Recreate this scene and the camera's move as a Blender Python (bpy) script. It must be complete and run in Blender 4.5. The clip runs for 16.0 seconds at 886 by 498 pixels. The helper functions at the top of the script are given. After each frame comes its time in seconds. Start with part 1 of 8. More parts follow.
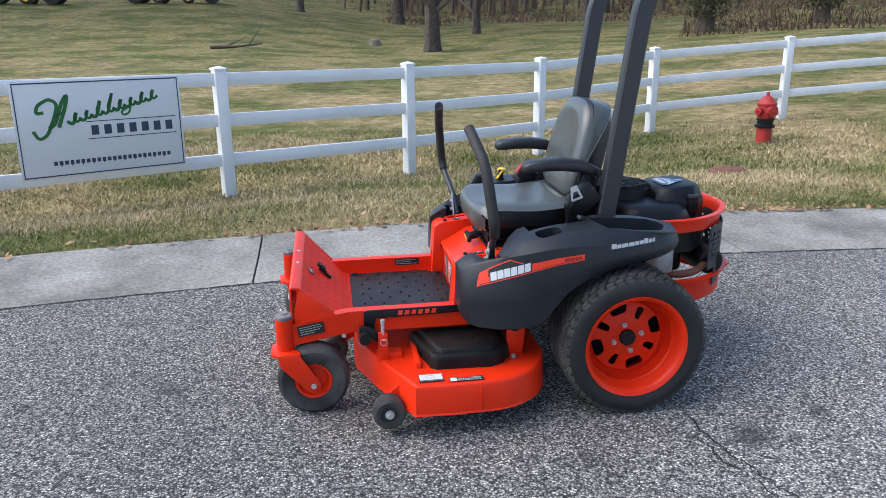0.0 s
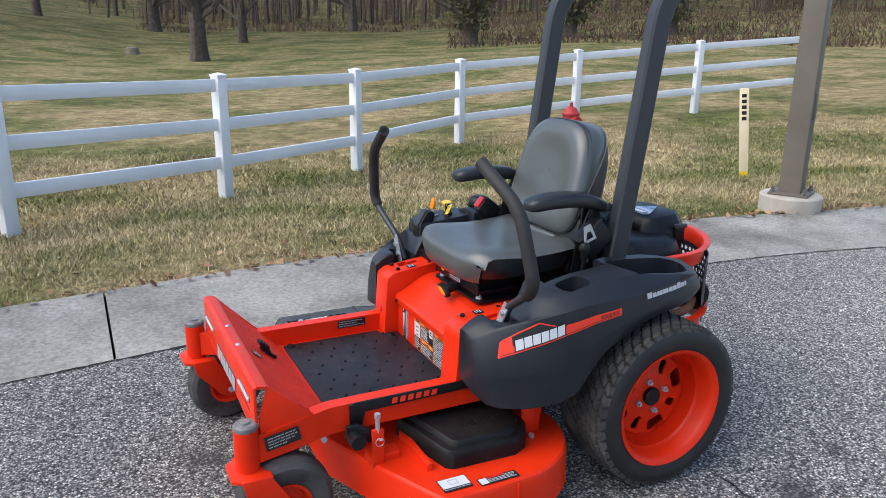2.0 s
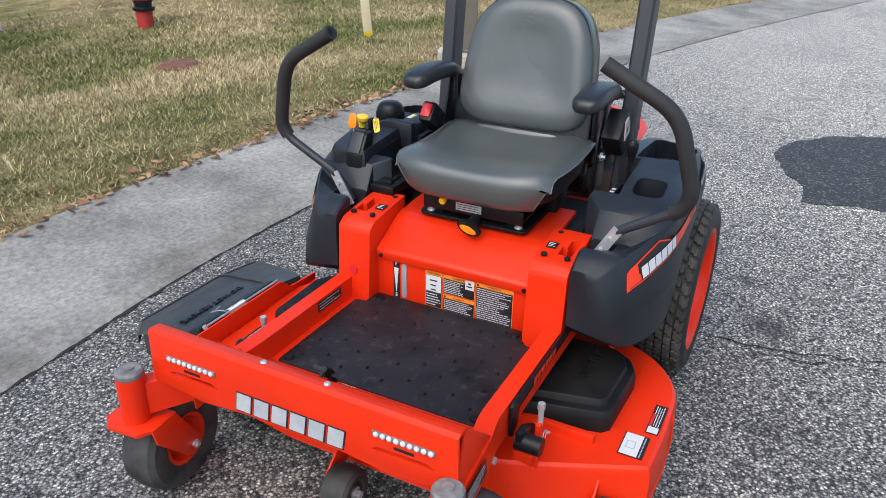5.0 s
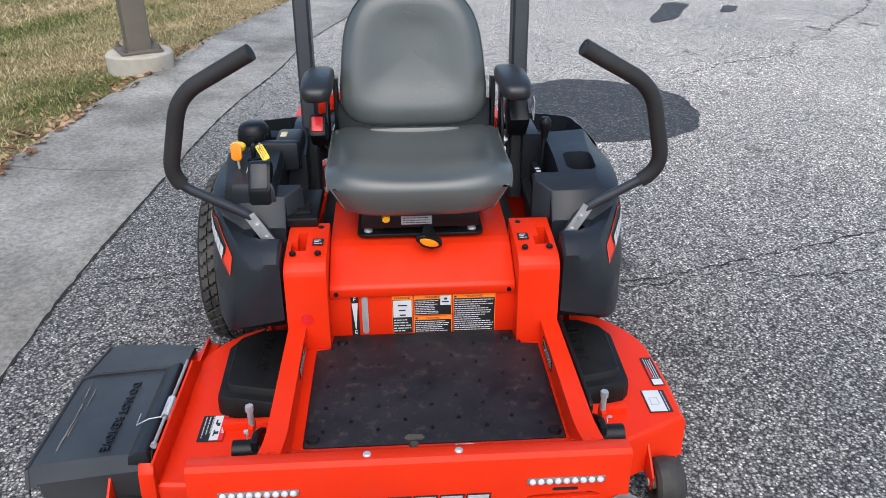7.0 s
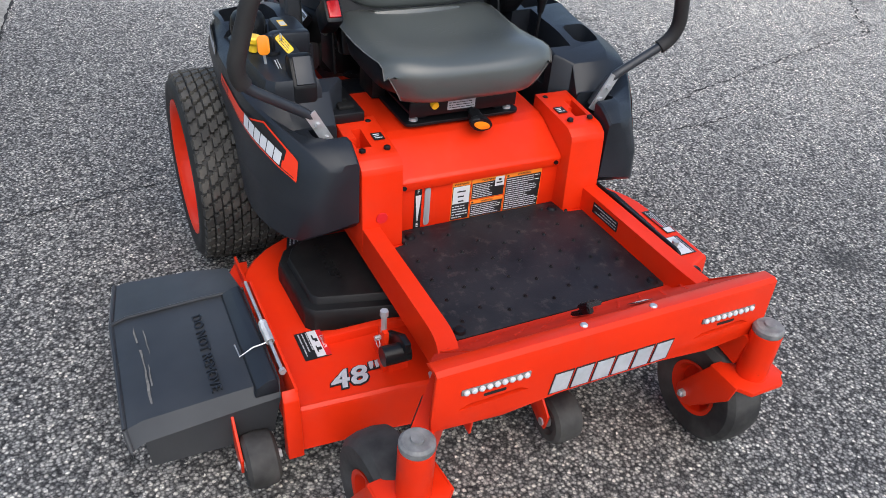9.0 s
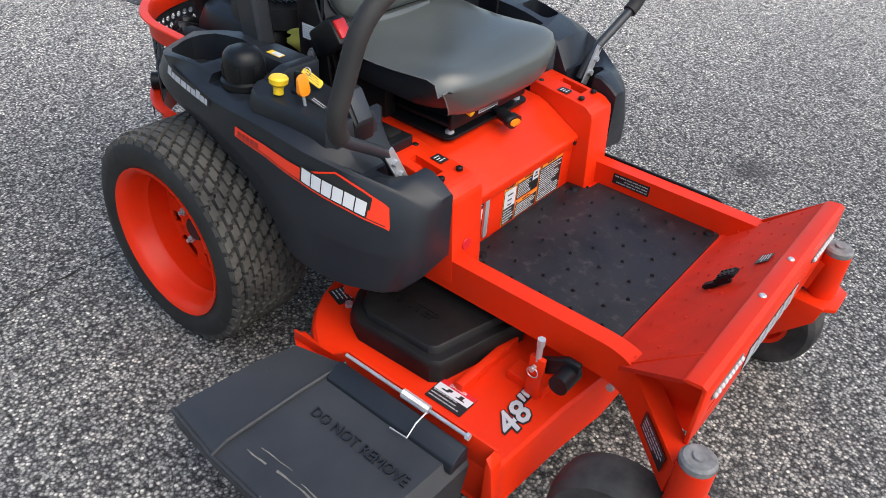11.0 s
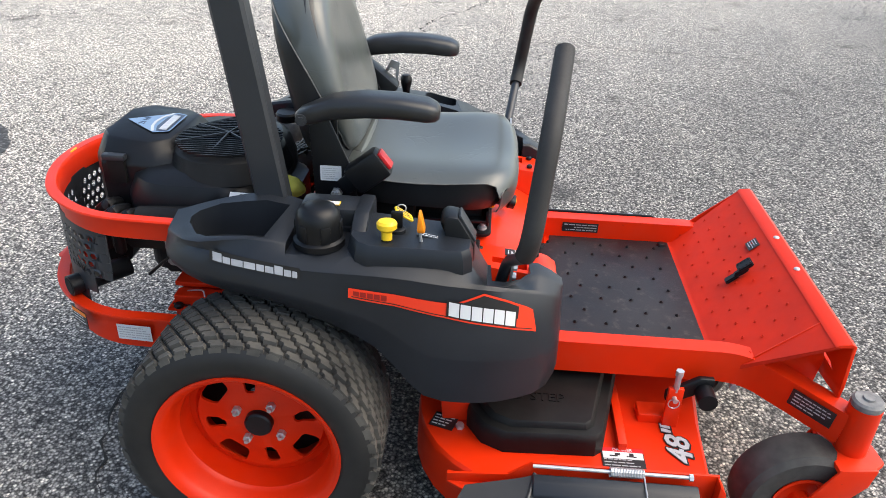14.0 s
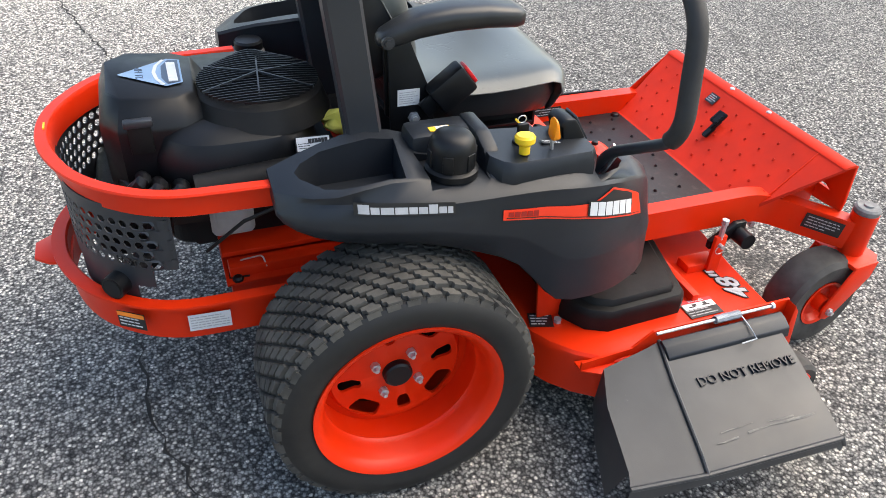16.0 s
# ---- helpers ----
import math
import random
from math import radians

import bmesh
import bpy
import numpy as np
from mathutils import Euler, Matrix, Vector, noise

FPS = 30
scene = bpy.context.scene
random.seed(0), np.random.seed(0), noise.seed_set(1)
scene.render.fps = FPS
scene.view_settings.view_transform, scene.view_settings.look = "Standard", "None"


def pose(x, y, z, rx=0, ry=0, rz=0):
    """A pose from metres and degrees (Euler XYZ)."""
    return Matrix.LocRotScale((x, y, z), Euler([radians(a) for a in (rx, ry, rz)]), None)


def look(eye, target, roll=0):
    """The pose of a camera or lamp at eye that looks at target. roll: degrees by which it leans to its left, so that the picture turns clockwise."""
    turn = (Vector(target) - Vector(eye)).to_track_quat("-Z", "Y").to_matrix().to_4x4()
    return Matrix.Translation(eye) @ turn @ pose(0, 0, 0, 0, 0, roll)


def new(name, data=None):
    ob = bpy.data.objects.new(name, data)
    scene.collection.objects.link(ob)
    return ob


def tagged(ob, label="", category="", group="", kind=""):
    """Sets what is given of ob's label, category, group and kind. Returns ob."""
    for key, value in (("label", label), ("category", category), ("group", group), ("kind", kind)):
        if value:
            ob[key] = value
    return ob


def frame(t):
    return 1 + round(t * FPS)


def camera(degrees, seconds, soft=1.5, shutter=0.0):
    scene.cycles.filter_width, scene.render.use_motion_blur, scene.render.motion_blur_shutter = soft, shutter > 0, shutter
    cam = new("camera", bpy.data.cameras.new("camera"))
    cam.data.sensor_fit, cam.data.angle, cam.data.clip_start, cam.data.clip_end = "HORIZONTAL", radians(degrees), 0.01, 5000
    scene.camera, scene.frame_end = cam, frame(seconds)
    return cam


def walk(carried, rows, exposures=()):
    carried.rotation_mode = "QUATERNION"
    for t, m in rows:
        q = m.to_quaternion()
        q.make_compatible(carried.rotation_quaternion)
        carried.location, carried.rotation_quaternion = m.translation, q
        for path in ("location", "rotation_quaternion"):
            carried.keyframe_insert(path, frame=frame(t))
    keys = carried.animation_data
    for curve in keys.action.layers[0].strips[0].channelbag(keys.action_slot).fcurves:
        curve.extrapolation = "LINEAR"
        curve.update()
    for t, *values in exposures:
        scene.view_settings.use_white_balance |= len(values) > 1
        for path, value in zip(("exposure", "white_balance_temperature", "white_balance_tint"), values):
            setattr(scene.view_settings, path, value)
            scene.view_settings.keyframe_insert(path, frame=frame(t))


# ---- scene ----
cam = camera(60.4, 16.0, 0.8)
EXPOSURES = [(0, 0.92, 6050, 9), (3, 0.8, 6250, 10), (5.5, 0.8, 6250, 8), (9, 0.72, 6350, 9), (11.5, 0.97, 6650, 8), (13, 1.14, 6850, 8), (16, 1.5, 7050, 8)]
PATH = [
    (0, (-1.101, -3.111, 1.466), (-0.816, -1.22, 0.881), -0.5),
    (0.5, (-1.168, -2.836, 1.46), (-0.815, -0.965, 0.847), -0.4),
    (1, (-1.303, -2.642, 1.455), (-0.751, -0.816, 0.855), 0.4),
    (1.5, (-1.516, -2.492, 1.479), (-0.742, -0.731, 0.931), 1.3),
    (2, (-1.638, -2.296, 1.447), (-0.791, -0.573, 0.887), 0.7),
    (2.5, (-1.727, -2.033, 1.428), (-0.831, -0.384, 0.739), -0.4),
    (3, (-1.853, -1.832, 1.382), (-0.844, -0.313, 0.561), -0.2),
    (3.2, (-1.941, -1.742, 1.377), (-0.874, -0.28, 0.527), 0.0),
    (5.3, (-2.309, -0.742, 1.454), (-0.628, -0.042, 0.627), 0.3),
    (5.5, (-2.317, -0.653, 1.464), (-0.592, -0.029, 0.667), -0.3),
    (6, (-2.24, -0.421, 1.473), (-0.443, 0.014, 0.712), -1.6),
    (6.5, (-2.225, -0.221, 1.45), (-0.411, -0.075, 0.622), -1.2),
    (7, (-2.3, 0.008, 1.454), (-0.524, -0.102, 0.542), -0.1),
    (7.5, (-2.252, 0.209, 1.404), (-0.539, -0.017, 0.397), -0.1),
    (8, (-2.14, 0.416, 1.403), (-0.518, 0.057, 0.289), -0.2),
    (8.5, (-2.113, 0.617, 1.395), (-0.591, 0.009, 0.249), 3.0),
    (9, (-2.097, 0.852, 1.421), (-0.648, 0.073, 0.283), 5.0),
    (9.2, (-2.05, 0.914, 1.408), (-0.627, 0.094, 0.267), 4.7),
    (11.3, (-1.335, 1.422, 1.421), (-0.406, 0.065, 0.282), 3.7),
    (11.5, (-1.256, 1.421, 1.438), (-0.343, 0.028, 0.332), 3.1),
    (12, (-1.072, 1.463, 1.481), (-0.231, -0.03, 0.45), 2.7),
    (12.5, (-0.915, 1.552, 1.531), (-0.172, -0.045, 0.583), 3.5),
    (13, (-0.762, 1.574, 1.505), (-0.131, -0.106, 0.624), 2.5),
    (13.5, (-0.585, 1.618, 1.471), (-0.2, -0.121, 0.56), 1.4),
    (14, (-0.459, 1.765, 1.443), (-0.364, 0.023, 0.466), 2.1),
    (14.5, (-0.327, 1.79, 1.411), (-0.455, 0.098, 0.353), 2.5),
    (15, (-0.165, 1.71, 1.411), (-0.495, 0.129, 0.23), 2.7),
    (15.5, (0.13, 1.718, 1.426), (-0.38, 0.196, 0.233), 3.0),
    (16, (0.353, 1.598, 1.432), (-0.258, 0.104, 0.251), 3.1),
]
walk(cam, [(t, look(eye, target, roll)) for t, eye, target, roll in PATH], EXPOSURES)

# ---- light ----
world = bpy.data.worlds.new("sky")
scene.world = world
world.use_nodes = True
wn = world.node_tree
sky = wn.nodes.new("ShaderNodeTexSky")
sky.sky_type, sky.sun_disc = "NISHITA", False
sky.sun_elevation, sky.sun_rotation = radians(50), radians(273)
sky.air_density, sky.dust_density = 1.0, 2.0
wn.links.new(sky.outputs["Color"], wn.nodes["Background"].inputs["Color"])
wn.nodes["Background"].inputs["Strength"].default_value = 0.15
sun_lamp = bpy.data.lights.new("sun", "SUN")
sun_lamp.energy, sun_lamp.angle, sun_lamp.color = 1.4, radians(70), (1.0, 0.92, 0.81)
sun = new("sun", sun_lamp)
sun.matrix_world = look((-2.05, 0.12, 2.85), (0, 0, 0))


# ---- materials ----
def material(name, colour, rough=0.5, metal=0.0, coat=0.0, spec=0.5):
    m = bpy.data.materials.new(name)
    m.use_nodes = True
    b = m.node_tree.nodes["Principled BSDF"]
    b.inputs["Base Color"].default_value = (*colour, 1)
    b.inputs["Roughness"].default_value = rough
    b.inputs["Metallic"].default_value = metal
    b.inputs["Coat Weight"].default_value = coat
    b.inputs["Specular IOR Level"].default_value = spec
    return m


def node(m, kind, **inputs):
    n = m.node_tree.nodes.new(kind)
    for key, value in inputs.items():
        n.inputs[key.replace("_", " ")].default_value = value
    return n


def link(m, a, b):
    m.node_tree.links.new(a, b)


def coords(m):
    return node(m, "ShaderNodeTexCoord").outputs["Object"]


def noise_of(m, scale, detail=4.0, rough=0.55):
    n = node(m, "ShaderNodeTexNoise", Scale=scale, Detail=detail, Roughness=rough)
    link(m, coords(m), n.inputs["Vector"])
    return n.outputs["Fac"]


def ramp(m, value, *stops):
    r = node(m, "ShaderNodeValToRGB")
    while len(r.color_ramp.elements) < len(stops):
        r.color_ramp.elements.new(0.5)
    for e, (at, colour) in zip(r.color_ramp.elements, stops):
        e.position, e.color = at, (*colour, 1)
    link(m, value, r.inputs["Fac"])
    return r.outputs["Color"]


def mixed(m, fac, a, b, how="MIX"):
    n = node(m, "ShaderNodeMix")
    n.data_type, n.blend_type = "RGBA", how
    for value, at in ((fac, 0), (a, 6), (b, 7)):
        if isinstance(value, (int, float)):
            n.inputs[at].default_value = value
        elif isinstance(value, tuple):
            n.inputs[at].default_value = (*value, 1)
        else:
            link(m, value, n.inputs[at])
    return n.outputs[2]


def bump(m, value, strength, distance):
    n = node(m, "ShaderNodeBump", Strength=strength, Distance=distance)
    link(m, value, n.inputs["Height"])
    link(m, n.outputs["Normal"], m.node_tree.nodes["Principled BSDF"].inputs["Normal"])


def base(m, colour):
    link(m, colour, m.node_tree.nodes["Principled BSDF"].inputs["Base Color"])


def roughness(m, value, lo, hi):
    n = node(m, "ShaderNodeMapRange")
    n.inputs[3].default_value, n.inputs[4].default_value = lo, hi
    link(m, value, n.inputs[0])
    link(m, n.outputs[0], m.node_tree.nodes["Principled BSDF"].inputs["Roughness"])


def worn(name, a, b, rough=(0.4, 0.6), scale=6.0, grain=400.0, relief=0.15, coat=0.0, spec=0.5, depth=0.001):
    """A surface of two near colours in blotches, with a fine grain."""
    m = material(name, a, coat=coat, spec=spec)
    big = noise_of(m, scale)
    base(m, ramp(m, big, (0.35, a), (0.7, b)))
    roughness(m, noise_of(m, scale * 5), *rough)
    bump(m, noise_of(m, grain, 2.0), relief, depth)
    return m


ORANGE = material("orange_paint", (0.7, 0.027, 0.004), 0.4, spec=0.22)
o_big = ramp(ORANGE, noise_of(ORANGE, 4.0), (0.35, (0.72, 0.028, 0.004)), (0.7, (0.64, 0.024, 0.004)))
o_dust = ramp(ORANGE, noise_of(ORANGE, 9.0, 6.0, 0.7), (0.5, (0, 0, 0)), (0.8, (0.1, 0.1, 0.1)))
o_chip = ramp(ORANGE, noise_of(ORANGE, 60.0, 4.0, 0.6), (0.735, (0, 0, 0)), (0.76, (0.7, 0.7, 0.7)))
base(ORANGE, mixed(ORANGE, o_chip, mixed(ORANGE, o_dust, o_big, (0.46, 0.12, 0.075)), (0.2, 0.03, 0.018)))
roughness(ORANGE, noise_of(ORANGE, 20.0), 0.26, 0.42)
bump(ORANGE, noise_of(ORANGE, 300.0, 2.0), 0.03, 0.001)
RED_PAINT = worn("dusty_red_paint", (0.62, 0.026, 0.009), (0.5, 0.024, 0.011), (0.5, 0.7), 9.0, 300.0, 0.04, spec=0.15)
PLASTIC = worn("black_plastic", (0.0108, 0.0132, 0.0172), (0.018, 0.0212, 0.0268), (0.31, 0.47), 5.0, 900.0, 0.25, spec=0.35, depth=0.0006)
SCUFFED = material("scuffed_plastic", (0.03, 0.03, 0.03), 0.5)
s_big = ramp(SCUFFED, noise_of(SCUFFED, 4.0), (0.35, (0.02, 0.0215, 0.0245)), (0.7, (0.042, 0.0435, 0.046)))
s_mark = ramp(SCUFFED, noise_of(SCUFFED, 24.0, 6.0, 0.75), (0.68, (0, 0, 0)), (0.74, (1, 1, 1)))
base(SCUFFED, mixed(SCUFFED, s_mark, s_big, (0.2, 0.19, 0.175)))
roughness(SCUFFED, noise_of(SCUFFED, 14.0), 0.34, 0.55)
bump(SCUFFED, noise_of(SCUFFED, 500.0, 2.0), 0.2, 0.0006)
DUSTY = worn("dusty_black_plastic", (0.005, 0.005, 0.0055), (0.015, 0.0147, 0.014), (0.4, 0.62), 9.0, 700.0, 0.2, spec=0.2)
GREY_METAL = worn("charcoal_paint", (0.02, 0.023, 0.028), (0.029, 0.033, 0.039), (0.36, 0.5), 3.0, 500.0, 0.06)
BLACK = worn("black_paint", (0.004, 0.0045, 0.0055), (0.009, 0.0098, 0.0115), (0.3, 0.48), 8.0, 400.0, 0.05, spec=0.28)
FOAM = worn("foam_grip", (0.014, 0.0135, 0.0135), (0.022, 0.021, 0.0205), (0.6, 0.75), 12.0, 900.0, 0.4)
RUBBER = worn("tyre_rubber", (0.03, 0.0292, 0.0275), (0.085, 0.08, 0.07), (0.55, 0.78), 14.0, 500.0, 0.3, spec=0.35)
SIDEWALL = worn("sidewall_rubber", (0.006, 0.006, 0.0062), (0.015, 0.0145, 0.0135), (0.5, 0.7), 6.0, 300.0, 0.15)
GREY_RUBBER = worn("scuffed_rubber", (0.014, 0.0135, 0.013), (0.07, 0.067, 0.062), (0.6, 0.85), 10.0, 300.0, 0.3)
STEEL = worn("zinc_steel", (0.55, 0.56, 0.57), (0.42, 0.43, 0.44), (0.25, 0.45), 30.0, 300.0, 0.1)
STEEL.node_tree.nodes["Principled BSDF"].inputs["Metallic"].default_value = 0.55
CASTING = worn("grey_casting", (0.12, 0.12, 0.12), (0.23, 0.23, 0.225), (0.5, 0.7), 40.0, 200.0, 0.3)
ALUMINIUM = worn("cast_aluminium", (0.3, 0.29, 0.28), (0.42, 0.4, 0.38), (0.4, 0.6), 12.0, 200.0, 0.2)
WHITE_INK = material("white_print", (0.6, 0.61, 0.62), 0.4)
SILVER_INK = worn("silver_print", (0.36, 0.37, 0.39), (0.46, 0.47, 0.49), (0.25, 0.4), 30.0, 300.0, 0.03)
BLACK_INK = material("black_print", (0.012, 0.012, 0.013), 0.4)
GREY_INK = material("grey_print", (0.35, 0.36, 0.37), 0.45)
ORANGE_INK = material("orange_print", (0.9, 0.24, 0.02), 0.4)
DECAL = material("decal_orange", (0.8, 0.04, 0.012), 0.3)
DECAL_DARK = material("decal_dark_red", (0.3, 0.012, 0.008), 0.3)
YELLOW = material("yellow_plastic", (0.85, 0.55, 0.02), 0.35)
AMBER = material("orange_plastic", (0.9, 0.27, 0.01), 0.35)
RED = material("red_plastic", (0.6, 0.015, 0.02), 0.3)
CLOTH = worn("yellow_cloth", (0.42, 0.4, 0.06), (0.55, 0.5, 0.1), (0.8, 0.9), 20.0, 300.0, 0.5)
GREEN_INK = material("green_print", (0.02, 0.14, 0.035), 0.4)
LENS = material("clear_lens", (0.55, 0.57, 0.58), 0.08)
BADGE = material("badge_blue", (0.2, 0.31, 0.46), 0.35)
BADGE_DARK = material("badge_navy", (0.03, 0.05, 0.09), 0.3)

VINYL = material("grey_vinyl", (0.06, 0.062, 0.06), 0.4, spec=0.65)
big = noise_of(VINYL, 3.0)
base(VINYL, ramp(VINYL, big, (0.3, (0.056, 0.064, 0.062)), (0.7, (0.08, 0.089, 0.086))))
roughness(VINYL, noise_of(VINYL, 12.0), 0.24, 0.36)
crease = node(VINYL, "ShaderNodeTexVoronoi", Scale=26.0)
crease.feature = "DISTANCE_TO_EDGE"
warp = node(VINYL, "ShaderNodeTexNoise", Scale=5.0, Detail=3.0)
warp_mix = node(VINYL, "ShaderNodeMix")
warp_mix.data_type = "VECTOR"
warp_mix.inputs[0].default_value = 0.35
link(VINYL, coords(VINYL), warp.inputs["Vector"])
link(VINYL, coords(VINYL), warp_mix.inputs[4])
link(VINYL, warp.outputs["Color"], warp_mix.inputs[5])
link(VINYL, warp_mix.outputs[1], crease.inputs["Vector"])
line = ramp(VINYL, crease.outputs["Distance"], (0.0, (0, 0, 0)), (0.05, (1, 1, 1)))
where = ramp(VINYL, noise_of(VINYL, 7.0), (0.5, (0, 0, 0)), (0.62, (1, 1, 1)))
bump(VINYL, mixed(VINYL, where, (1.0, 1.0, 1.0), line), 0.14, 0.002)
STITCH = worn("pale_stitching", (0.1, 0.1, 0.095), (0.17, 0.17, 0.16), (0.6, 0.8), 60.0, 900.0, 0.4)
VINYL_SIDE = worn("black_vinyl", (0.011, 0.0118, 0.013), (0.018, 0.019, 0.0205), (0.3, 0.45), 6.0, 600.0, 0.15)

DIRTY_MAT = material("dirty_mat", (0.01, 0.01, 0.012), 0.5, spec=0.3)
d_big = ramp(DIRTY_MAT, noise_of(DIRTY_MAT, 6.0, 5.0, 0.65), (0.35, (0.006, 0.006, 0.0085)), (0.7, (0.02, 0.018, 0.021)))
d_dust = ramp(DIRTY_MAT, noise_of(DIRTY_MAT, 30.0, 6.0, 0.75), (0.54, (0, 0, 0)), (0.72, (0.55, 0.55, 0.55)))
base(DIRTY_MAT, mixed(DIRTY_MAT, d_dust, d_big, (0.085, 0.068, 0.062)))
roughness(DIRTY_MAT, noise_of(DIRTY_MAT, 12.0), 0.38, 0.65)
bump(DIRTY_MAT, noise_of(DIRTY_MAT, 300.0, 2.0), 0.3, 0.001)

# asphalt: light and dark chips in a dark binder
ASPHALT = material("asphalt", (0.1, 0.1, 0.1), 0.8, spec=0.25)
chips = node(ASPHALT, "ShaderNodeTexVoronoi", Scale=120.0, Randomness=1.0)
link(ASPHALT, coords(ASPHALT), chips.inputs["Vector"])
seams = node(ASPHALT, "ShaderNodeTexVoronoi", Scale=120.0, Randomness=1.0)
seams.feature = "DISTANCE_TO_EDGE"
link(ASPHALT, coords(ASPHALT), seams.inputs["Vector"])
fine = node(ASPHALT, "ShaderNodeTexVoronoi", Scale=260.0)
link(ASPHALT, coords(ASPHALT), fine.inputs["Vector"])
split = node(ASPHALT, "ShaderNodeSeparateColor")
link(ASPHALT, chips.outputs["Color"], split.inputs[0])
grit = node(ASPHALT, "ShaderNodeSeparateColor")
link(ASPHALT, fine.outputs["Color"], grit.inputs[0])
stone = ramp(ASPHALT, split.outputs[0], (0.0, (0.075, 0.074, 0.075)), (0.35, (0.2, 0.198, 0.194)), (0.78, (0.4, 0.39, 0.37)), (0.94, (0.55, 0.525, 0.48)), (1.0, (0.78, 0.75, 0.69)))
sand = ramp(ASPHALT, grit.outputs[0], (0.0, (0.45, 0.45, 0.46)), (0.6, (1.0, 1.0, 1.0)), (1.0, (1.5, 1.48, 1.44)))
stone = mixed(ASPHALT, 0.75, stone, sand, "MULTIPLY")
gap = ramp(ASPHALT, seams.outputs["Distance"], (0.01, (0.25, 0.25, 0.255)), (0.14, (1, 1, 1)))
tone = ramp(ASPHALT, split.outputs[0], (0.0, (0.035, 0.035, 0.037)), (0.35, (0.17, 0.17, 0.171)), (0.75, (0.4, 0.395, 0.384)), (1.0, (0.74, 0.73, 0.7)))
gap = ramp(ASPHALT, chips.outputs["Distance"], (0.3, (1, 1, 1)), (0.7, (0.22, 0.22, 0.23)))
tone = ramp(ASPHALT, noise_of(ASPHALT, 0.8, 6.0), (0.25, (0.8, 0.8, 0.8)), (0.75, (1.1, 1.09, 1.06)))
stain = ramp(ASPHALT, noise_of(ASPHALT, 2.3, 3.0), (0.27, (0.5, 0.5, 0.5)), (0.36, (1, 1, 1)))
a1 = mixed(ASPHALT, 1.0, stone, gap, "MULTIPLY")
a2 = mixed(ASPHALT, 1.0, a1, tone, "MULTIPLY")
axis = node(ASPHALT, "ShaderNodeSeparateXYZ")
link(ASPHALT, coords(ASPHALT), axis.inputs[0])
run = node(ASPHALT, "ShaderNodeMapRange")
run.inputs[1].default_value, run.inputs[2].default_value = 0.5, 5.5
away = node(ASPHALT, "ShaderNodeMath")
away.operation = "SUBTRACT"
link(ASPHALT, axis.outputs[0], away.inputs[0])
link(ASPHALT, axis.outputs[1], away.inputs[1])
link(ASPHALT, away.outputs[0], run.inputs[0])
# glare on the far lane painted into the colour: paler away from the kerb
far_glare = ramp(ASPHALT, run.outputs[0], (0.0, (1.05, 1.05, 1.04)), (0.35, (1.65, 1.63, 1.59)), (1.0, (2.5, 2.43, 2.3)))
a3 = mixed(ASPHALT, 1.0, a2, far_glare, "MULTIPLY")
a4 = mixed(ASPHALT, 1.0, a3, stain, "MULTIPLY")
# oil drips, each with a ragged rim
ragged = node(ASPHALT, "ShaderNodeMath")
ragged.operation = "MULTIPLY"
ragged.inputs[1].default_value = 0.22
link(ASPHALT, noise_of(ASPHALT, 14.0, 4.0, 0.7), ragged.inputs[0])
for ox, oy, r_out in ((-1.33, 0.15, 0.2), (0.37, -0.86, 0.2), (0.7, -0.74, 0.16), (-1.79, -0.14, 0.17), (-0.82, -1.4, 0.2), (1.45, -1.2, 0.14)):
    gap_v = node(ASPHALT, "ShaderNodeVectorMath")
    gap_v.operation = "DISTANCE"
    gap_v.inputs[1].default_value = (ox, oy, 0)
    link(ASPHALT, coords(ASPHALT), gap_v.inputs[0])
    rim_v = node(ASPHALT, "ShaderNodeMath")
    rim_v.operation = "ADD"
    link(ASPHALT, gap_v.outputs["Value"], rim_v.inputs[0])
    link(ASPHALT, ragged.outputs[0], rim_v.inputs[1])
    a4 = mixed(ASPHALT, ramp(ASPHALT, rim_v.outputs[0], (r_out * 0.7, (0.7, 0.7, 0.7)), (r_out * 1.15, (0, 0, 0))), a4, (0.03, 0.03, 0.031))
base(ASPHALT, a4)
height = ramp(ASPHALT, seams.outputs["Distance"], (0.0, (0, 0, 0)), (0.3, (1, 1, 1)))
bump(ASPHALT, mixed(ASPHALT, 0.5, height, split.outputs[1]), 0.6, 0.004)

SEAL = material("sealed_asphalt", (0.03, 0.03, 0.031), 0.75)
seal_v = node(SEAL, "ShaderNodeTexVoronoi", Scale=95.0)
link(SEAL, coords(SEAL), seal_v.inputs["Vector"])
seal_s = node(SEAL, "ShaderNodeSeparateColor")
link(SEAL, seal_v.outputs["Color"], seal_s.inputs[0])
base(SEAL, ramp(SEAL, seal_s.outputs[0], (0.0, (0.014, 0.014, 0.014)), (0.8, (0.045, 0.045, 0.045)), (1.0, (0.16, 0.16, 0.155))))
bump(SEAL, seal_v.outputs["Distance"], -0.5, 0.004)
CRACK = worn("crack_dirt", (0.012, 0.0115, 0.011), (0.028, 0.026, 0.024), (0.9, 1.0), 20.0, 200.0, 0.3)

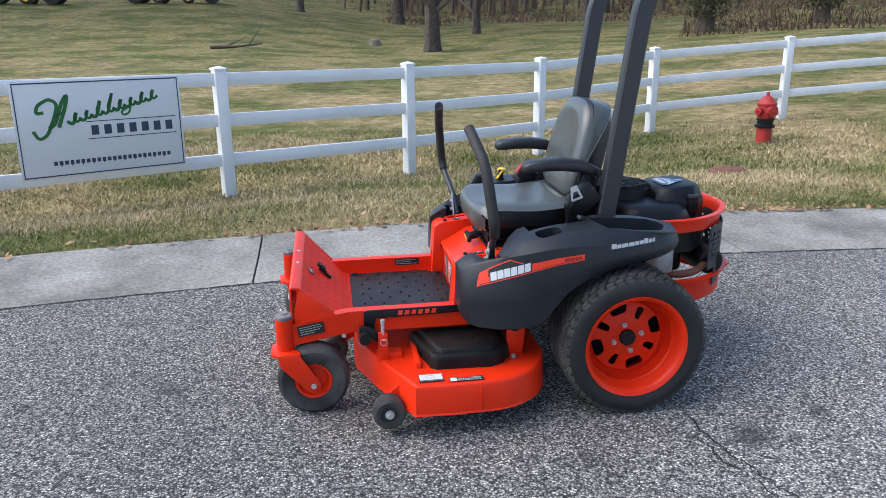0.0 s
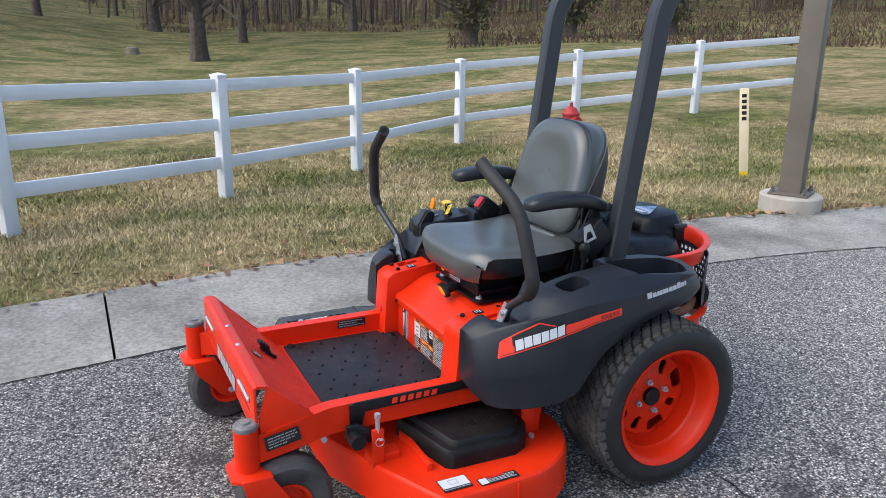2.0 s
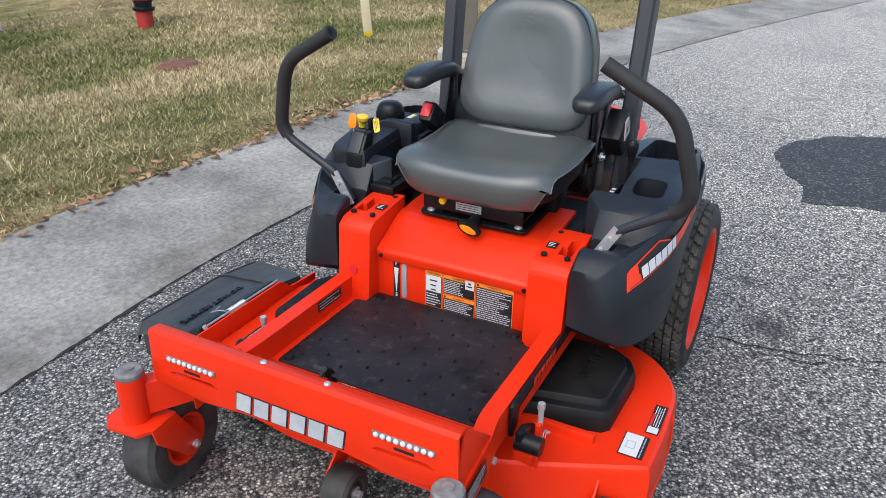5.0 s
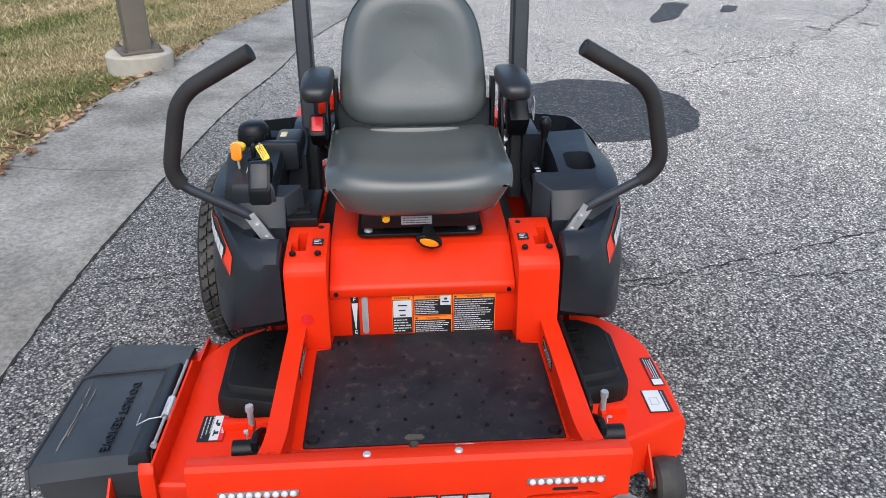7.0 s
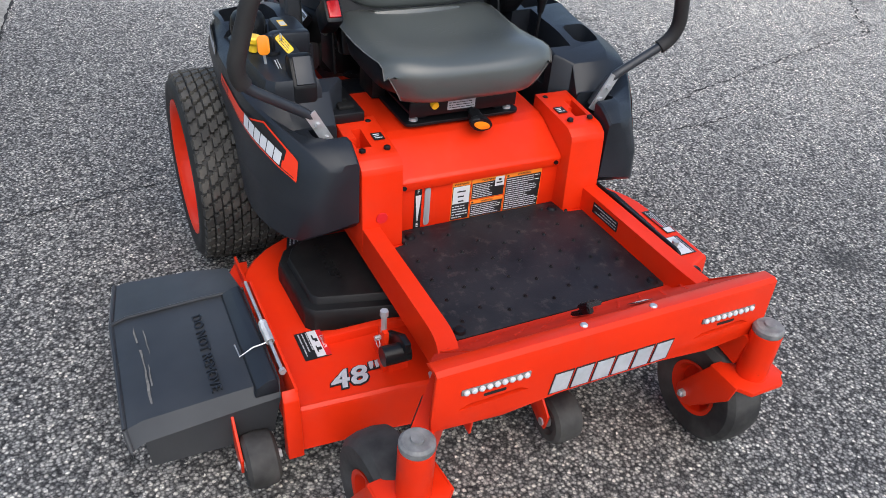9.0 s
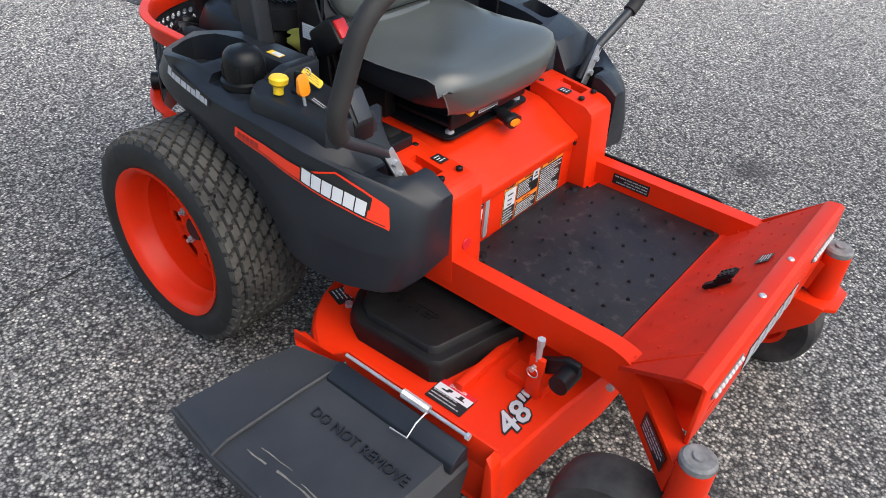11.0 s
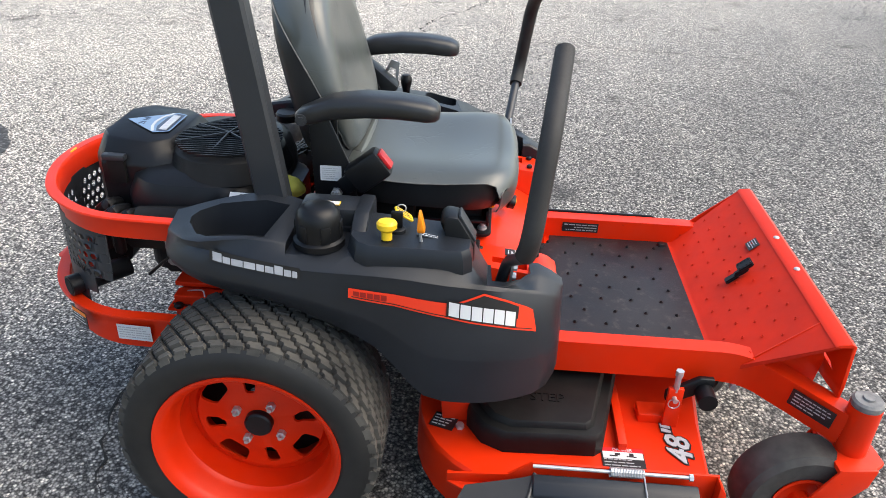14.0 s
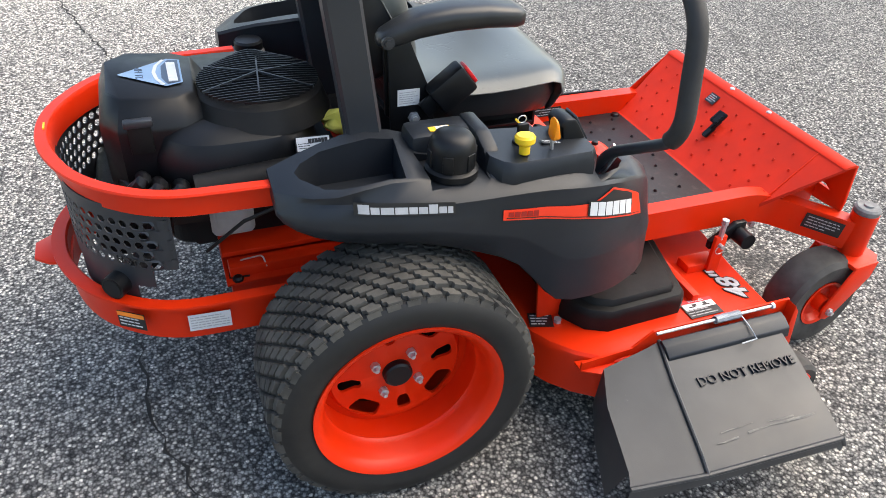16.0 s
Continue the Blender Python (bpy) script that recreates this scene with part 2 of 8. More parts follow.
PALE = worn("pale_concrete", (0.36, 0.325, 0.265), (0.47, 0.43, 0.36), (0.85, 0.95), 6.0, 120.0, 0.5)
CONCRETE = material("concrete", (0.4, 0.38, 0.36), 0.9)
c_big = ramp(CONCRETE, noise_of(CONCRETE, 1.6, 6.0), (0.32, (0.145, 0.136, 0.119)), (0.5, (0.275, 0.263, 0.238)), (0.68, (0.39, 0.376, 0.342)))
c_fine = ramp(CONCRETE, noise_of(CONCRETE, 45.0, 4.0, 0.7), (0.3, (0.55, 0.55, 0.54)), (0.65, (1.15, 1.14, 1.11)))
base(CONCRETE, mixed(CONCRETE, 1.0, c_big, c_fine, "MULTIPLY"))
bump(CONCRETE, noise_of(CONCRETE, 160.0, 3.0, 0.7), 0.5, 0.003)

# turf: tan and green patches
TURF = material("turf", (0.2, 0.17, 0.08), 0.95, spec=0.1)
t_big = noise_of(TURF, 0.35, 6.0, 0.6)
t_mid = noise_of(TURF, 3.0, 8.0, 0.75)
tan = ramp(TURF, t_mid, (0.3, (0.1, 0.078, 0.04)), (0.5, (0.3, 0.235, 0.12)), (0.7, (0.52, 0.42, 0.24)))
green = ramp(TURF, t_mid, (0.3, (0.036, 0.048, 0.014)), (0.55, (0.14, 0.15, 0.05)), (0.75, (0.33, 0.29, 0.125)))
t_mix = mixed(TURF, ramp(TURF, t_big, (0.42, (0, 0, 0)), (0.6, (1, 1, 1))), tan, green)
soil = ramp(TURF, noise_of(TURF, 0.55, 5.0, 0.65), (0.3, (1, 1, 1)), (0.36, (0, 0, 0)))
speck = ramp(TURF, noise_of(TURF, 38.0, 3.0, 0.7), (0.32, (0.45, 0.45, 0.45)), (0.68, (1.45, 1.42, 1.35)))
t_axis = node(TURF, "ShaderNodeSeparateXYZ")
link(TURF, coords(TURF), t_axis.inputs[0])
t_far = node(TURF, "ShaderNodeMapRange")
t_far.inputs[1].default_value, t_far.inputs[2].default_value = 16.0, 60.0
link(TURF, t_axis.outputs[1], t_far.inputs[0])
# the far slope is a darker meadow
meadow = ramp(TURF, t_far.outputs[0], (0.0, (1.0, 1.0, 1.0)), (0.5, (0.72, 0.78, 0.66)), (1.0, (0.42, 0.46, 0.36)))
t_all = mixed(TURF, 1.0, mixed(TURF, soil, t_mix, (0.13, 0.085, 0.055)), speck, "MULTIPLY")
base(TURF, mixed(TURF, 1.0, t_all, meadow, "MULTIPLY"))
bump(TURF, noise_of(TURF, 40.0, 6.0, 0.8), 0.8, 0.03)
BLADE = material("grass_blades", (0.3, 0.25, 0.12), 0.85, spec=0.15)
g_rand = node(BLADE, "ShaderNodeNewGeometry").outputs["Random Per Island"]
b_big = noise_of(BLADE, 0.35, 6.0, 0.6)
b_tan = ramp(BLADE, g_rand, (0.0, (0.14, 0.1, 0.05)), (0.5, (0.45, 0.36, 0.2)), (1.0, (0.72, 0.61, 0.38)))
b_green = ramp(BLADE, g_rand, (0.0, (0.035, 0.058, 0.014)), (0.45, (0.135, 0.16, 0.048)), (1.0, (0.42, 0.37, 0.17)))
base(BLADE, mixed(BLADE, ramp(BLADE, b_big, (0.42, (0, 0, 0)), (0.6, (1, 1, 1))), b_tan, b_green))
LEAF = material("dry_leaf", (0.22, 0.12, 0.06), 0.85, spec=0.2)
base(LEAF, ramp(LEAF, node(LEAF, "ShaderNodeNewGeometry").outputs["Random Per Island"], (0.0, (0.09, 0.045, 0.025)), (0.5, (0.24, 0.13, 0.07)), (1.0, (0.46, 0.3, 0.17))))
VINYL_FENCE = worn("white_pvc", (0.76, 0.77, 0.78), (0.68, 0.69, 0.7), (0.35, 0.5), 2.0, 100.0, 0.03)
SIGN_WHITE = worn("sign_face", (0.68, 0.69, 0.7), (0.62, 0.63, 0.64), (0.4, 0.5), 1.0, 100.0, 0.02)
HYDRANT = worn("hydrant_red", (0.42, 0.025, 0.02), (0.3, 0.02, 0.018), (0.45, 0.65), 12.0, 120.0, 0.2)
BRONZE = worn("bronze_paint", (0.11, 0.092, 0.07), (0.15, 0.128, 0.1), (0.45, 0.6), 2.0, 120.0, 0.08)
CREAM = worn("cream_plastic", (0.75, 0.62, 0.38), (0.8, 0.7, 0.5), (0.5, 0.7), 6.0, 120.0, 0.1)
BARK = worn("bark", (0.045, 0.034, 0.026), (0.095, 0.075, 0.06), (0.9, 1.0), 5.0, 30.0, 0.8, depth=0.02)
TWIG = worn("twigs", (0.07, 0.055, 0.045), (0.13, 0.1, 0.085), (0.9, 1.0), 1.0, 20.0, 0.3)
IVY = worn("ivy_leaves", (0.045, 0.05, 0.018), (0.1, 0.085, 0.035), (0.7, 0.9), 3.0, 40.0, 0.3)
BRUSH = worn("brown_brush", (0.065, 0.036, 0.026), (0.13, 0.08, 0.052), (0.9, 1.0), 0.6, 20.0, 0.5)
RUST = worn("rusty_iron", (0.12, 0.05, 0.03), (0.2, 0.09, 0.055), (0.8, 0.95), 14.0, 90.0, 0.4)
STONE = worn("field_stone", (0.14, 0.12, 0.09), (0.22, 0.19, 0.14), (0.9, 1.0), 10.0, 60.0, 0.6)
FAR_GREEN = worn("green_machine_paint", (0.02, 0.13, 0.03), (0.02, 0.1, 0.03), (0.4, 0.5), 2.0, 50.0, 0.05)
FAR_WHITE = worn("distant_siding", (0.55, 0.56, 0.57), (0.48, 0.49, 0.5), (0.7, 0.8), 1.0, 20.0, 0.1)
FAR_GREY = worn("distant_roof", (0.16, 0.16, 0.17), (0.22, 0.22, 0.23), (0.7, 0.8), 1.0, 20.0, 0.1)


# ---- mesh helpers ----
def part(name, bm, mat, parent=None, label="", angle=35, flip=False):
    me = bpy.data.meshes.new(name)
    bmesh.ops.remove_doubles(bm, verts=bm.verts, dist=1e-6)
    bmesh.ops.recalc_face_normals(bm, faces=bm.faces)
    bm.to_mesh(me)
    bm.free()
    me.materials.append(mat)
    me.polygons.foreach_set("use_smooth", [True] * len(me.polygons))
    me.set_sharp_from_angle(angle=radians(angle))
    ob = new(name, me)
    if parent is not None:
        ob.parent = parent
    return tagged(ob, label)


def cut(ob, bm):
    """Takes the closed forms in bm out of ob's mesh."""
    me = bpy.data.meshes.new("cutter")
    bmesh.ops.recalc_face_normals(bm, faces=bm.faces)
    bm.to_mesh(me)
    bm.free()
    tool = new("cutter", me)
    mod = ob.modifiers.new("cut", "BOOLEAN")
    mod.object, mod.operation, mod.solver = tool, "DIFFERENCE", "EXACT"
    deps = bpy.context.evaluated_depsgraph_get()
    done = bpy.data.meshes.new_from_object(ob.evaluated_get(deps))
    ob.modifiers.clear()
    bpy.data.objects.remove(tool)
    done.set_sharp_from_angle(angle=radians(35))
    ob.data = done
    return ob


def hull_faces(bm, rings, closed=True, caps=True):
    """Skins a row of rings of as many points each."""
    made = [[bm.verts.new(p) for p in ring] for ring in rings]
    n = len(made[0])
    for a, b in zip(made, made[1:]):
        for i in range(n if closed else n - 1):
            j = (i + 1) % n
            bm.faces.new((a[i], a[j], b[j], b[i]))
    if caps:
        bm.faces.new(made[0][::-1])
        bm.faces.new(made[-1])
    return bm


def box(bm, x0, x1, y0, y1, z0, z1, bev=0.0, m=None):
    m = m or Matrix()
    v = [bm.verts.new(m @ Vector((x, y, z))) for x in (x0, x1) for y in (y0, y1) for z in (z0, z1)]
    f = [bm.faces.new([v[i] for i in q]) for q in ((0, 1, 3, 2), (4, 6, 7, 5), (0, 4, 5, 1), (2, 3, 7, 6), (0, 2, 6, 4), (1, 5, 7, 3))]
    if bev:
        edges = {e for q in f for e in q.edges}
        bmesh.ops.bevel(bm, geom=list(edges), offset=bev, segments=2, profile=0.5, affect="EDGES")
    return bm


def prism(bm, pts, a, b, axis="z", bev=0.0):
    """A flat outline pushed from a to b along an axis."""
    def at(p, w):
        u, v = p
        return {"z": (u, v, w), "y": (u, w, v), "x": (w, u, v)}[axis]
    lo, hi = [bm.verts.new(at(p, a)) for p in pts], [bm.verts.new(at(p, b)) for p in pts]
    n = len(pts)
    f = [bm.faces.new(lo[::-1]), bm.faces.new(hi)]
    f += [bm.faces.new((lo[i], lo[(i + 1) % n], hi[(i + 1) % n], hi[i])) for i in range(n)]
    if bev:
        edges = {e for q in f for e in q.edges}
        bmesh.ops.bevel(bm, geom=list(edges), offset=bev, segments=2, profile=0.5, affect="EDGES")
    return bm


def lathe(bm, profile, centre, axis="y", segs=40, closed=True):
    """Turns (radius, along) points round an axis through centre."""
    c = Vector(centre)
    rings = []
    for k in range(segs):
        a = 2 * math.pi * k / segs
        ca, sa = math.cos(a), math.sin(a)
        if axis == "y":
            rings.append([c + Vector((r * ca, w, r * sa)) for r, w in profile])
        elif axis == "z":
            rings.append([c + Vector((r * ca, r * sa, w)) for r, w in profile])
        else:
            rings.append([c + Vector((w, r * ca, r * sa)) for r, w in profile])
    made = [[bm.verts.new(p) for p in ring] for ring in rings]
    n = len(profile)
    for k in range(segs):
        a, b = made[k], made[(k + 1) % segs]
        for i in range(n - 1 + (1 if closed else 0)):
            j = (i + 1) % n
            if a[i].co == b[i].co and a[j].co == b[j].co:
                continue
            bm.faces.new((a[i], a[j], b[j], b[i]))
    return bm


def rod(bm, a, b, r, segs=16, r2=None):
    a, b = Vector(a), Vector(b)
    q = (b - a).to_track_quat("Z", "Y").to_matrix()
    rings = []
    for p, rr in ((a, r), (b, r if r2 is None else r2)):
        rings.append([p + q @ Vector((rr * math.cos(2 * math.pi * k / segs), rr * math.sin(2 * math.pi * k / segs), 0)) for k in range(segs)])
    return hull_faces(bm, rings)


def rounded(pts, rad, n=5):
    """A path with its corners rounded."""
    pts = [Vector(p) for p in pts]
    out = [pts[0]]
    for a, b, c in zip(pts, pts[1:], pts[2:]):
        d1, d2 = (a - b), (c - b)
        r = min(rad, d1.length * 0.48, d2.length * 0.48)
        p, q = b + d1.normalized() * r, b + d2.normalized() * r
        for k in range(n + 1):
            t = k / n
            out.append((1 - t) ** 2 * p + 2 * t * (1 - t) * b + t * t * q)
    return out + [pts[-1]]


def sweep(bm, path, section, up=(0, 0, 1), closed=False):
    """Carries a flat section (side, up) along a path."""
    path = [Vector(p) for p in path]
    rings, up = [], Vector(up)
    n = len(path)
    for i, p in enumerate(path):
        if closed:
            d = path[(i + 1) % n] - path[i - 1]
        else:
            d = path[min(i + 1, n - 1)] - path[max(i - 1, 0)]
        d.normalize()
        side = d.cross(up).normalized()
        over = side.cross(d)
        rings.append([p + side * u + over * v for u, v in section])
    if closed:
        rings.append(rings[0])
    return hull_faces(bm, rings, caps=not closed)


def circle(r, n=14):
    return [(r * math.cos(2 * math.pi * k / n), r * math.sin(2 * math.pi * k / n)) for k in range(n)]


def rect(w, h):
    return [(-w / 2, -h / 2), (w / 2, -h / 2), (w / 2, h / 2), (-w / 2, h / 2)]


def rrect(x0, x1, y0, y1, r, n=4):
    """The outline of a rounded rectangle."""
    out = []
    for cx, cy, a0 in ((x1 - r, y1 - r, 0), (x0 + r, y1 - r, 90), (x0 + r, y0 + r, 180), (x1 - r, y0 + r, 270)):
        out += [(cx + r * math.cos(radians(a0 + 90 * k / n)), cy + r * math.sin(radians(a0 + 90 * k / n))) for k in range(n + 1)]
    return out


def interp(x, table):
    return float(np.interp(x, [a for a, _ in table], [b for _, b in table]))


def smooth_interp(x, table):
    """A cubic through a table of (x, y)."""
    xs, ys = [a for a, _ in table], [b for _, b in table]
    if x <= xs[0] or x >= xs[-1]:
        return interp(x, table)
    i = max(k for k in range(len(xs) - 1) if xs[k] <= x)
    def slope(k):
        if 0 < k < len(xs) - 1:
            return (ys[k + 1] - ys[k - 1]) / (xs[k + 1] - xs[k - 1])
        k = min(max(k, 0), len(xs) - 2)
        return (ys[k + 1] - ys[k]) / (xs[k + 1] - xs[k])
    h = xs[i + 1] - xs[i]
    t = (x - xs[i]) / h
    return ((2 * t ** 3 - 3 * t * t + 1) * ys[i] + (t ** 3 - 2 * t * t + t) * h * slope(i)
            + (3 * t * t - 2 * t ** 3) * ys[i + 1] + (t ** 3 - t * t) * h * slope(i + 1))


def loose_letters(name, me, parent):
    """Each raised letter as a part of its own."""
    whole = bmesh.new()
    whole.from_mesh(me)
    bmesh.ops.remove_doubles(whole, verts=whole.verts, dist=1e-6)
    left = set(whole.verts)
    while left:
        island, todo = set(), [left.pop()]
        while todo:
            v_ = todo.pop()
            island.add(v_)
            for e_ in v_.link_edges:
                w_ = e_.other_vert(v_)
                if w_ in left:
                    left.discard(w_)
                    todo.append(w_)
        one = bmesh.new()
        twin = {v_: one.verts.new(v_.co) for v_ in island}
        for f_ in {f_ for v_ in island for f_ in v_.link_faces}:
            one.faces.new([twin[v_] for v_ in f_.verts])
        part(name, one, me.materials[0], parent)
    whole.free()


def letters(name, body, size, mat, parent, m, label="", depth=0.0008, shear=0.0, squeeze=1.0, bold=0.0):
    """Writing as a thin mesh; m takes its plane (x along, y up, z out) to where it stands."""
    cu = bpy.data.curves.new(name, "FONT")
    cu.body, cu.size, cu.extrude, cu.shear, cu.offset = body, size, depth, shear, bold
    cu.align_x, cu.align_y, cu.resolution_u = "CENTER", "CENTER", 2
    ob = bpy.data.objects.new(name, cu)
    me = bpy.data.meshes.new_from_object(ob)
    bpy.data.objects.remove(ob)
    me.transform(m @ Matrix.Diagonal((squeeze, 1, 1, 1)))
    me.materials.clear()
    me.materials.append(mat)
    if depth >= 0.002:
        return loose_letters(name, me, parent)
    out = new(name, me)
    out.parent = parent
    return tagged(out, label)


def facing(origin, along, out):
    """A plane at origin whose x runs along, whose z points out."""
    x, z = Vector(along).normalized(), Vector(out)
    z = (z - x * z.dot(x)).normalized()
    y = z.cross(x)
    return Matrix.Translation(origin) @ Matrix((x, y, z)).transposed().to_4x4()


def card(bm, m, x0, x1, y0, y1, z0=0.0, z1=0.001):
    return box(bm, x0, x1, y0, y1, z0, z1, m=m)


def glyph_bars(bm, m, x0, x1, h, count, slant=0.2, z1=0.002, tight=0.93):
    """A word as a row of slanted blocks."""
    step = (x1 - x0) / count
    for k in range(count):
        a, w = x0 + k * step, step * tight
        pts = [(a, 0), (a + w, 0), (a + w + slant * h, h), (a + slant * h, h)]
        lo = [bm.verts.new(m @ Vector((*p, 0.0))) for p in pts]
        hi = [bm.verts.new(m @ Vector((*p, z1))) for p in pts]
        bm.faces.new(hi)
        for i in range(4):
            bm.faces.new((lo[i], lo[(i + 1) % 4], hi[(i + 1) % 4], hi[i]))
    return bm


def text_bars(bm, m, x0, x1, y0, y1, rows, z0=0.001, z1=0.0016):
    """Lines of fine print as rows of thin dashes."""
    rnd = random.Random(rows * 7 + int(abs(x1) * 1e4))
    pitch = (y1 - y0) / rows
    for k in range(rows):
        y = y0 + (k + 0.35) * pitch
        x, end = x0, x0 + (x1 - x0) * (1 - 0.4 * rnd.random() ** 2)
        while x < end - 0.4 * pitch:
            w = min(pitch * rnd.uniform(0.5, 2.2), end - x)
            card(bm, m, x, x + w, y, y + pitch * 0.32, z0, z1)
            x += w + pitch * 0.28
    return bm

# ---- ground ----
EDGE = [(-150, -90), (-60, -32), (-20, -6.0), (-10, -1.0), (-6, 0.3), (-2.87, 0.96), (-1.54, 1.15), (-0.5, 1.265), (0.3, 1.28), (1.1, 1.23), (2.0, 1.165), (2.7, 1.09),
        (3.6, 0.92), (4.8, 0.76), (7.1, 0.11), (9.0, -0.53), (12.5, -1.8), (20, -5.0), (60, -24), (150, -68)]


def road_edge(x):
    return smooth_interp(x, EDGE)


def grass_edge(x):
    s = (road_edge(x + 0.05) - road_edge(x - 0.05)) / 0.1
    return road_edge(x) + 0.82 * math.sqrt(1 + s * s)


def lawn_height(x, y, d):
    """Lawn that falls away from the kerb to a swale along the fence, and far fields that rise again."""
    low = interp(x, [(-12, 0.35), (-6, 0.45), (-2.2, 0.55), (2.0, 0.63), (4.6, 0.57), (7.2, 0.43), (10.3, 0.27), (13.5, 0.1), (25, 0.0)])
    reach = interp(x, [(-12, 3.0), (-6.7, 3.0), (-4.45, 3.5), (-2.24, 4.2), (0.0, 5.2), (2.0, 5.6)])
    t = min(max(d / reach, 0.0), 1.0)
    z = 0.035 - low * t * t * (3 - 2 * t)
    r, a = math.hypot(x, y), math.degrees(math.atan2(x, max(y, 0.01)))
    left = interp(r, [(12, 0.0), (30, 0.15), (45, 0.55), (70, 2.9), (100, 5.2), (150, 9.5), (300, 14)])
    mid = interp(r, [(12, 0.0), (45, 0.0), (60, 0.5), (80, 1.2), (95, 2.1), (150, 6.5), (300, 12)])
    right = interp(r, [(16, 0.0), (50, 0.75), (80, 2.8), (110, 5.5), (150, 8.5), (300, 13)])
    w = interp(a, [(-8, -1.0), (8, 0.0), (22, 0.0), (36, 1.0)])
    z += (left * max(-w, 0) + mid * (1 - abs(w)) + right * max(w, 0)) * min(max((d - 6) / 6, 0.0), 1.0)
    if d > 0.3:
        z += 0.03 * noise.noise((x * 0.6, y * 0.6, 0.0)) * min(d, 1.0)
    return z


XS = sorted(set([round(v, 3) for v in list(np.arange(-9, 18.01, 0.3)) + list(np.arange(-40, -9, 2.0)) + list(np.arange(20, 62, 2.0)) + [-150, -120, -90, -65, -50, 70, 85, 105, 125, 150]]))
DS = [0, 0.12, 0.3, 0.5, 0.75] + list(np.arange(1.0, 12.01, 0.4)) + list(np.arange(13, 40, 2.0)) + list(np.arange(42, 130, 5.0)) + [140, 170, 210, 260]
bm = bmesh.new()
grid = []
for x in XS:
    g = grass_edge(x)
    grid.append([bm.verts.new((x, g + d, lawn_height(x, g + d, d))) for d in DS])
for a, b in zip(grid, grid[1:]):
    for j in range(len(DS) - 1):
        bm.faces.new((a[j], b[j], b[j + 1], a[j + 1]))
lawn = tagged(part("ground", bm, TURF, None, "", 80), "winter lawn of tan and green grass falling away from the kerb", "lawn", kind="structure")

bm = bmesh.new()
ROAD_D = [0, 0.3, 1, 2, 4, 8, 16, 32, 64, 128, 250]
grid = []
for x in XS:
    e = road_edge(x)
    grid.append([bm.verts.new((x, e + 0.02 - d, 0.0)) for d in ROAD_D])
for a, b in zip(grid, grid[1:]):
    for j in range(len(ROAD_D) - 1):
        bm.faces.new((a[j], a[j + 1], b[j + 1], b[j]))
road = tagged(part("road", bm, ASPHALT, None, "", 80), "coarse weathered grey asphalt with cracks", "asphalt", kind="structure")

kerb = tagged(new("kerb"), "low flat concrete kerb beside the asphalt", "kerb", kind="structure")
joints = [-150, -90, -60, -40, -28, -20, -15, -11, -8, -4.6, -1.57, 1.5, 4.6, 7.7, 10.8, 14, 18, 24, 32, 45, 60, 90, 150]
for a, b in zip(joints, joints[1:]):
    bm = bmesh.new()
    rows_k = []
    steps = max(2, int((b - a) / 0.4)) if b - a < 6 else 8
    for k in range(steps + 1):
        x = a + 0.006 + (b - a - 0.012) * k / steps
        e, g = road_edge(x), grass_edge(x)
        prof = [(0.0, -0.1), (0.0, 0.002), (0.015, 0.008), (0.4, 0.018), (0.75, 0.035), (0.95, 0.055), (1.0, 0.06), (1.03, 0.055), (1.03, -0.1)]
        rows_k.append([(x, e + (g - e) * u, z) for u, z in prof])
    hull_faces(bm, rows_k)
    part("kerb_slab", bm, CONCRETE, kerb)


def ribbon(path, width, z, seed=1, jag=0.012, step=0.03):
    """A ragged dark line along the ground."""
    rnd_ = random.Random(seed)
    pts = []
    for a, b in zip(path, path[1:]):
        n_ = max(1, int(math.dist(a, b) / step))
        pts += [(a[0] + (b[0] - a[0]) * k / n_, a[1] + (b[1] - a[1]) * k / n_) for k in range(n_)]
    pts.append(path[-1])
    b_ = bmesh.new()
    last = None
    for i, p in enumerate(pts):
        q = pts[min(i + 1, len(pts) - 1)]
        o = pts[max(i - 1, 0)]
        dx, dy = q[0] - o[0], q[1] - o[1]
        ln = math.hypot(dx, dy) or 1.0
        nx, ny = -dy / ln, dx / ln
        j = rnd_.uniform(-jag, jag)
        w = width * (0.12 + 0.88 * rnd_.random() ** 1.5)
        pair_ = [b_.verts.new((p[0] + nx * (j + s * w), p[1] + ny * (j + s * w), z)) for s in (-1, 1)]
        if last:
            b_.faces.new((last[0], pair_[0], pair_[1], last[1]))
        last = pair_
    return b_


def crack(path, width=0.012, seed=1, jag=0.015):
    tagged(part("crack", ribbon(path, width * 0.8, 0.004, seed, jag * 0.8), CRACK, road))


crack([(x, road_edge(x) - 0.004) for x in np.arange(-12, 20, 0.25)], 0.016, 2, 0.006)
crack([(0.12, -0.45), (0.2, -0.6), (0.21, -0.72), (0.17, -0.83), (0.18, -1.01), (0.24, -1.12), (0.25, -1.25), (0.2, -1.6), (0.28, -2.1)], 0.006, 5)
crack([(0.2, -0.74), (0.22, -0.95), (0.31, -1.26), (0.42, -1.6), (0.55, -2.0), (0.75, -2.7), (0.95, -3.5), (0.98, -3.7)], 0.009, 6)
crack([(3.28, -2.1), (3.45, -2.4), (3.62, -2.62), (3.8, -3.05), (3.92, -3.3), (4.3, -3.52), (4.65, -3.98), (5.2, -4.4), (6.0, -5.15), (8, -6.4)], 0.014, 7, 0.03)
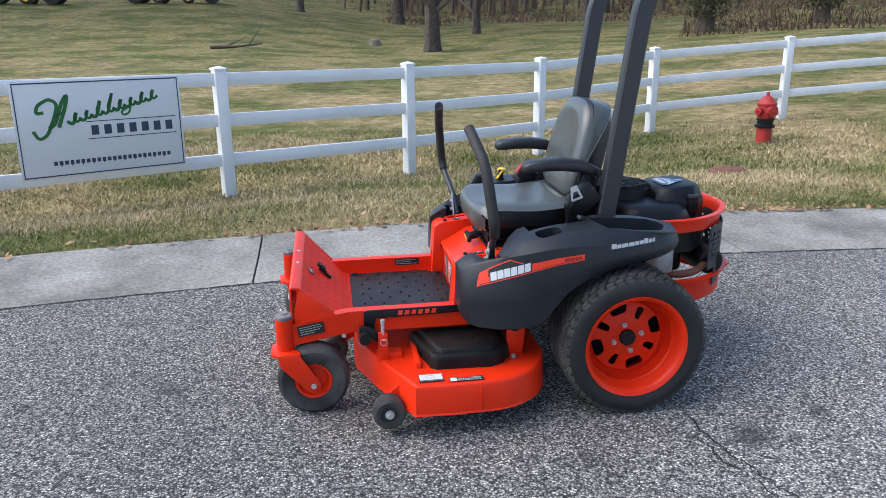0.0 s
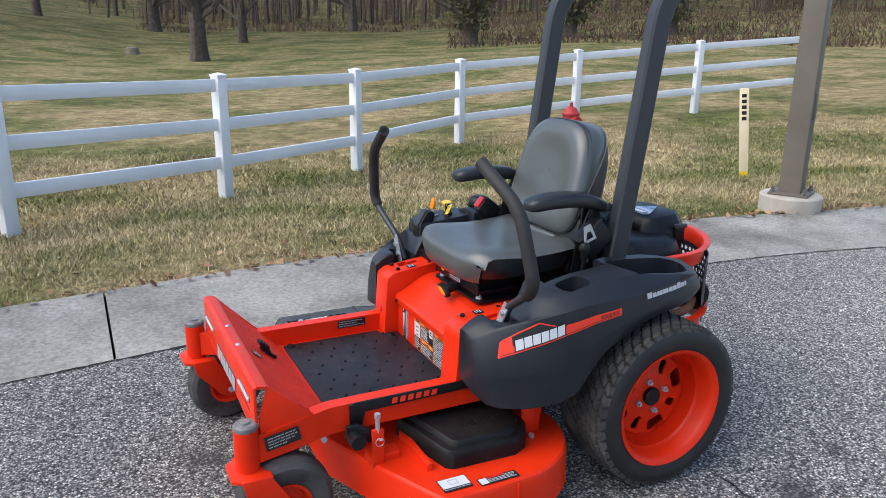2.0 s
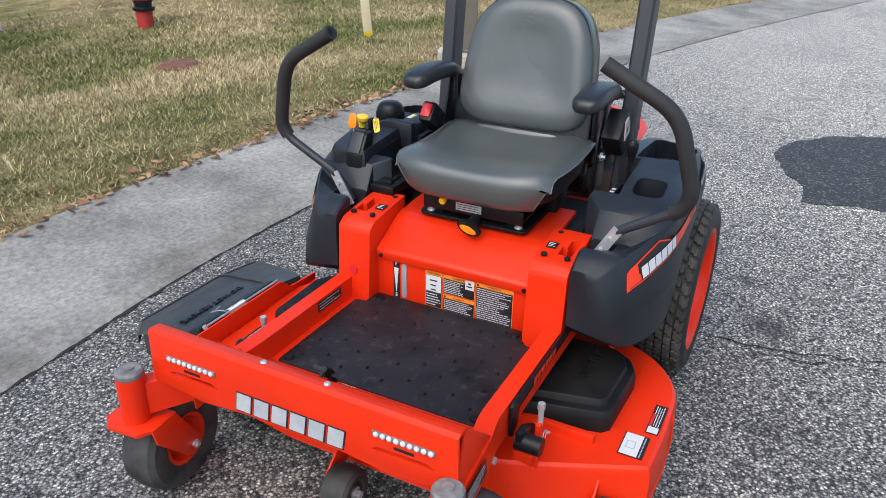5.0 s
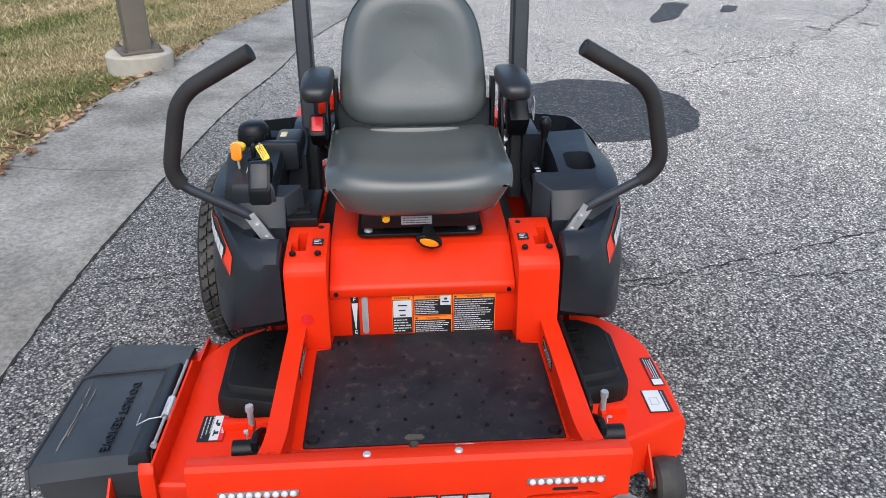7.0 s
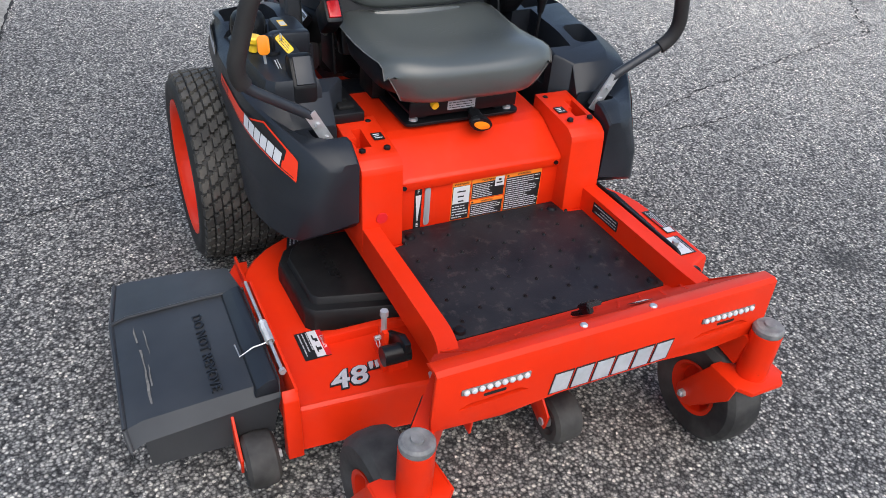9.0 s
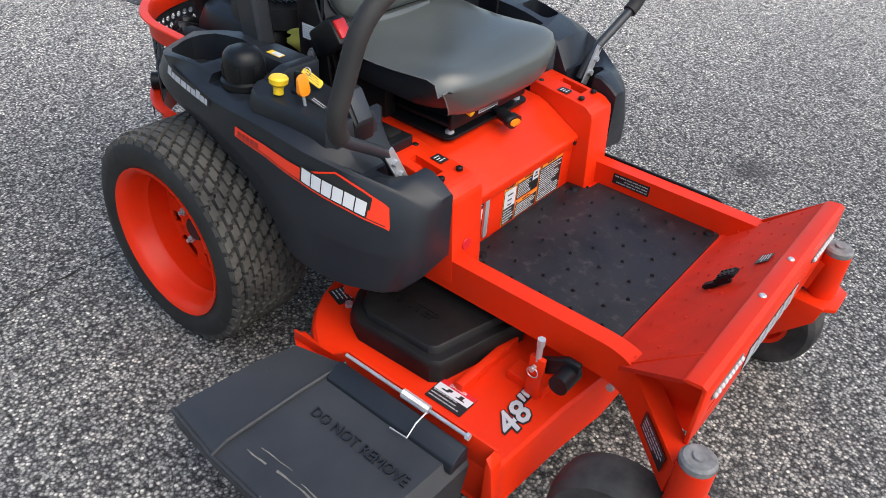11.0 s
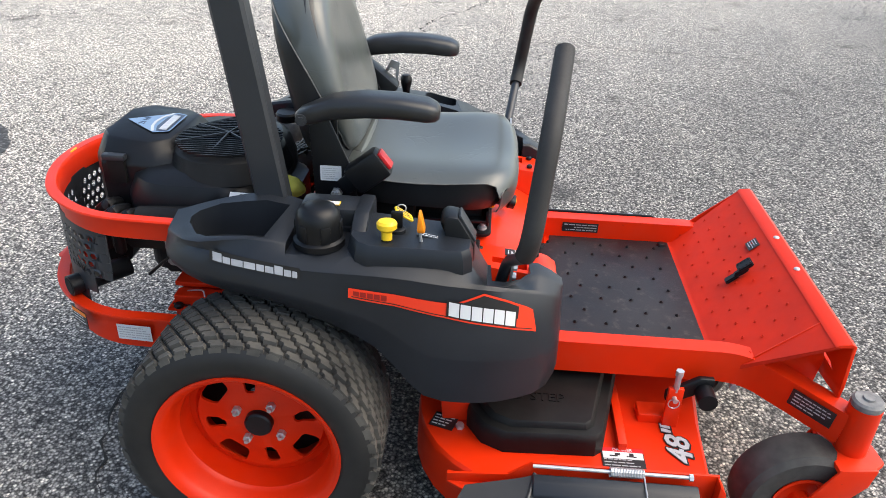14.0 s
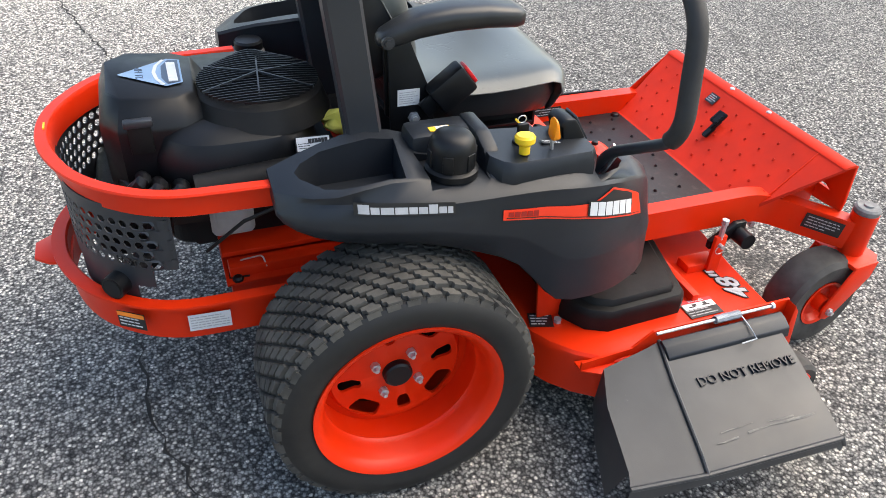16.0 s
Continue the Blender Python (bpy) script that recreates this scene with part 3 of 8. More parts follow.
crack([(4.0, -3.9), (3.3, -4.12), (2.85, -4.33), (1.97, -4.27), (1.57, -4.21), (0.96, -3.68)], 0.012, 8, 0.03)
crack([(1.57, -4.21), (1.28, -4.74), (0.54, -5.56), (-0.2, -6.6)], 0.012, 9, 0.03)
crack([(1.11, -4.05), (0.7, -4.1), (0.02, -4.11), (-0.5, -4.12), (-0.95, -4.1), (-1.4, -4.03), (-2.4, -3.9)], 0.01, 10, 0.025)
crack([(0.1, -4.1), (0.1, -4.52), (-0.36, -5.48), (-0.52, -6.14), (-0.9, -7.18), (-1.4, -7.65), (-2.6, -8.4)], 0.014, 11, 0.03)
crack([(0.53, -0.05), (0.52, 0.15), (0.5, 0.3), (0.45, 0.44), (0.41, 0.53), (0.42, 0.75), (0.36, 0.95), (0.3, 1.2)], 0.007, 12)
crack([(8.4, 0.0), (9.2, -1.6), (9.6, -2.4)], 0.012, 13, 0.02)

# dark sealed patch with its ragged tail
rnd = random.Random(5)
def patch_r(a):
    return 0.66 + 0.012 * math.sin(5 * a + 1) + 0.008 * math.sin(13 * a)
pts = []
for k in range(90):
    a = 2 * math.pi * k / 90
    r = patch_r(a) + rnd.uniform(-0.008, 0.008)
    tail = math.exp(-((a - 2.62) / 0.16) ** 2)
    pts.append((2.5 + r * 1.05 * math.cos(a) - 0.14 * tail, -1.31 + r * 0.97 * math.sin(a) + 0.1 * tail))
bm = bmesh.new()
prism(bm, pts, 0.0, 0.004, "z")
part("sealed_patch", bm, SEAL, road)
for x0, y0, w, h, seed in ((5.9, -2.92, 0.62, 0.34, 1), (6.03, -3.62, 0.22, 0.2, 2)):
    bm = bmesh.new()
    prism(bm, [(x0 + w * math.cos(t) * (0.9 + 0.1 * math.sin(3 * t)), y0 - 0.45 * w * math.cos(t) + h * math.sin(t) * (0.6 + 0.2 * math.cos(2 * t))) for t in [2 * math.pi * k / 24 for k in range(24)]], 0.0, 0.004, "z")
    part("sealed_patch", bm, SEAL, road)
bm = bmesh.new()
prism(bm, [(4.0, -0.62), (4.05, -0.6), (4.12, -0.8), (4.06, -0.86)], 0.0, 0.003, "z")
part("pale_chip", bm, CONCRETE, road)

# grass blades near the kerb
rs = np.random.RandomState(7)
N = 230000
gx = rs.uniform(-6.5, 15.5, N)
gd = np.abs(rs.beta(1.0, 2.2, N) * 9.5) - 0.05
near = np.exp(-((gx - 0.5) / 7.0) ** 2)
keep = rs.uniform(0, 1, N) < 0.35 + 0.65 * near
gx, gd = gx[keep], gd[keep]
order = np.linspace(-7, 16, 461)
edge_tab = np.array([grass_edge(float(v)) for v in order])
gy = np.interp(gx, order, edge_tab) + gd
gz = np.array([lawn_height(float(a), float(b), float(c)) for a, b, c in zip(gx, gy, gd)])
n = len(gx)
ang = rs.uniform(0, 2 * math.pi, n)
size = (0.022 + 0.03 * rs.uniform(0, 1, n) ** 2) * (0.75 + 0.5 * np.clip(gd / 4, 0, 1.4))
edge_tuft = np.exp(-((gd - 0.05) / 0.12) ** 2)
size *= 1 + 0.5 * edge_tuft * rs.uniform(0, 1, n)
wide = 0.0022 + 0.0022 * rs.uniform(0, 1, n) + 0.0011 * np.clip(gd, 0, 6)
lean = rs.uniform(0.3, 1.6, n)
dirn = rs.uniform(0, 2 * math.pi, n)
co = np.zeros((n, 3, 3))
co[:, 0] = np.stack([gx - wide * np.cos(ang), gy - wide * np.sin(ang), gz - 0.004], 1)
co[:, 1] = np.stack([gx + wide * np.cos(ang), gy + wide * np.sin(ang), gz - 0.004], 1)
co[:, 2] = np.stack([gx + size * lean * np.cos(dirn), gy + size * lean * np.sin(dirn), gz + size], 1)
me = bpy.data.meshes.new("grass")
me.vertices.add(3 * n)
me.vertices.foreach_set("co", co.ravel())
me.loops.add(3 * n)
me.loops.foreach_set("vertex_index", np.arange(3 * n))
me.polygons.add(n)
me.polygons.foreach_set("loop_start", np.arange(0, 3 * n, 3))
me.update(calc_edges=True)
me.validate()
me.materials.append(BLADE)
tagged(new("grass", me), "short dry tan and green winter grass", "grass", kind="stuff")

# fallen leaves along the kerb
rl = random.Random(31)
bm = bmesh.new()
for k in range(900):
    x = rl.gauss(1.6, 2.2) if k % 3 else rl.uniform(-4, 9)
    d = abs(rl.gauss(0, 0.16)) - 0.06 if k % 4 else rl.uniform(0, 3.5)
    y = grass_edge(x) + d
    z = lawn_height(x, y, d) + (0.012 if d > 0.05 else 0.03)
    r, t0 = rl.uniform(0.012, 0.034), rl.uniform(0, 6.28)
    tilt_x, tilt_y = rl.uniform(-0.5, 0.5), rl.uniform(-0.5, 0.5)
    ring = []
    for q in range(6):
        t = t0 + q * math.pi / 3
        rr = r * (1.0 if q % 3 == 0 else 0.55)
        ux, uy = rr * math.cos(t), rr * math.sin(t)
        ring.append(bm.verts.new((x + ux, y + uy, z + tilt_x * ux + tilt_y * uy + 0.006)))
    bm.faces.new(ring)
tagged(part("fallen_leaves", bm, LEAF, None), "dry brown leaves scattered on the grass by the kerb", "leaves", kind="stuff")


# ---- fence, sign, hydrant, pole ----
def standing(name, x, y, z, label, category, group="", turn=0.0):
    ob = tagged(new(name), label, category, group)
    ob.matrix_basis = Matrix.Translation((x, y, z)) @ Matrix.Rotation(radians(turn), 4, "Z")
    return ob


POSTS = [(-8.9, 1.9, -0.28), (-6.7, 3.25, -0.38), (-4.45, 4.5, -0.45), (-2.24, 5.68, -0.49), (-0.04, 6.84, -0.54), (2.11, 8.24, -0.58), (4.55, 9.7, -0.52), (7.3, 10.1, -0.38), (10.28, 10.0, -0.2), (13.2, 9.86, -0.03)]
fence = standing("fence", 0, 0, 0, "white vinyl three-rail fence along the lawn", "fence")
for k, (x, y, z) in enumerate(POSTS):
    i, j = max(k - 1, 0), min(k + 1, len(POSTS) - 1)
    turn = math.atan2(POSTS[j][1] - POSTS[i][1], POSTS[j][0] - POSTS[i][0])
    m = Matrix.Translation((x, y, z)) @ Matrix.Rotation(turn, 4, "Z")
    bm = bmesh.new()
    box(bm, -0.064, 0.064, -0.064, 0.064, -0.1, 1.42, 0.004)
    bm.transform(m)
    post = part("post", bm, VINYL_FENCE, fence)
    bm = bmesh.new()
    hull_faces(bm, [[(u * s, v * s, w) for u, v in ((-1, -1), (1, -1), (1, 1), (-1, 1))] for s, w in ((0.072, 1.415), (0.072, 1.432), (0.06, 1.44), (0.004, 1.458))])
    bm.transform(m)
    part("post_cap", bm, VINYL_FENCE, post)
    if k:
        px, py, pz = POSTS[k - 1]
        for h in (1.315, 0.87, 0.425):
            bm = bmesh.new()
            a, b = Vector((px, py, pz + h)), Vector((x, y, z + h))
            d = (b - a).normalized() * 0.06
            sweep(bm, [a + d, b - d], [(-0.02, -0.07), (0.02, -0.07), (0.022, -0.066), (0.022, 0.066), (0.02, 0.07), (-0.02, 0.07), (-0.022, 0.066), (-0.022, -0.066)])
            part("fence_rail", bm, VINYL_FENCE, fence)

A, B = Vector((-4.02, 4.62, 0.0)), Vector((-2.63, 5.385, 0.0))
run = (B - A).normalized()
out = Vector((run.y, -run.x, 0))
sm = facing((A + B) / 2 + Vector((0, 0, 0.437)) + out * 0.03, tuple(run + Vector((0, 0, -0.012))), tuple(out))
W, H = (B - A).length, 0.945
bm = bmesh.new()
box(bm, -W / 2, W / 2, -H / 2, H / 2, -0.008, 0.0, 0.002, sm)
sign = part("business_sign", bm, SIGN_WHITE, None)
tagged(sign, "white sign with green script mark fixed to the fence", "sign")
bm = bmesh.new()
for a, b, c, d in ((-W / 2 + 0.02, W / 2 - 0.02, H / 2 - 0.032, H / 2 - 0.02), (-W / 2 + 0.02, W / 2 - 0.02, -H / 2 + 0.02, -H / 2 + 0.032), (-W / 2 + 0.02, -W / 2 + 0.03, -H / 2 + 0.02, H / 2 - 0.02), (W / 2 - 0.03, W / 2 - 0.02, -H / 2 + 0.02, H / 2 - 0.02)):
    card(bm, sm, a, b, c, d, 0.0, 0.002)
part("border", bm, BADGE_DARK, sign)
# green script drawn as a row of slanted strokes on a rising line
bm = bmesh.new()
def stroke(points, w):
    sweep(bm, rounded([sm @ Vector((u, v, 0.002)) for u, v in points], 0.05, 4), rect(w, 0.002), tuple(out))
stroke([(-0.64, 0.0), (-0.6, -0.09), (-0.52, -0.05), (-0.44, 0.12), (-0.4, 0.25), (-0.47, 0.3), (-0.58, 0.24), (-0.6, 0.16), (-0.53, 0.17)], 0.032)
part("script_swash", bm, GREEN_INK, sign, "green slanted script swash")
bm = bmesh.new()
stroke([(-0.5, 0.02), (-0.44, 0.05), (-0.36, 0.26), (-0.3, 0.34), (-0.33, 0.22), (-0.41, 0.02)], 0.036)
stroke([(-0.42, 0.14), (-0.34, 0.17)], 0.026)
part("script_stroke", bm, GREEN_INK, sign)
for k in range(8):
    u, v = -0.31 + 0.108 * k, 0.045 + 0.026 * k
    tall = (0.11, 0.1, 0.16, 0.2, 0.11, 0.1, 0.12, 0.11)[k]
    bm = bmesh.new()
    stroke([(u - 0.02, v + 0.03), (u + 0.02, v), (u + 0.045, v + 0.02), (u + 0.035 + 0.3 * tall, v + tall)], 0.03 if k % 2 else 0.034)
    stroke([(u + 0.035 + 0.3 * tall, v + tall), (u + 0.04, v + 0.06), (u + 0.07, v + 0.01), (u + 0.11, v + 0.05)], 0.024)
    if k == 5:
        stroke([(u + 0.06, v + 0.05), (u + 0.03, v - 0.06), (u - 0.03, v - 0.075), (u - 0.05, v - 0.04), (u + 0.02, v)], 0.02)
    part("script_stroke", bm, GREEN_INK, sign)
bm = bmesh.new()
for k in range(7):
    u = -0.12 + k * 0.122
    card(bm, sm, u, u + 0.07, -0.075, 0.02, 0.0, 0.002)
card(bm, sm, -0.16, 0.72, 0.055, 0.063, 0.0, 0.002)
card(bm, sm, -0.16, 0.72, -0.115, -0.107, 0.0, 0.002)
part("dark_word", bm, BADGE_DARK, sign, "dark widely spaced word between two lines")
bm = bmesh.new()
for k in range(23):
    u = -0.5 + k * 0.05
    card(bm, sm, u, u + 0.034, -0.345, -0.305, 0.0, 0.002)
    if k % 2:
        card(bm, sm, u + 0.012, u + 0.022, -0.36, -0.345, 0.0, 0.002)
part("address_bar", bm, BADGE_DARK, sign, "dark line of print")

hy = standing("fire_hydrant", 5.72, 8.02, -0.44, "weathered red fire hydrant with a black band on the lawn", "hydrant", "", 20)
part("barrel", lathe(bmesh.new(), [(0.0, -0.05), (0.115, -0.05), (0.115, 0.19), (0.0, 0.19)], (0, 0, 0), "z", 28, False), HYDRANT, hy)
bm = bmesh.new()
lathe(bm, [(0.0, 0.19), (0.15, 0.19), (0.155, 0.21), (0.15, 0.235), (0.12, 0.24), (0.12, 0.3), (0.135, 0.305), (0.135, 0.33), (0.0, 0.33)], (0, 0, 0), "z", 28, False)
part("flange", bm, BLACK, hy, "black flange band")
bm = bmesh.new()
lathe(bm, [(0.0, 0.33), (0.12, 0.33), (0.13, 0.36), (0.14, 0.45), (0.13, 0.53), (0.15, 0.54), (0.15, 0.565), (0.12, 0.59), (0.09, 0.64), (0.05, 0.67), (0.0, 0.675)], (0, 0, 0), "z", 28, False)
part("bonnet", bm, HYDRANT, hy)
bm = bmesh.new()
rod(bm, (0, 0, 0.67), (0, 0, 0.735), 0.03, 5, 0.024)
part("operating_nut", bm, HYDRANT, hy)
for a, r, ln in ((0, 0.06, 0.2), (180, 0.06, 0.2), (250, 0.08, 0.2)):
    bm = bmesh.new()
    c, s = math.cos(radians(a)), math.sin(radians(a))
    rod(bm, (c * 0.1, s * 0.1, 0.45), (c * ln, s * ln, 0.45), r, 18)
    rod(bm, (c * ln, s * ln, 0.45), (c * (ln + 0.03), s * (ln + 0.03), 0.45), 0.022, 5)
    part("outlet_cap", bm, HYDRANT, hy)
bm = bmesh.new()
sweep(bm, [(0.14, -0.1, 0.43), (0.15, -0.14, 0.35), (0.08, -0.19, 0.3), (0.0, -0.2, 0.33), (-0.05, -0.19, 0.4)], circle(0.008, 6))
part("chain", bm, STEEL, hy)

pl = standing("light_pole", 3.6, 1.93, 0.03, "square bronze light pole on a round concrete footing", "light pole", "", 28)
part("footing", lathe(bmesh.new(), [(0.0, -0.1), (0.235, -0.1), (0.24, 0.13), (0.228, 0.145), (0.0, 0.147)], (0, 0, 0), "z", 40, False), PALE, pl, "pale round concrete footing")
bm = bmesh.new()
box(bm, -0.15, 0.15, -0.15, 0.15, 0.147, 0.166, 0.003)
part("base_plate", bm, BRONZE, pl)
bm = bmesh.new()
hull_faces(bm, [[(u * s, v * s, w) for u, v in rrect(-1, 1, -1, 1, 0.12, 3)] for s, w in ((0.085, 0.166), (0.083, 3.0), (0.08, 7.0))])
part("shaft", bm, BRONZE, pl)
bm = bmesh.new()
box(bm, -0.035, 0.035, -0.095, -0.084, 0.75, 0.95, 0.003)
part("hand_hole_cover", bm, BRONZE, pl)
for u, v in ((-0.12, -0.12), (0.12, -0.12), (0.12, 0.12), (-0.12, 0.12)):
    bm = bmesh.new()
    rod(bm, (u, v, 0.166), (u, v, 0.21), 0.013, 8)
    rod(bm, (u, v, 0.166), (u, v, 0.184), 0.022, 6)
    part("anchor_bolt", bm, BRONZE, pl)

mk = standing("utility_marker", 5.36, 4.03, lawn_height(5.36, 4.03, 4.03 - grass_edge(5.36)), "cream utility marker post with black letters in the lawn", "marker", "", -48)
mk.matrix_basis = Matrix.Translation(mk.matrix_basis.translation) @ Matrix.Rotation(radians(-8.5), 4, "Y") @ Matrix.Rotation(radians(-48), 4, "Z")
bm = bmesh.new()
prism(bm, [(-0.05, 0.0), (0.05, 0.0), (0.05, 0.01), (0.0, 0.018), (-0.05, 0.01)], -0.1, 1.02, "z", 0.002)
part("blade", bm, CREAM, mk)
bm = bmesh.new()
m = facing((0, -0.001, 0), (1, 0, 0), (0, -1, 0))
bm.free()
for k in range(5):
    part("print_mark", card(bmesh.new(), m, -0.025, 0.025, 0.66 + k * 0.065, 0.70 + k * 0.065, 0.0, 0.001), BLACK_INK, mk)
bm = bmesh.new()
card(bm, m, -0.045, 0.045, 0.0, 0.06, 0.0, 0.001)
part("yellow_foot", bm, YELLOW, mk)

mh = standing("valve_cover", 3.63, 5.27, lawn_height(3.63, 5.27, 5.27 - grass_edge(3.63)), "rusty round valve cover in bare soil", "cover")
part("collar", lathe(bmesh.new(), [(0.0, -0.05), (0.25, -0.05), (0.23, 0.04), (0.19, 0.055), (0.0, 0.06)], (0, 0, 0), "z", 30, False), RUST, mh)
bm = bmesh.new()
lathe(bm, [(0.0, 0.062), (0.09, 0.075), (0.16, 0.07), (0.175, 0.058), (0.0, 0.055)], (0.02, 0.01, 0.0), "z", 30, False)
part("lid", bm, RUST, mh)


# ---- trees and the far side ----
def limb(bm_, a, d, length, r, depth, rnd_, spread=0.6):
    pts = [Vector(a)]
    d = Vector(d).normalized()
    n_ = 4
    for k in range(n_):
        d = (d + Vector((rnd_.uniform(-1, 1), rnd_.uniform(-1, 1), rnd_.uniform(-0.3, 0.7))) * 0.16).normalized()
        pts.append(pts[-1] + d * length / n_)
    segs = 8 if r > 0.08 else (5 if r > 0.02 else 3)
    rings_ = []
    for k, p in enumerate(pts):
        rr = r * (1 - 0.62 * k / n_)
        q = d.to_track_quat("Z", "Y").to_matrix()
        rings_.append([p + q @ Vector((rr * math.cos(2 * math.pi * i / segs), rr * math.sin(2 * math.pi * i / segs), 0)) for i in range(segs)])
    hull_faces(bm_, rings_)
    if depth:
        for k in range(rnd_.randint(3, 5)):
            p = pts[rnd_.randint(1, n_)]
            nd = (d + Vector((rnd_.uniform(-1, 1), rnd_.uniform(-1, 1), rnd_.uniform(-0.2, 0.8))) * spread * 1.4).normalized()
            limb(bm_, p, nd, length * rnd_.uniform(0.45, 0.7), r * rnd_.uniform(0.35, 0.5), depth - 1, rnd_, spread)


def tree(x, y, height, r, seed, ivy=False):
    d = y - grass_edge(x)
    ob = standing("tree", x, y, lawn_height(x, y, d), "bare ivy-grown winter tree in the field" if ivy else "bare brown winter tree in the field", "tree", "trees in the field")
    rnd_ = random.Random(seed)
    b_ = bmesh.new()
    rings_ = [[(r * s * (1 + 0.12 * math.sin(3 * t + seed)) * math.cos(t), r * s * math.sin(t), z) for t in [2 * math.pi * k / 12 for k in range(12)]] for s, z in ((1.5, -0.3), (1.15, 0.25), (1.0, 0.9), (0.9, 2.0), (0.75, height * 0.4))]
    hull_faces(b_, rings_)
    part("trunk", b_, BARK, ob)
    b_ = bmesh.new()
    for k in range(9):
        a = rnd_.uniform(0, 6.28)
        z = rnd_.uniform(0.16, 0.4) * height if k > 2 else rnd_.uniform(0.08, 0.2) * height
        limb(b_, (0, 0, z), (math.cos(a), math.sin(a), rnd_.uniform(0.3, 1.6)), height * rnd_.uniform(0.3, 0.55), r * 0.4, 2, rnd_)
    part("crown", b_, TWIG, ob)
    if ivy:
        b_ = bmesh.new()
        for k in range(2600):
            z = rnd_.uniform(0.1, 1.0) ** 0.8 * 5.5
            rr = r * 1.1 + abs(rnd_.gauss(0, 0.45)) * (0.5 + 1.2 * math.sin(min(z / 5.5, 1) * 2.6))
            a = rnd_.uniform(0, 6.28)
            p = Vector((rr * math.cos(a), rr * math.sin(a), z + rnd_.uniform(-0.1, 0.1)))
            s = rnd_.uniform(0.06, 0.14)
            u = Vector((rnd_.uniform(-1, 1), rnd_.uniform(-1, 1), rnd_.uniform(-1, 1))).normalized() * s
            v_ = Vector((rnd_.uniform(-1, 1), rnd_.uniform(-1, 1), rnd_.uniform(-1, 1))).normalized() * s
            b_.faces.new([b_.verts.new(p + w_) for w_ in (u, v_, -u, -v_)])
        tagged(part("ivy", b_, IVY, ob, "dark evergreen ivy"), kind="stuff")
    return ob


for spec in ((5.1, 41.5, 11, 0.42, 1, False), (5.9, 70, 12, 0.5, 2, False), (10.5, 56, 11, 0.3, 3, False), (22.6, 43.4, 9, 0.45, 4, True), (29.9, 42.5, 9, 0.42, 5, True), (37, 40.8, 10, 0.6, 6, True), (24, 70, 12, 0.4, 7, False), (-3, 75, 12, 0.35, 12, False)):
    tree(*spec)
rnd = random.Random(21)
bm = bmesh.new()
bt = bmesh.new()
for k in range(420):
    a = radians(rnd.uniform(1, 62))
    r = rnd.uniform(84, 118)
    x, y = r * math.sin(a), r * math.cos(a)
    z = lawn_height(x, y, y - grass_edge(x))
    h = rnd.uniform(4, 11)
    w = rnd.uniform(0.06, 0.24)
    hull_faces(bt, [[(x + s * w * math.cos(t) + sx, y + s * w * math.sin(t), zz) for t in (0, 1.57, 3.14, 4.71)] for s, sx, zz in ((1, 0, z - 0.3), (0.7, rnd.uniform(-0.2, 0.2), z + h * 0.5), (0.2, rnd.uniform(-0.5, 0.5), z + h))])
    for q in range(80):
        p = Vector((x + rnd.gauss(0, 1.3), y + rnd.gauss(0, 1.3), z + abs(rnd.gauss(0, 0.3)) * h))
        u = Vector((rnd.uniform(-1, 1), rnd.uniform(-1, 1), rnd.uniform(0.2, 1.6))) * rnd.uniform(0.3, 0.9)
        v_ = Vector((rnd.uniform(-1, 1), rnd.uniform(-1, 1), 0)) * 0.035
        bm.faces.new([bm.verts.new(c) for c in (p - v_, p + v_, p + u)])
woods = tagged(new("woods"), "bare brown woods along the far field edge", "woods", kind="stuff")
part("trunks", bt, BARK, woods)
part("brushwood", bm, BRUSH, woods)
bm = bmesh.new()
for k in range(5200):
    a = radians(rnd.choice((rnd.uniform(26, 60), rnd.uniform(4, 60))))
    r = rnd.uniform(44, 70) if rnd.random() < 0.45 and a > radians(26) else rnd.uniform(70, 92)
    x, y = r * math.sin(a), r * math.cos(a)
    z = lawn_height(x, y, y - grass_edge(x))
    for q in range(3):
        p = Vector((x + rnd.gauss(0, 0.25), y + rnd.gauss(0, 0.25), z))
        u = Vector((rnd.uniform(-0.4, 0.4), rnd.uniform(-0.4, 0.4), rnd.uniform(0.15, 0.7)))
        v_ = Vector((rnd.uniform(-1, 1), rnd.uniform(-1, 1), 0)) * 0.05
        bm.faces.new([bm.verts.new(c) for c in (p - v_, p + v_, p + u)])
tagged(part("brush", bm, BRUSH, None), "low brown weeds at the far field edge", "weeds", kind="stuff")

# a stump and a dead branch on the field
x, y = 2.2, 47.0
st_ = standing("stump", x, y, lawn_height(x, y, y - grass_edge(x)), "weathered tree stump in the field", "stump")
bm = bmesh.new()
hull_faces(bm, [[(s * (1 + 0.15 * math.sin(2 * t)) * math.cos(t), s * math.sin(t), z) for t in [2 * math.pi * k / 14 for k in range(14)]] for s, z in ((0.5, -0.2), (0.38, 0.1), (0.34, 0.36), (0.3, 0.4))])
part("wood", bm, STONE, st_)
x, y = -5.5, 38.0
br_ = standing("fallen_branch", x, y, lawn_height(x, y, y - grass_edge(x)), "dead fallen branch lying on the grass", "branch")
bm = bmesh.new()
limb(bm, (-1.2, 0, 0.1), (1, 0.1, 0.0), 2.6, 0.09, 1, random.Random(4))
part("wood", bm, BARK, br_)


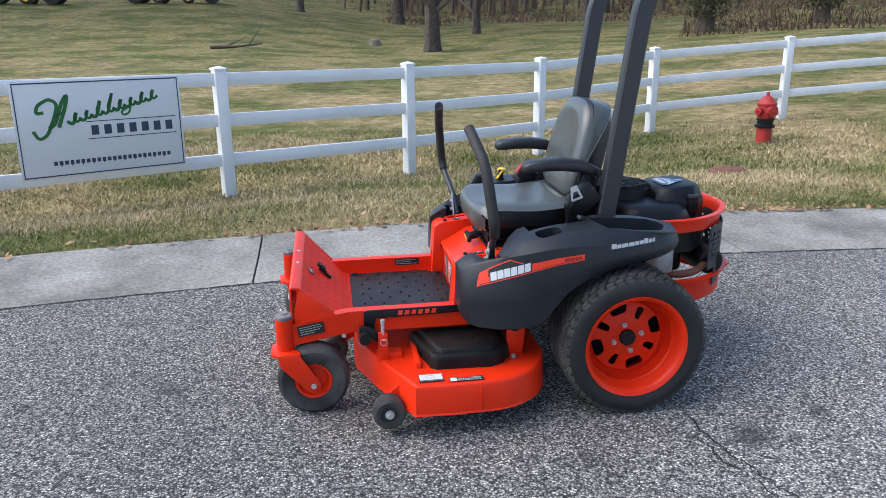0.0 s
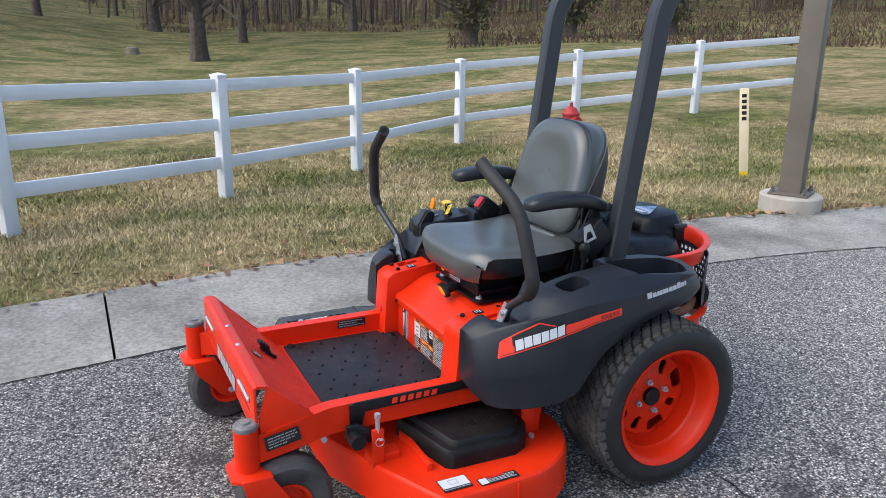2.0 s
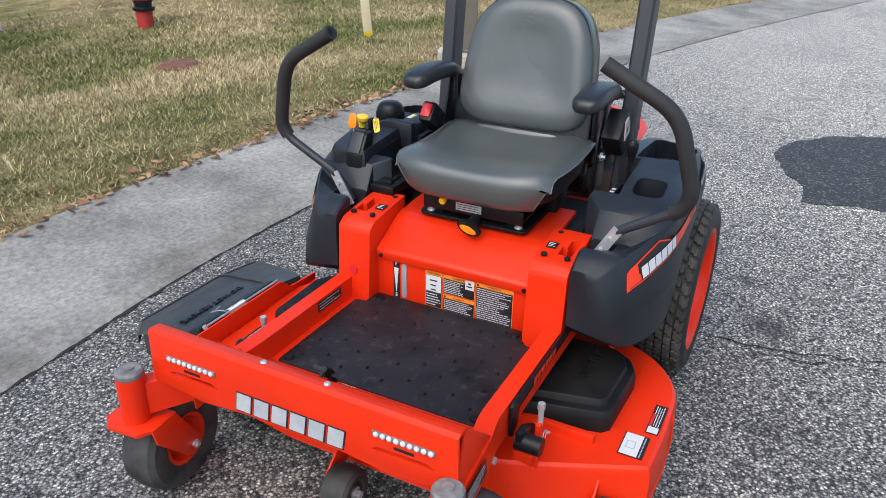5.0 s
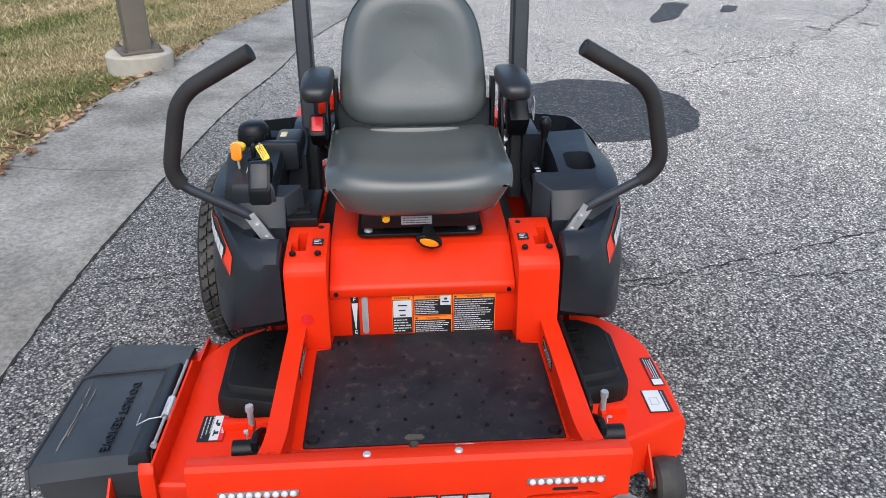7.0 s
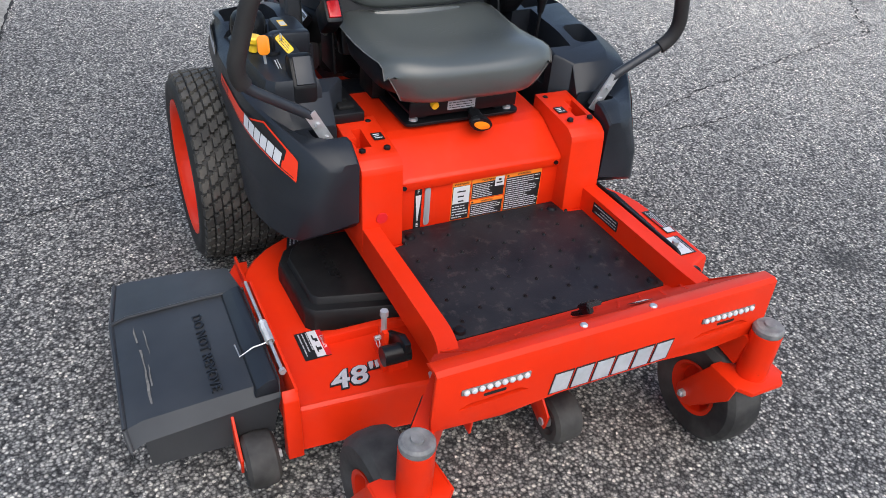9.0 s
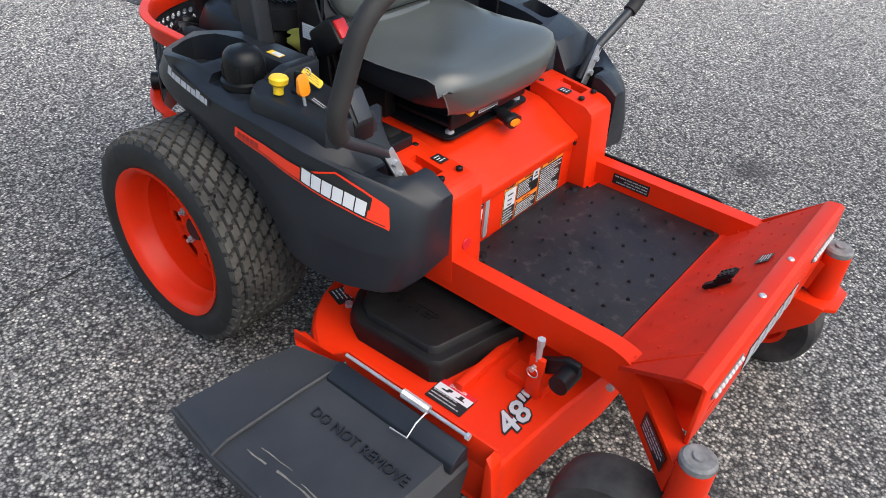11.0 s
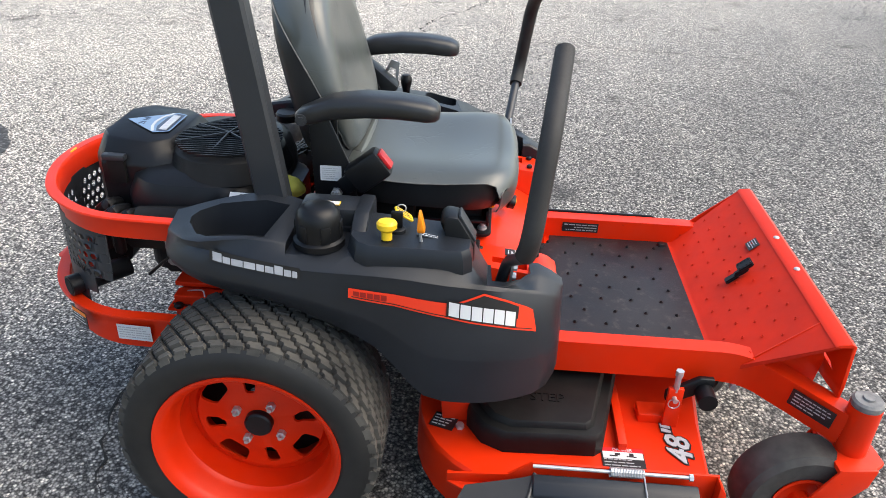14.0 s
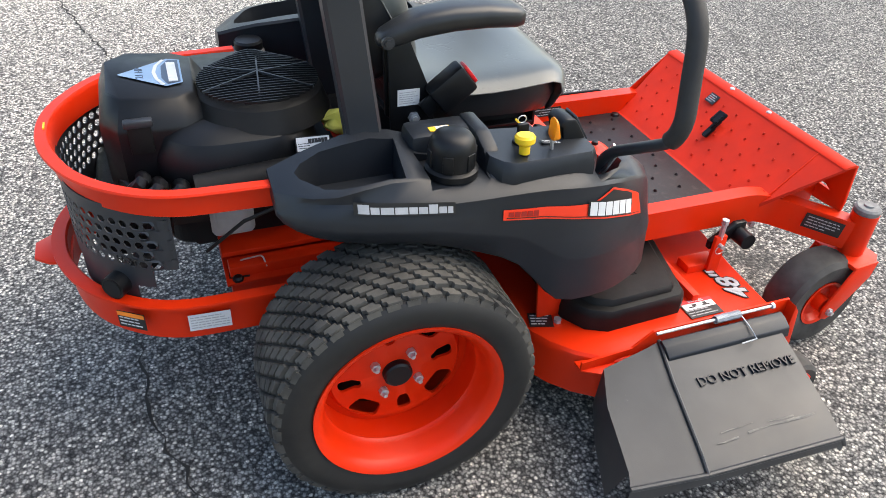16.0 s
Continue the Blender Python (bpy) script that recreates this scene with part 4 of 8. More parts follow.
def far_tractor(x, y, turn):
    ob = standing("tractor", x, y, lawn_height(x, y, y - grass_edge(x)), "green tractor with yellow wheels parked on the far hill", "tractor", "machines on the hill", turn)
    bm_ = bmesh.new()
    box(bm_, -1.6, 0.3, -0.4, 0.4, 0.8, 1.5, 0.08)
    box(bm_, 0.3, 1.4, -0.5, 0.5, 0.7, 1.3, 0.08)
    part("body", bm_, FAR_GREEN, ob)
    bm_ = bmesh.new()
    box(bm_, 0.35, 1.3, -0.5, 0.5, 1.3, 2.5, 0.1)
    part("cab", bm_, BLACK, ob)
    for wx, wy, r in ((0.8, -0.75, 0.8), (0.8, 0.75, 0.8), (-1.2, -0.65, 0.5), (-1.2, 0.65, 0.5)):
        w_ = part("tyre", lathe(bmesh.new(), [(r * 0.55, -0.2), (r, -0.18), (r, 0.18), (r * 0.55, 0.2)], (wx, wy, r), segs=24), SIDEWALL, ob)
        part("rim", lathe(bmesh.new(), [(0.0, -0.1), (r * 0.55, -0.16), (r * 0.55, 0.16), (0.0, 0.1)], (wx, wy, r), segs=20, closed=False), YELLOW, w_)
    return ob


for x, y, t in ((-27.5, 66, 10), (-23.5, 67, 0), (-16, 70, 170), (-11.5, 71, 5)):
    far_tractor(x, y, t)


def far_shed(x, y, w, d_, h, turn):
    ob = standing("shed", x, y, lawn_height(x, y, y - grass_edge(x)), "long pale shed far beyond the field", "shed", "far sheds", turn)
    part("wall", box(bmesh.new(), -w / 2, w / 2, -d_ / 2, d_ / 2, -1, h), FAR_WHITE, ob)
    bm_ = bmesh.new()
    prism(bm_, [(-d_ / 2 - 0.4, h), (d_ / 2 + 0.4, h), (0, h + d_ * 0.2)], -w / 2 - 0.3, w / 2 + 0.3, "x")
    part("roof", bm_, FAR_GREY, ob)
    for k in range(4):
        part("door", box(bmesh.new(), -w / 2 + (k + 0.3) * w / 4, -w / 2 + (k + 0.75) * w / 4, -d_ / 2 - 0.05, -d_ / 2 + 0.02, 0, h * 0.75), FAR_GREY, ob)


far_shed(84, 96, 26, 10, 3.6, -35)
far_shed(116, 78, 22, 9, 3.4, -48)
far_shed(64, 112, 14, 8, 3.0, -25)

# ---- the mower ----
mower = tagged(new("riding_mower"), "orange and black zero-turn riding mower parked on the asphalt", "mower")
MID = -0.045     # the body's middle; the front beam and the wheels stand a little beside it
BEAM = 0.0


# rear wheels
def rear_wheel(side):
    cy = -0.013 + side * 0.515
    wheel = part("rear_wheel", lathe(bmesh.new(), [(0.05, side * -0.09), (0.16, side * -0.1), (0.16, side * -0.06), (0.05, side * -0.05)], (0, cy, 0.278), segs=24), BLACK, mower, "large rear drive wheel with block tread tyre")
    o = side
    prof = [(0.196, -0.118), (0.225, -0.13), (0.252, -0.128), (0.266, -0.116), (0.27, -0.06), (0.271, 0.0), (0.27, 0.06),
            (0.266, 0.116), (0.252, 0.128), (0.225, 0.13), (0.196, 0.118), (0.188, 0.1), (0.188, -0.1)]
    tyre = part("tyre", lathe(bmesh.new(), [(r, o * w * 0.93) for r, w in prof], (0, cy, 0.278), segs=64), SIDEWALL, wheel, "black pneumatic turf tyre")
    bm = bmesh.new()
    rnd = random.Random(4)
    rows = 9
    for j in range(rows):
        w0 = -0.11 + j * 0.22 / rows
        count = 44
        for k in range(count):
            a = 2 * math.pi * (k + 0.5 * (j % 2)) / count
            da = 2 * math.pi / count * 0.45
            ww = 0.22 / rows
            drop = 0.006 if j in (0, rows - 1) else 0.0
            top = 0.281 - drop + rnd.uniform(-0.0006, 0.0006)
            ring = []
            for rr, sh in ((0.262, 0.98), (top - 0.002, 0.95), (top, 0.88)):
                for u, w in ((-1.08, 0.04), (0.5, 0.04), (0.62, 0.42), (1.08, 0.5), (1.08, 0.92), (-0.5, 0.92), (-0.62, 0.56), (-1.08, 0.48)):
                    aa, wy = a + da * sh * u, w0 + ww * (0.5 + (w - 0.5) * sh)
                    ring.append(bm.verts.new((rr * math.cos(aa), cy + o * wy, 0.278 + rr * math.sin(aa))))
            bm.faces.new(ring[16:])
            for q0 in (0, 8):
                for i in range(8):
                    bm.faces.new((ring[q0 + i], ring[q0 + (i + 1) % 8], ring[q0 + 8 + (i + 1) % 8], ring[q0 + 8 + i]))
            if j in (0, rows - 1):
                sg = -1 if j == 0 else 1
                lug = []
                for rr, wy in ((0.268, 0.104), (0.26, 0.109), (0.26, 0.1125), (0.271, 0.109)):
                    for aa in (a - da * 0.75, a + da * 0.75):
                        lug.append(bm.verts.new((rr * math.cos(aa), cy + o * sg * wy, 0.278 + rr * math.sin(aa))))
                for q in ((0, 1, 3, 2), (2, 3, 5, 4), (4, 5, 7, 6), (6, 7, 1, 0), (0, 2, 4, 6), (1, 7, 5, 3)):
                    bm.faces.new([lug[i] for i in q])
    tagged(part("tread", bm, RUBBER, tyre, "dusty block tread"), kind="stuff")
    rim = [(0.2, 0.116), (0.2, 0.107), (0.19, 0.103), (0.182, 0.094), (0.18, 0.06), (0.172, 0.05), (0.17, -0.11), (0.166, -0.11),
           (0.166, 0.046), (0.174, 0.057), (0.176, 0.095), (0.186, 0.108), (0.193, 0.114)]
    part("rim", lathe(bmesh.new(), [(r, o * w) for r, w in rim], (0, cy, 0.278), segs=64), ORANGE, wheel, "deep dished orange steel rim")
    disc = [(0.03, 0.012), (0.085, 0.012), (0.095, 0.006), (0.14, 0.004), (0.15, -0.008), (0.169, -0.012), (0.169, -0.018), (0.148, -0.014), (0.138, -0.003), (0.093, 0.0), (0.085, 0.005), (0.03, 0.005)]
    plate = part("wheel_disc", lathe(bmesh.new(), [(r, o * w) for r, w in disc], (0, cy, 0.278), segs=64), ORANGE, wheel)
    bm = bmesh.new()
    phase = radians(35 if side > 0 else 19)
    for k in range(8):
        mid = math.pi / 4 * k + phase
        half, r0, r1, rad = (0.0135, 0.078, 0.127, 0.009) if k % 2 else (0.034, 0.098, 0.141, 0.013)
        rm = (r0 + r1) / 2
        pts = [(v * math.cos(mid + u / rm), 0.278 + v * math.sin(mid + u / rm)) for u, v in rrect(-half, half, r0, r1, rad, 3)]
        prism(bm, pts, cy - 0.05, cy + 0.05, "y")
    cut(plate, bm)
    part("hub", lathe(bmesh.new(), [(0.0, o * 0.03), (0.027, o * 0.03), (0.031, o * 0.026), (0.032, 0.0), (0.0, 0.0)], (0, cy, 0.278), segs=28, closed=False), BLACK, wheel, "black hub centre")
    for k in range(4):
        a = math.pi / 2 * k + phase - 0.05
        x, z = 0.056 * math.cos(a), 0.278 + 0.056 * math.sin(a)
        bm = bmesh.new()
        rod(bm, (x, cy + o * 0.01, z), (x, cy + o * 0.024, z), 0.0105, 6)
        rod(bm, (x, cy + o * 0.024, z), (x, cy + o * 0.033, z), 0.0062, 10, 0.005)
        part("lug_nut", bm, STEEL, wheel, "zinc lug nut")
    return wheel


rear_wheel(-1)
rear_wheel(1)


# front casters
def caster(x, y, turn):
    m = Matrix.Translation((x, y, 0)) @ Matrix.Rotation(radians(turn), 4, "Z")
    bm = bmesh.new()
    lathe(bm, [(0.0, 0.262), (0.033, 0.262), (0.034, 0.27), (0.034, 0.385), (0.0, 0.385)], (0, 0, 0), "z", 28, False)
    bm.transform(m)
    unit = part("caster", bm, ORANGE, mower, "front caster with orange fork and black tyre")
    bm = bmesh.new()
    lathe(bm, [(0.0, 0.384), (0.032, 0.384), (0.034, 0.39), (0.033, 0.398), (0.028, 0.403), (0.013, 0.403), (0.012, 0.408), (0.0, 0.408)], (0, 0, 0), "z", 28, False)
    bm.transform(m)
    part("bearing_cap", bm, CASTING, unit, "weathered grey bearing cap")
    bm = bmesh.new()
    prism(bm, [(-0.055, -0.045), (-0.02, -0.07), (0.055, -0.07), (0.055, 0.07), (-0.02, 0.07), (-0.055, 0.045)], 0.25, 0.263, "z", 0.003)
    for s in (-1, 1):
        prism(bm, [(-0.03, 0.263), (0.05, 0.263), (0.124, 0.14), (0.12, 0.112), (0.097, 0.102), (0.072, 0.112), (-0.02, 0.215)], s * 0.064, s * 0.071, "y", 0.002)
    bm.transform(m)
    part("fork", bm, ORANGE, unit)
    c = (0.098, 0, 0.139)
    bm = bmesh.new()
    lathe(bm, [(0.064, -0.04), (0.09, -0.05), (0.12, -0.05), (0.134, -0.038), (0.139, -0.015), (0.139, 0.015), (0.134, 0.038), (0.12, 0.05), (0.09, 0.05), (0.064, 0.04)], c, segs=40)
    bm.transform(m)
    tyre = part("tyre", bm, GREY_RUBBER, unit, "smooth scuffed black tyre")
    bm = bmesh.new()
    lathe(bm, [(0.0, -0.056), (0.022, -0.056), (0.024, -0.03), (0.05, -0.025), (0.06, -0.044), (0.07, -0.046), (0.066, -0.036), (0.062, 0.0), (0.066, 0.036), (0.07, 0.046), (0.06, 0.044), (0.05, 0.025), (0.024, 0.03), (0.022, 0.056), (0.0, 0.056)], c, segs=32, closed=False)
    bm.transform(m)
    part("rim", bm, ORANGE, tyre, "orange caster rim")
    for s in (-1, 1):
        bm = bmesh.new()
        rod(bm, (0.098, s * 0.07, 0.132), (0.098, s * 0.079, 0.132), 0.011, 6)
        rod(bm, (0.098, s * 0.079, 0.132), (0.098, s * 0.085, 0.132), 0.006, 10)
        bm.transform(m)
        part("axle_nut", bm, STEEL, unit, "zinc axle nut")


caster(-1.298, -0.392, 0)
caster(-1.306, 0.444, 5)

# front beam with the arms to the casters
bm = bmesh.new()
prism(bm, [(-0.4, 0.395), (-0.398, 0.5), (0.398, 0.5), (0.402, 0.395), (0.4, 0.365), (0.25, 0.352), (0.12, 0.366), (-0.12, 0.366), (-0.25, 0.352), (-0.4, 0.365)], -1.272, -1.264, "x", 0.002)
prism(bm, [(-1.272, 0.5), (-1.262, 0.506), (-1.235, 0.503), (-1.228, 0.497), (-1.236, 0.496), (-1.264, 0.498)], -0.398, 0.398, "y")
beam = part("front_beam", bm, ORANGE, mower, "folded orange front beam")
bm = bmesh.new()
for y, w, slope in ((0.275, 0.15, -0.02), (-0.275, 0.15, 0.02)):
    prism(bm, [(y - w / 2, 0.405), (y + w / 2, 0.402), (y + w / 2 - 0.02, 0.412), (y - w / 2 + 0.02, 0.415)], -1.28, -1.25, "x")
cut(beam, bm)
for y0, y1 in ((0.205, 0.345), (-0.35, -0.21)):
    bm = bmesh.new()
    box(bm, -1.2755, -1.272, y0 - 0.002, y1 + 0.002, 0.4405, 0.4535, 0.0015)
    # not cut: a flat strip whose black colour stands for the slot's shade
    slot = bmesh.new()
    prism(slot, rrect((y0 + y1) / 2 - 0.024, (y0 + y1) / 2 + 0.024, 0.421, 0.428, 0.0035, 3), -1.2726, -1.2715, "x")
    part("beam_slot", slot, BLACK_INK, beam, "narrow slot drawn as a flat dark strip")
    lamp = part("light_bar", bm, CASTING, beam, "slim strip of clear marker lights")
    for k in range(9):
        y = y0 + (k + 0.5) * (y1 - y0) / 9
        part("lens", lathe(bmesh.new(), [(0.0, -0.006), (0.004, -0.0052), (0.006, -0.0035), (0.0064, 0.0)], (-1.2748, y, 0.447), "x", 10, False), LENS, lamp)
bm = bmesh.new()
m = facing((-1.2725, 0.15, 0.374), (0, -1, 0), (-1, 0, 0))
glyph_bars(bm, m, 0.0, 0.2925, 0.046, 6, 0.15, tight=0.8)
part("maker_lettering", bm, SILVER_INK, beam, "silver slanted block letters")
bm = bmesh.new()
glyph_bars(bm, m @ Matrix.Translation((-0.003, -0.003, -0.0004)), 0.0, 0.2925, 0.052, 6, 0.15, z1=0.0012, tight=0.93)
part("lettering_edge", bm, BLACK_INK, beam)
for y in (-0.085, 0.08):
    part("bolt", lathe(bmesh.new(), [(0.0, 0.004), (0.005, 0.004), (0.0075, 0.002), (0.008, 0.0)], (-1.248, y, 0.5045), "z", 14, False), STEEL, beam, "domed zinc bolt head")


def rail(side):
    """A side rail that runs from the body to its caster."""
    y_in = MID + side * 0.322
    tip = (-1.298, -0.392) if side < 0 else (-1.306, 0.444)
    path = [(-0.45, y_in, 0.352), (-1.06, y_in, 0.352), (-1.12, y_in + side * 0.012, 0.345), (tip[0] + 0.02, tip[1] - side * 0.01, 0.318)]
    bm = bmesh.new()
    sweep(bm, rounded(path, 0.05), [(-0.022, -0.042), (0.022, -0.042), (0.022, 0.042), (-0.022, 0.042)])
    bmesh.ops.bevel(bm, geom=[e for e in bm.edges if e.is_manifold and e.calc_face_angle(0) > 1.2], offset=0.005, segments=2, affect="EDGES")
    r = part("frame_rail", bm, ORANGE, mower, "orange box-section frame rail")
    bm = bmesh.new()
    prism(bm, [(-1.262, 0.4), (-1.235, 0.5), (-1.232, 0.5), (-1.1, 0.385), (-1.1, 0.31), (-1.25, 0.3)], y_in + side * 0.024, y_in + side * 0.029, "y", 0.001)
    part("gusset", bm, ORANGE, r)
    m = facing((-1.2155, 0.4065, 0.336), (-0.75, 0.66, -0.13), (0.66, 0.75, 0)) if side > 0 else facing((-1.2, -0.4075, 0.34), (0.97, 0.02, 0.16), (0.02, -0.97, 0))
    bm = bmesh.new()
    card(bm, m, -0.05, 0.05, -0.022, 0.022, 0.0, 0.0012)
    plate = part("dealer_plate", bm, BLACK_INK, r, "small black dealer plate with unreadable print")
    bm = bmesh.new()
    text_bars(bm, m, -0.042, 0.044, -0.018, 0.018, 4, 0.0012, 0.0018)
    part("plate_print", bm, GREY_INK, plate)
    m = facing((-0.765, y_in - side * 0.0225, 0.37), (-side, 0, 0) if side < 0 else (1, 0, 0), (0, -side, 0))
    bm = bmesh.new()
    card(bm, m, -0.055, 0.055, -0.012, 0.018, 0.0, 0.0012)
    tag = part("rail_sticker", bm, BLACK_INK, r, "black sticker with small print")
    bm = bmesh.new()
    text_bars(bm, m, -0.05, 0.05, -0.01, 0.016, 3, 0.0012, 0.0018)
    part("print", bm, GREY_INK, tag)
    bm = bmesh.new()
    rod(bm, (-1.078, y_in + side * 0.02, 0.3), (-1.078, y_in + side * 0.032, 0.3), 0.009, 6)
    part("rail_bolt", bm, STEEL, r, "zinc bolt")
    return r


rail_left, rail_right = rail(-1), rail(1)
# the lift bar on the left rail
bm = bmesh.new()
y = MID - 0.322 - 0.026
prism(bm, [(-1.0, 0.392), (-0.985, 0.398), (-0.6, 0.398), (-0.6, 0.37), (-0.955, 0.366), (-0.962, 0.32), (-0.985, 0.3), (-1.0, 0.312)], y - 0.008, y, "y", 0.002)
lift = part("lift_bar", bm, BLACK, mower, "black deck lift bar with red lettering")
bm = bmesh.new()
m = facing((-0.87, y - 0.0085, 0.373), (1, 0, 0), (0, -1, 0))
glyph_bars(bm, m, 0.0, 0.155, 0.018, 6, 0.2, z1=0.0008, tight=0.66)
part("lift_lettering", bm, DECAL, lift, "red slanted letters")

# floor pan, mat, ramp, pedal
bm = bmesh.new()
box(bm, -1.07, -0.59, MID - 0.301, MID + 0.301, 0.31, 0.33, 0.003)
pan = part("floor_pan", bm, ORANGE, mower)
bm = bmesh.new()
prism(bm, [(-1.034, MID - 0.288), (-1.034, MID + 0.27), (-1.028, MID + 0.276), (-0.672, MID + 0.276), (-0.668, MID + 0.238), (-0.606, MID + 0.236), (-0.606, MID - 0.236), (-0.668, MID - 0.238), (-0.672, MID - 0.294), (-1.028, MID - 0.294)], 0.33, 0.337, "z", 0.0015)
mat = part("floor_mat", bm, DIRTY_MAT, mower, "dusty dark foot mat with raised studs")
bm = bmesh.new()
for j in range(5):
    for k in range(9):
        x = -0.985 + j * 0.08 + (0.03 if k % 2 else 0)
        yy = MID - 0.245 + k * 0.06
        lathe(bm, [(0.0, 0.006), (0.0025, 0.006), (0.0035, 0.004), (0.0055, 0.0)], (x, yy, 0.337), "z", 8, False)
tagged(part("mat_studs", bm, BLACK, mat, "small dark rubber studs"), kind="stuff")
for x in (-1.012, -0.64):
    for yy in ((MID - 0.272, MID + 0.255) if x < -0.9 else (MID - 0.215, MID + 0.212)):
        part("mat_button", lathe(bmesh.new(), [(0.0, 0.008), (0.006, 0.009), (0.012, 0.007), (0.015, 0.0)], (x, yy, 0.337), "z", 14, False), BLACK, mat, "round push fastener")
bm = bmesh.new()
prism(bm, [(-1.035, 0.334), (-1.05, 0.336), (-1.228, 0.495), (-1.236, 0.5), (-1.238, 0.494), (-1.055, 0.328)], MID - 0.335, MID + 0.375, "y")
for v in bm.verts:
    rise = min(max((-1.035 - v.co.x) / 0.2, 0.0), 1.0)
    v.co.y = (-0.355 - 0.041 * rise) if v.co.y < 0 else 0.275 + 0.123 * rise
ramp_plate = part("foot_ramp", bm, RED_PAINT, mower, "sloping dusty red foot ramp with dimples")
bm = bmesh.new()
sl = facing((-1.139, MID, 0.4195), (0, 1, 0), (0.159, 0, 0.178))
for j in range(5):
    for k in range(11):
        p = sl @ Vector((-0.3 + k * 0.06 + (0.03 if j % 2 else 0), -0.09 + j * 0.042, 0.001))
        q = facing(p, (0, 1, 0), (0.159, 0, 0.178))
        tmp = bmesh.new()
        lathe(tmp, [(0.0, 0.0), (0.0018, 0.0), (0.0026, 0.0018), (0.005, 0.0)], (0, 0, 0), "z", 8, False)
        tmp.transform(q)
        me_t = bpy.data.meshes.new("t")
        tmp.to_mesh(me_t)
        tmp.free()
        bm.from_mesh(me_t)
        bpy.data.meshes.remove(me_t)
tagged(part("dimple_pattern", bm, RED_PAINT, ramp_plate, "punched raised dimples"), kind="stuff")
bm = bmesh.new()
card(bm, sl, 0.019, 0.057, 0.016, 0.058, 0.014, 0.024)
card(bm, sl, 0.028, 0.05, -0.028, 0.012, 0.0, 0.01)
card(bm, sl, 0.032, 0.046, 0.0, 0.04, 0.0, 0.015)
bmesh.ops.bevel(bm, geom=bm.edges[:], offset=0.003, segments=2, affect="EDGES")
pedal = part("lift_pedal", bm, BLACK, mower, "black studded foot pedal")
bm = bmesh.new()
for j in range(4):
    for k in range(2):
        tmp = sl @ Vector((0.028 + k * 0.02, 0.022 + j * 0.01, 0.024))
        rod(bm, tmp, tmp + sl.to_3x3() @ Vector((0, 0, 0.0025)), 0.0025, 8)
part("pedal_studs", bm, BLACK, pedal)
bm = bmesh.new()
card(bm, sl, -0.075, -0.035, 0.062, 0.094, 0.001, 0.002)
st = part("pedal_sticker", bm, BLACK_INK, ramp_plate, "small dark pictogram sticker")
bm = bmesh.new()
text_bars(bm, sl, -0.072, -0.038, 0.065, 0.091, 4, 0.002, 0.0026)
part("sticker_print", bm, WHITE_INK, st)

# front panel, lid and columns
bm = bmesh.new()
box(bm, -0.6, -0.57, MID - 0.245, MID + 0.245, 0.33, 0.472, 0.002)
panel = part("front_panel", bm, ORANGE, mower)
bm = bmesh.new()
prism(bm, [(-0.61, 0.453), (-0.613, 0.478), (-0.606, 0.487), (-0.5, 0.545), (-0.47, 0.552), (-0.25, 0.567), (-0.25, 0.55), (-0.47, 0.54), (-0.6, 0.475), (-0.6, 0.453)], MID - 0.238, MID + 0.238, "y", 0.003)
lid = part("lid", bm, ORANGE, mower, "orange engine deck lid under the seat")
for s in (-1, 1):
    bm = bmesh.new()
    rod(bm, (-0.606, MID + s * 0.222, 0.466), (-0.616, MID + s * 0.222, 0.466), 0.006, 10)
    part("lid_bolt", bm, BLACK, lid)


def column(side):
    a, b = MID + side * 0.24, MID + side * 0.345
    bm = bmesh.new()
    prism(bm, [(-0.655, 0.33), (-0.653, 0.36), (-0.642, 0.535), (-0.638, 0.55), (-0.618, 0.564), (-0.606, 0.568), (-0.44, 0.588), (-0.44, 0.33)], min(a, b), max(a, b), "y", 0.002)
    col = part("control_column", bm, ORANGE, mower, "orange control lever column")
    bm = bmesh.new()
    y0 = MID + side * 0.312
    prism(bm, [(-0.57, y0 - 0.018), (-0.57, y0 + 0.02), (-0.53, y0 + 0.02), (-0.53, y0 + 0.006), (-0.49, y0 + 0.006), (-0.49, y0 - 0.018)], 0.5, 0.66, "z")
    cut(col, bm)
    for x, off in ((-0.59, 0.262), (-0.59, 0.325), (-0.46, 0.262)):
        part("column_bolt", lathe(bmesh.new(), [(0.0, 0.006), (0.005, 0.006), (0.008, 0.004), (0.0085, -0.002)], (x, MID + side * off, 0.5745 if x < -0.55 else 0.582), "z", 10, False), BLACK, col, "black bolt")
    m = facing((-0.535, MID + side * 0.265, 0.5785), (0, -1, 0), (-0.07, 0, 1))
    bm = bmesh.new()
    card(bm, m, -0.014, 0.014, -0.016, 0.016)
    st = part("column_sticker", bm, BLACK_INK, col, "small black lever position sticker")
    bm = bmesh.new()
    text_bars(bm, m, -0.01, 0.01, -0.012, 0.012, 3)
    part("sticker_print", bm, WHITE_INK, st)
    if side > 0:
        part("reflector", lathe(bmesh.new(), [(0.0, -0.003), (0.014, -0.003), (0.015, 0.0)], (-0.6505, MID + 0.295, 0.418), "x", 20, False), RED, col, "round red reflector sticker")
    return col


column_left, column_right = column(-1), column(1)


def sticker(x0, x1, z0, z1, back, parent, label):
    m = facing((-0.601, 0, 0), (0, -1, 0), (-1, 0, 0))
    bm = bmesh.new()
    card(bm, m, x0, x1, z0, z1)
    return m, part("warning_sticker", bm, back, parent, label)


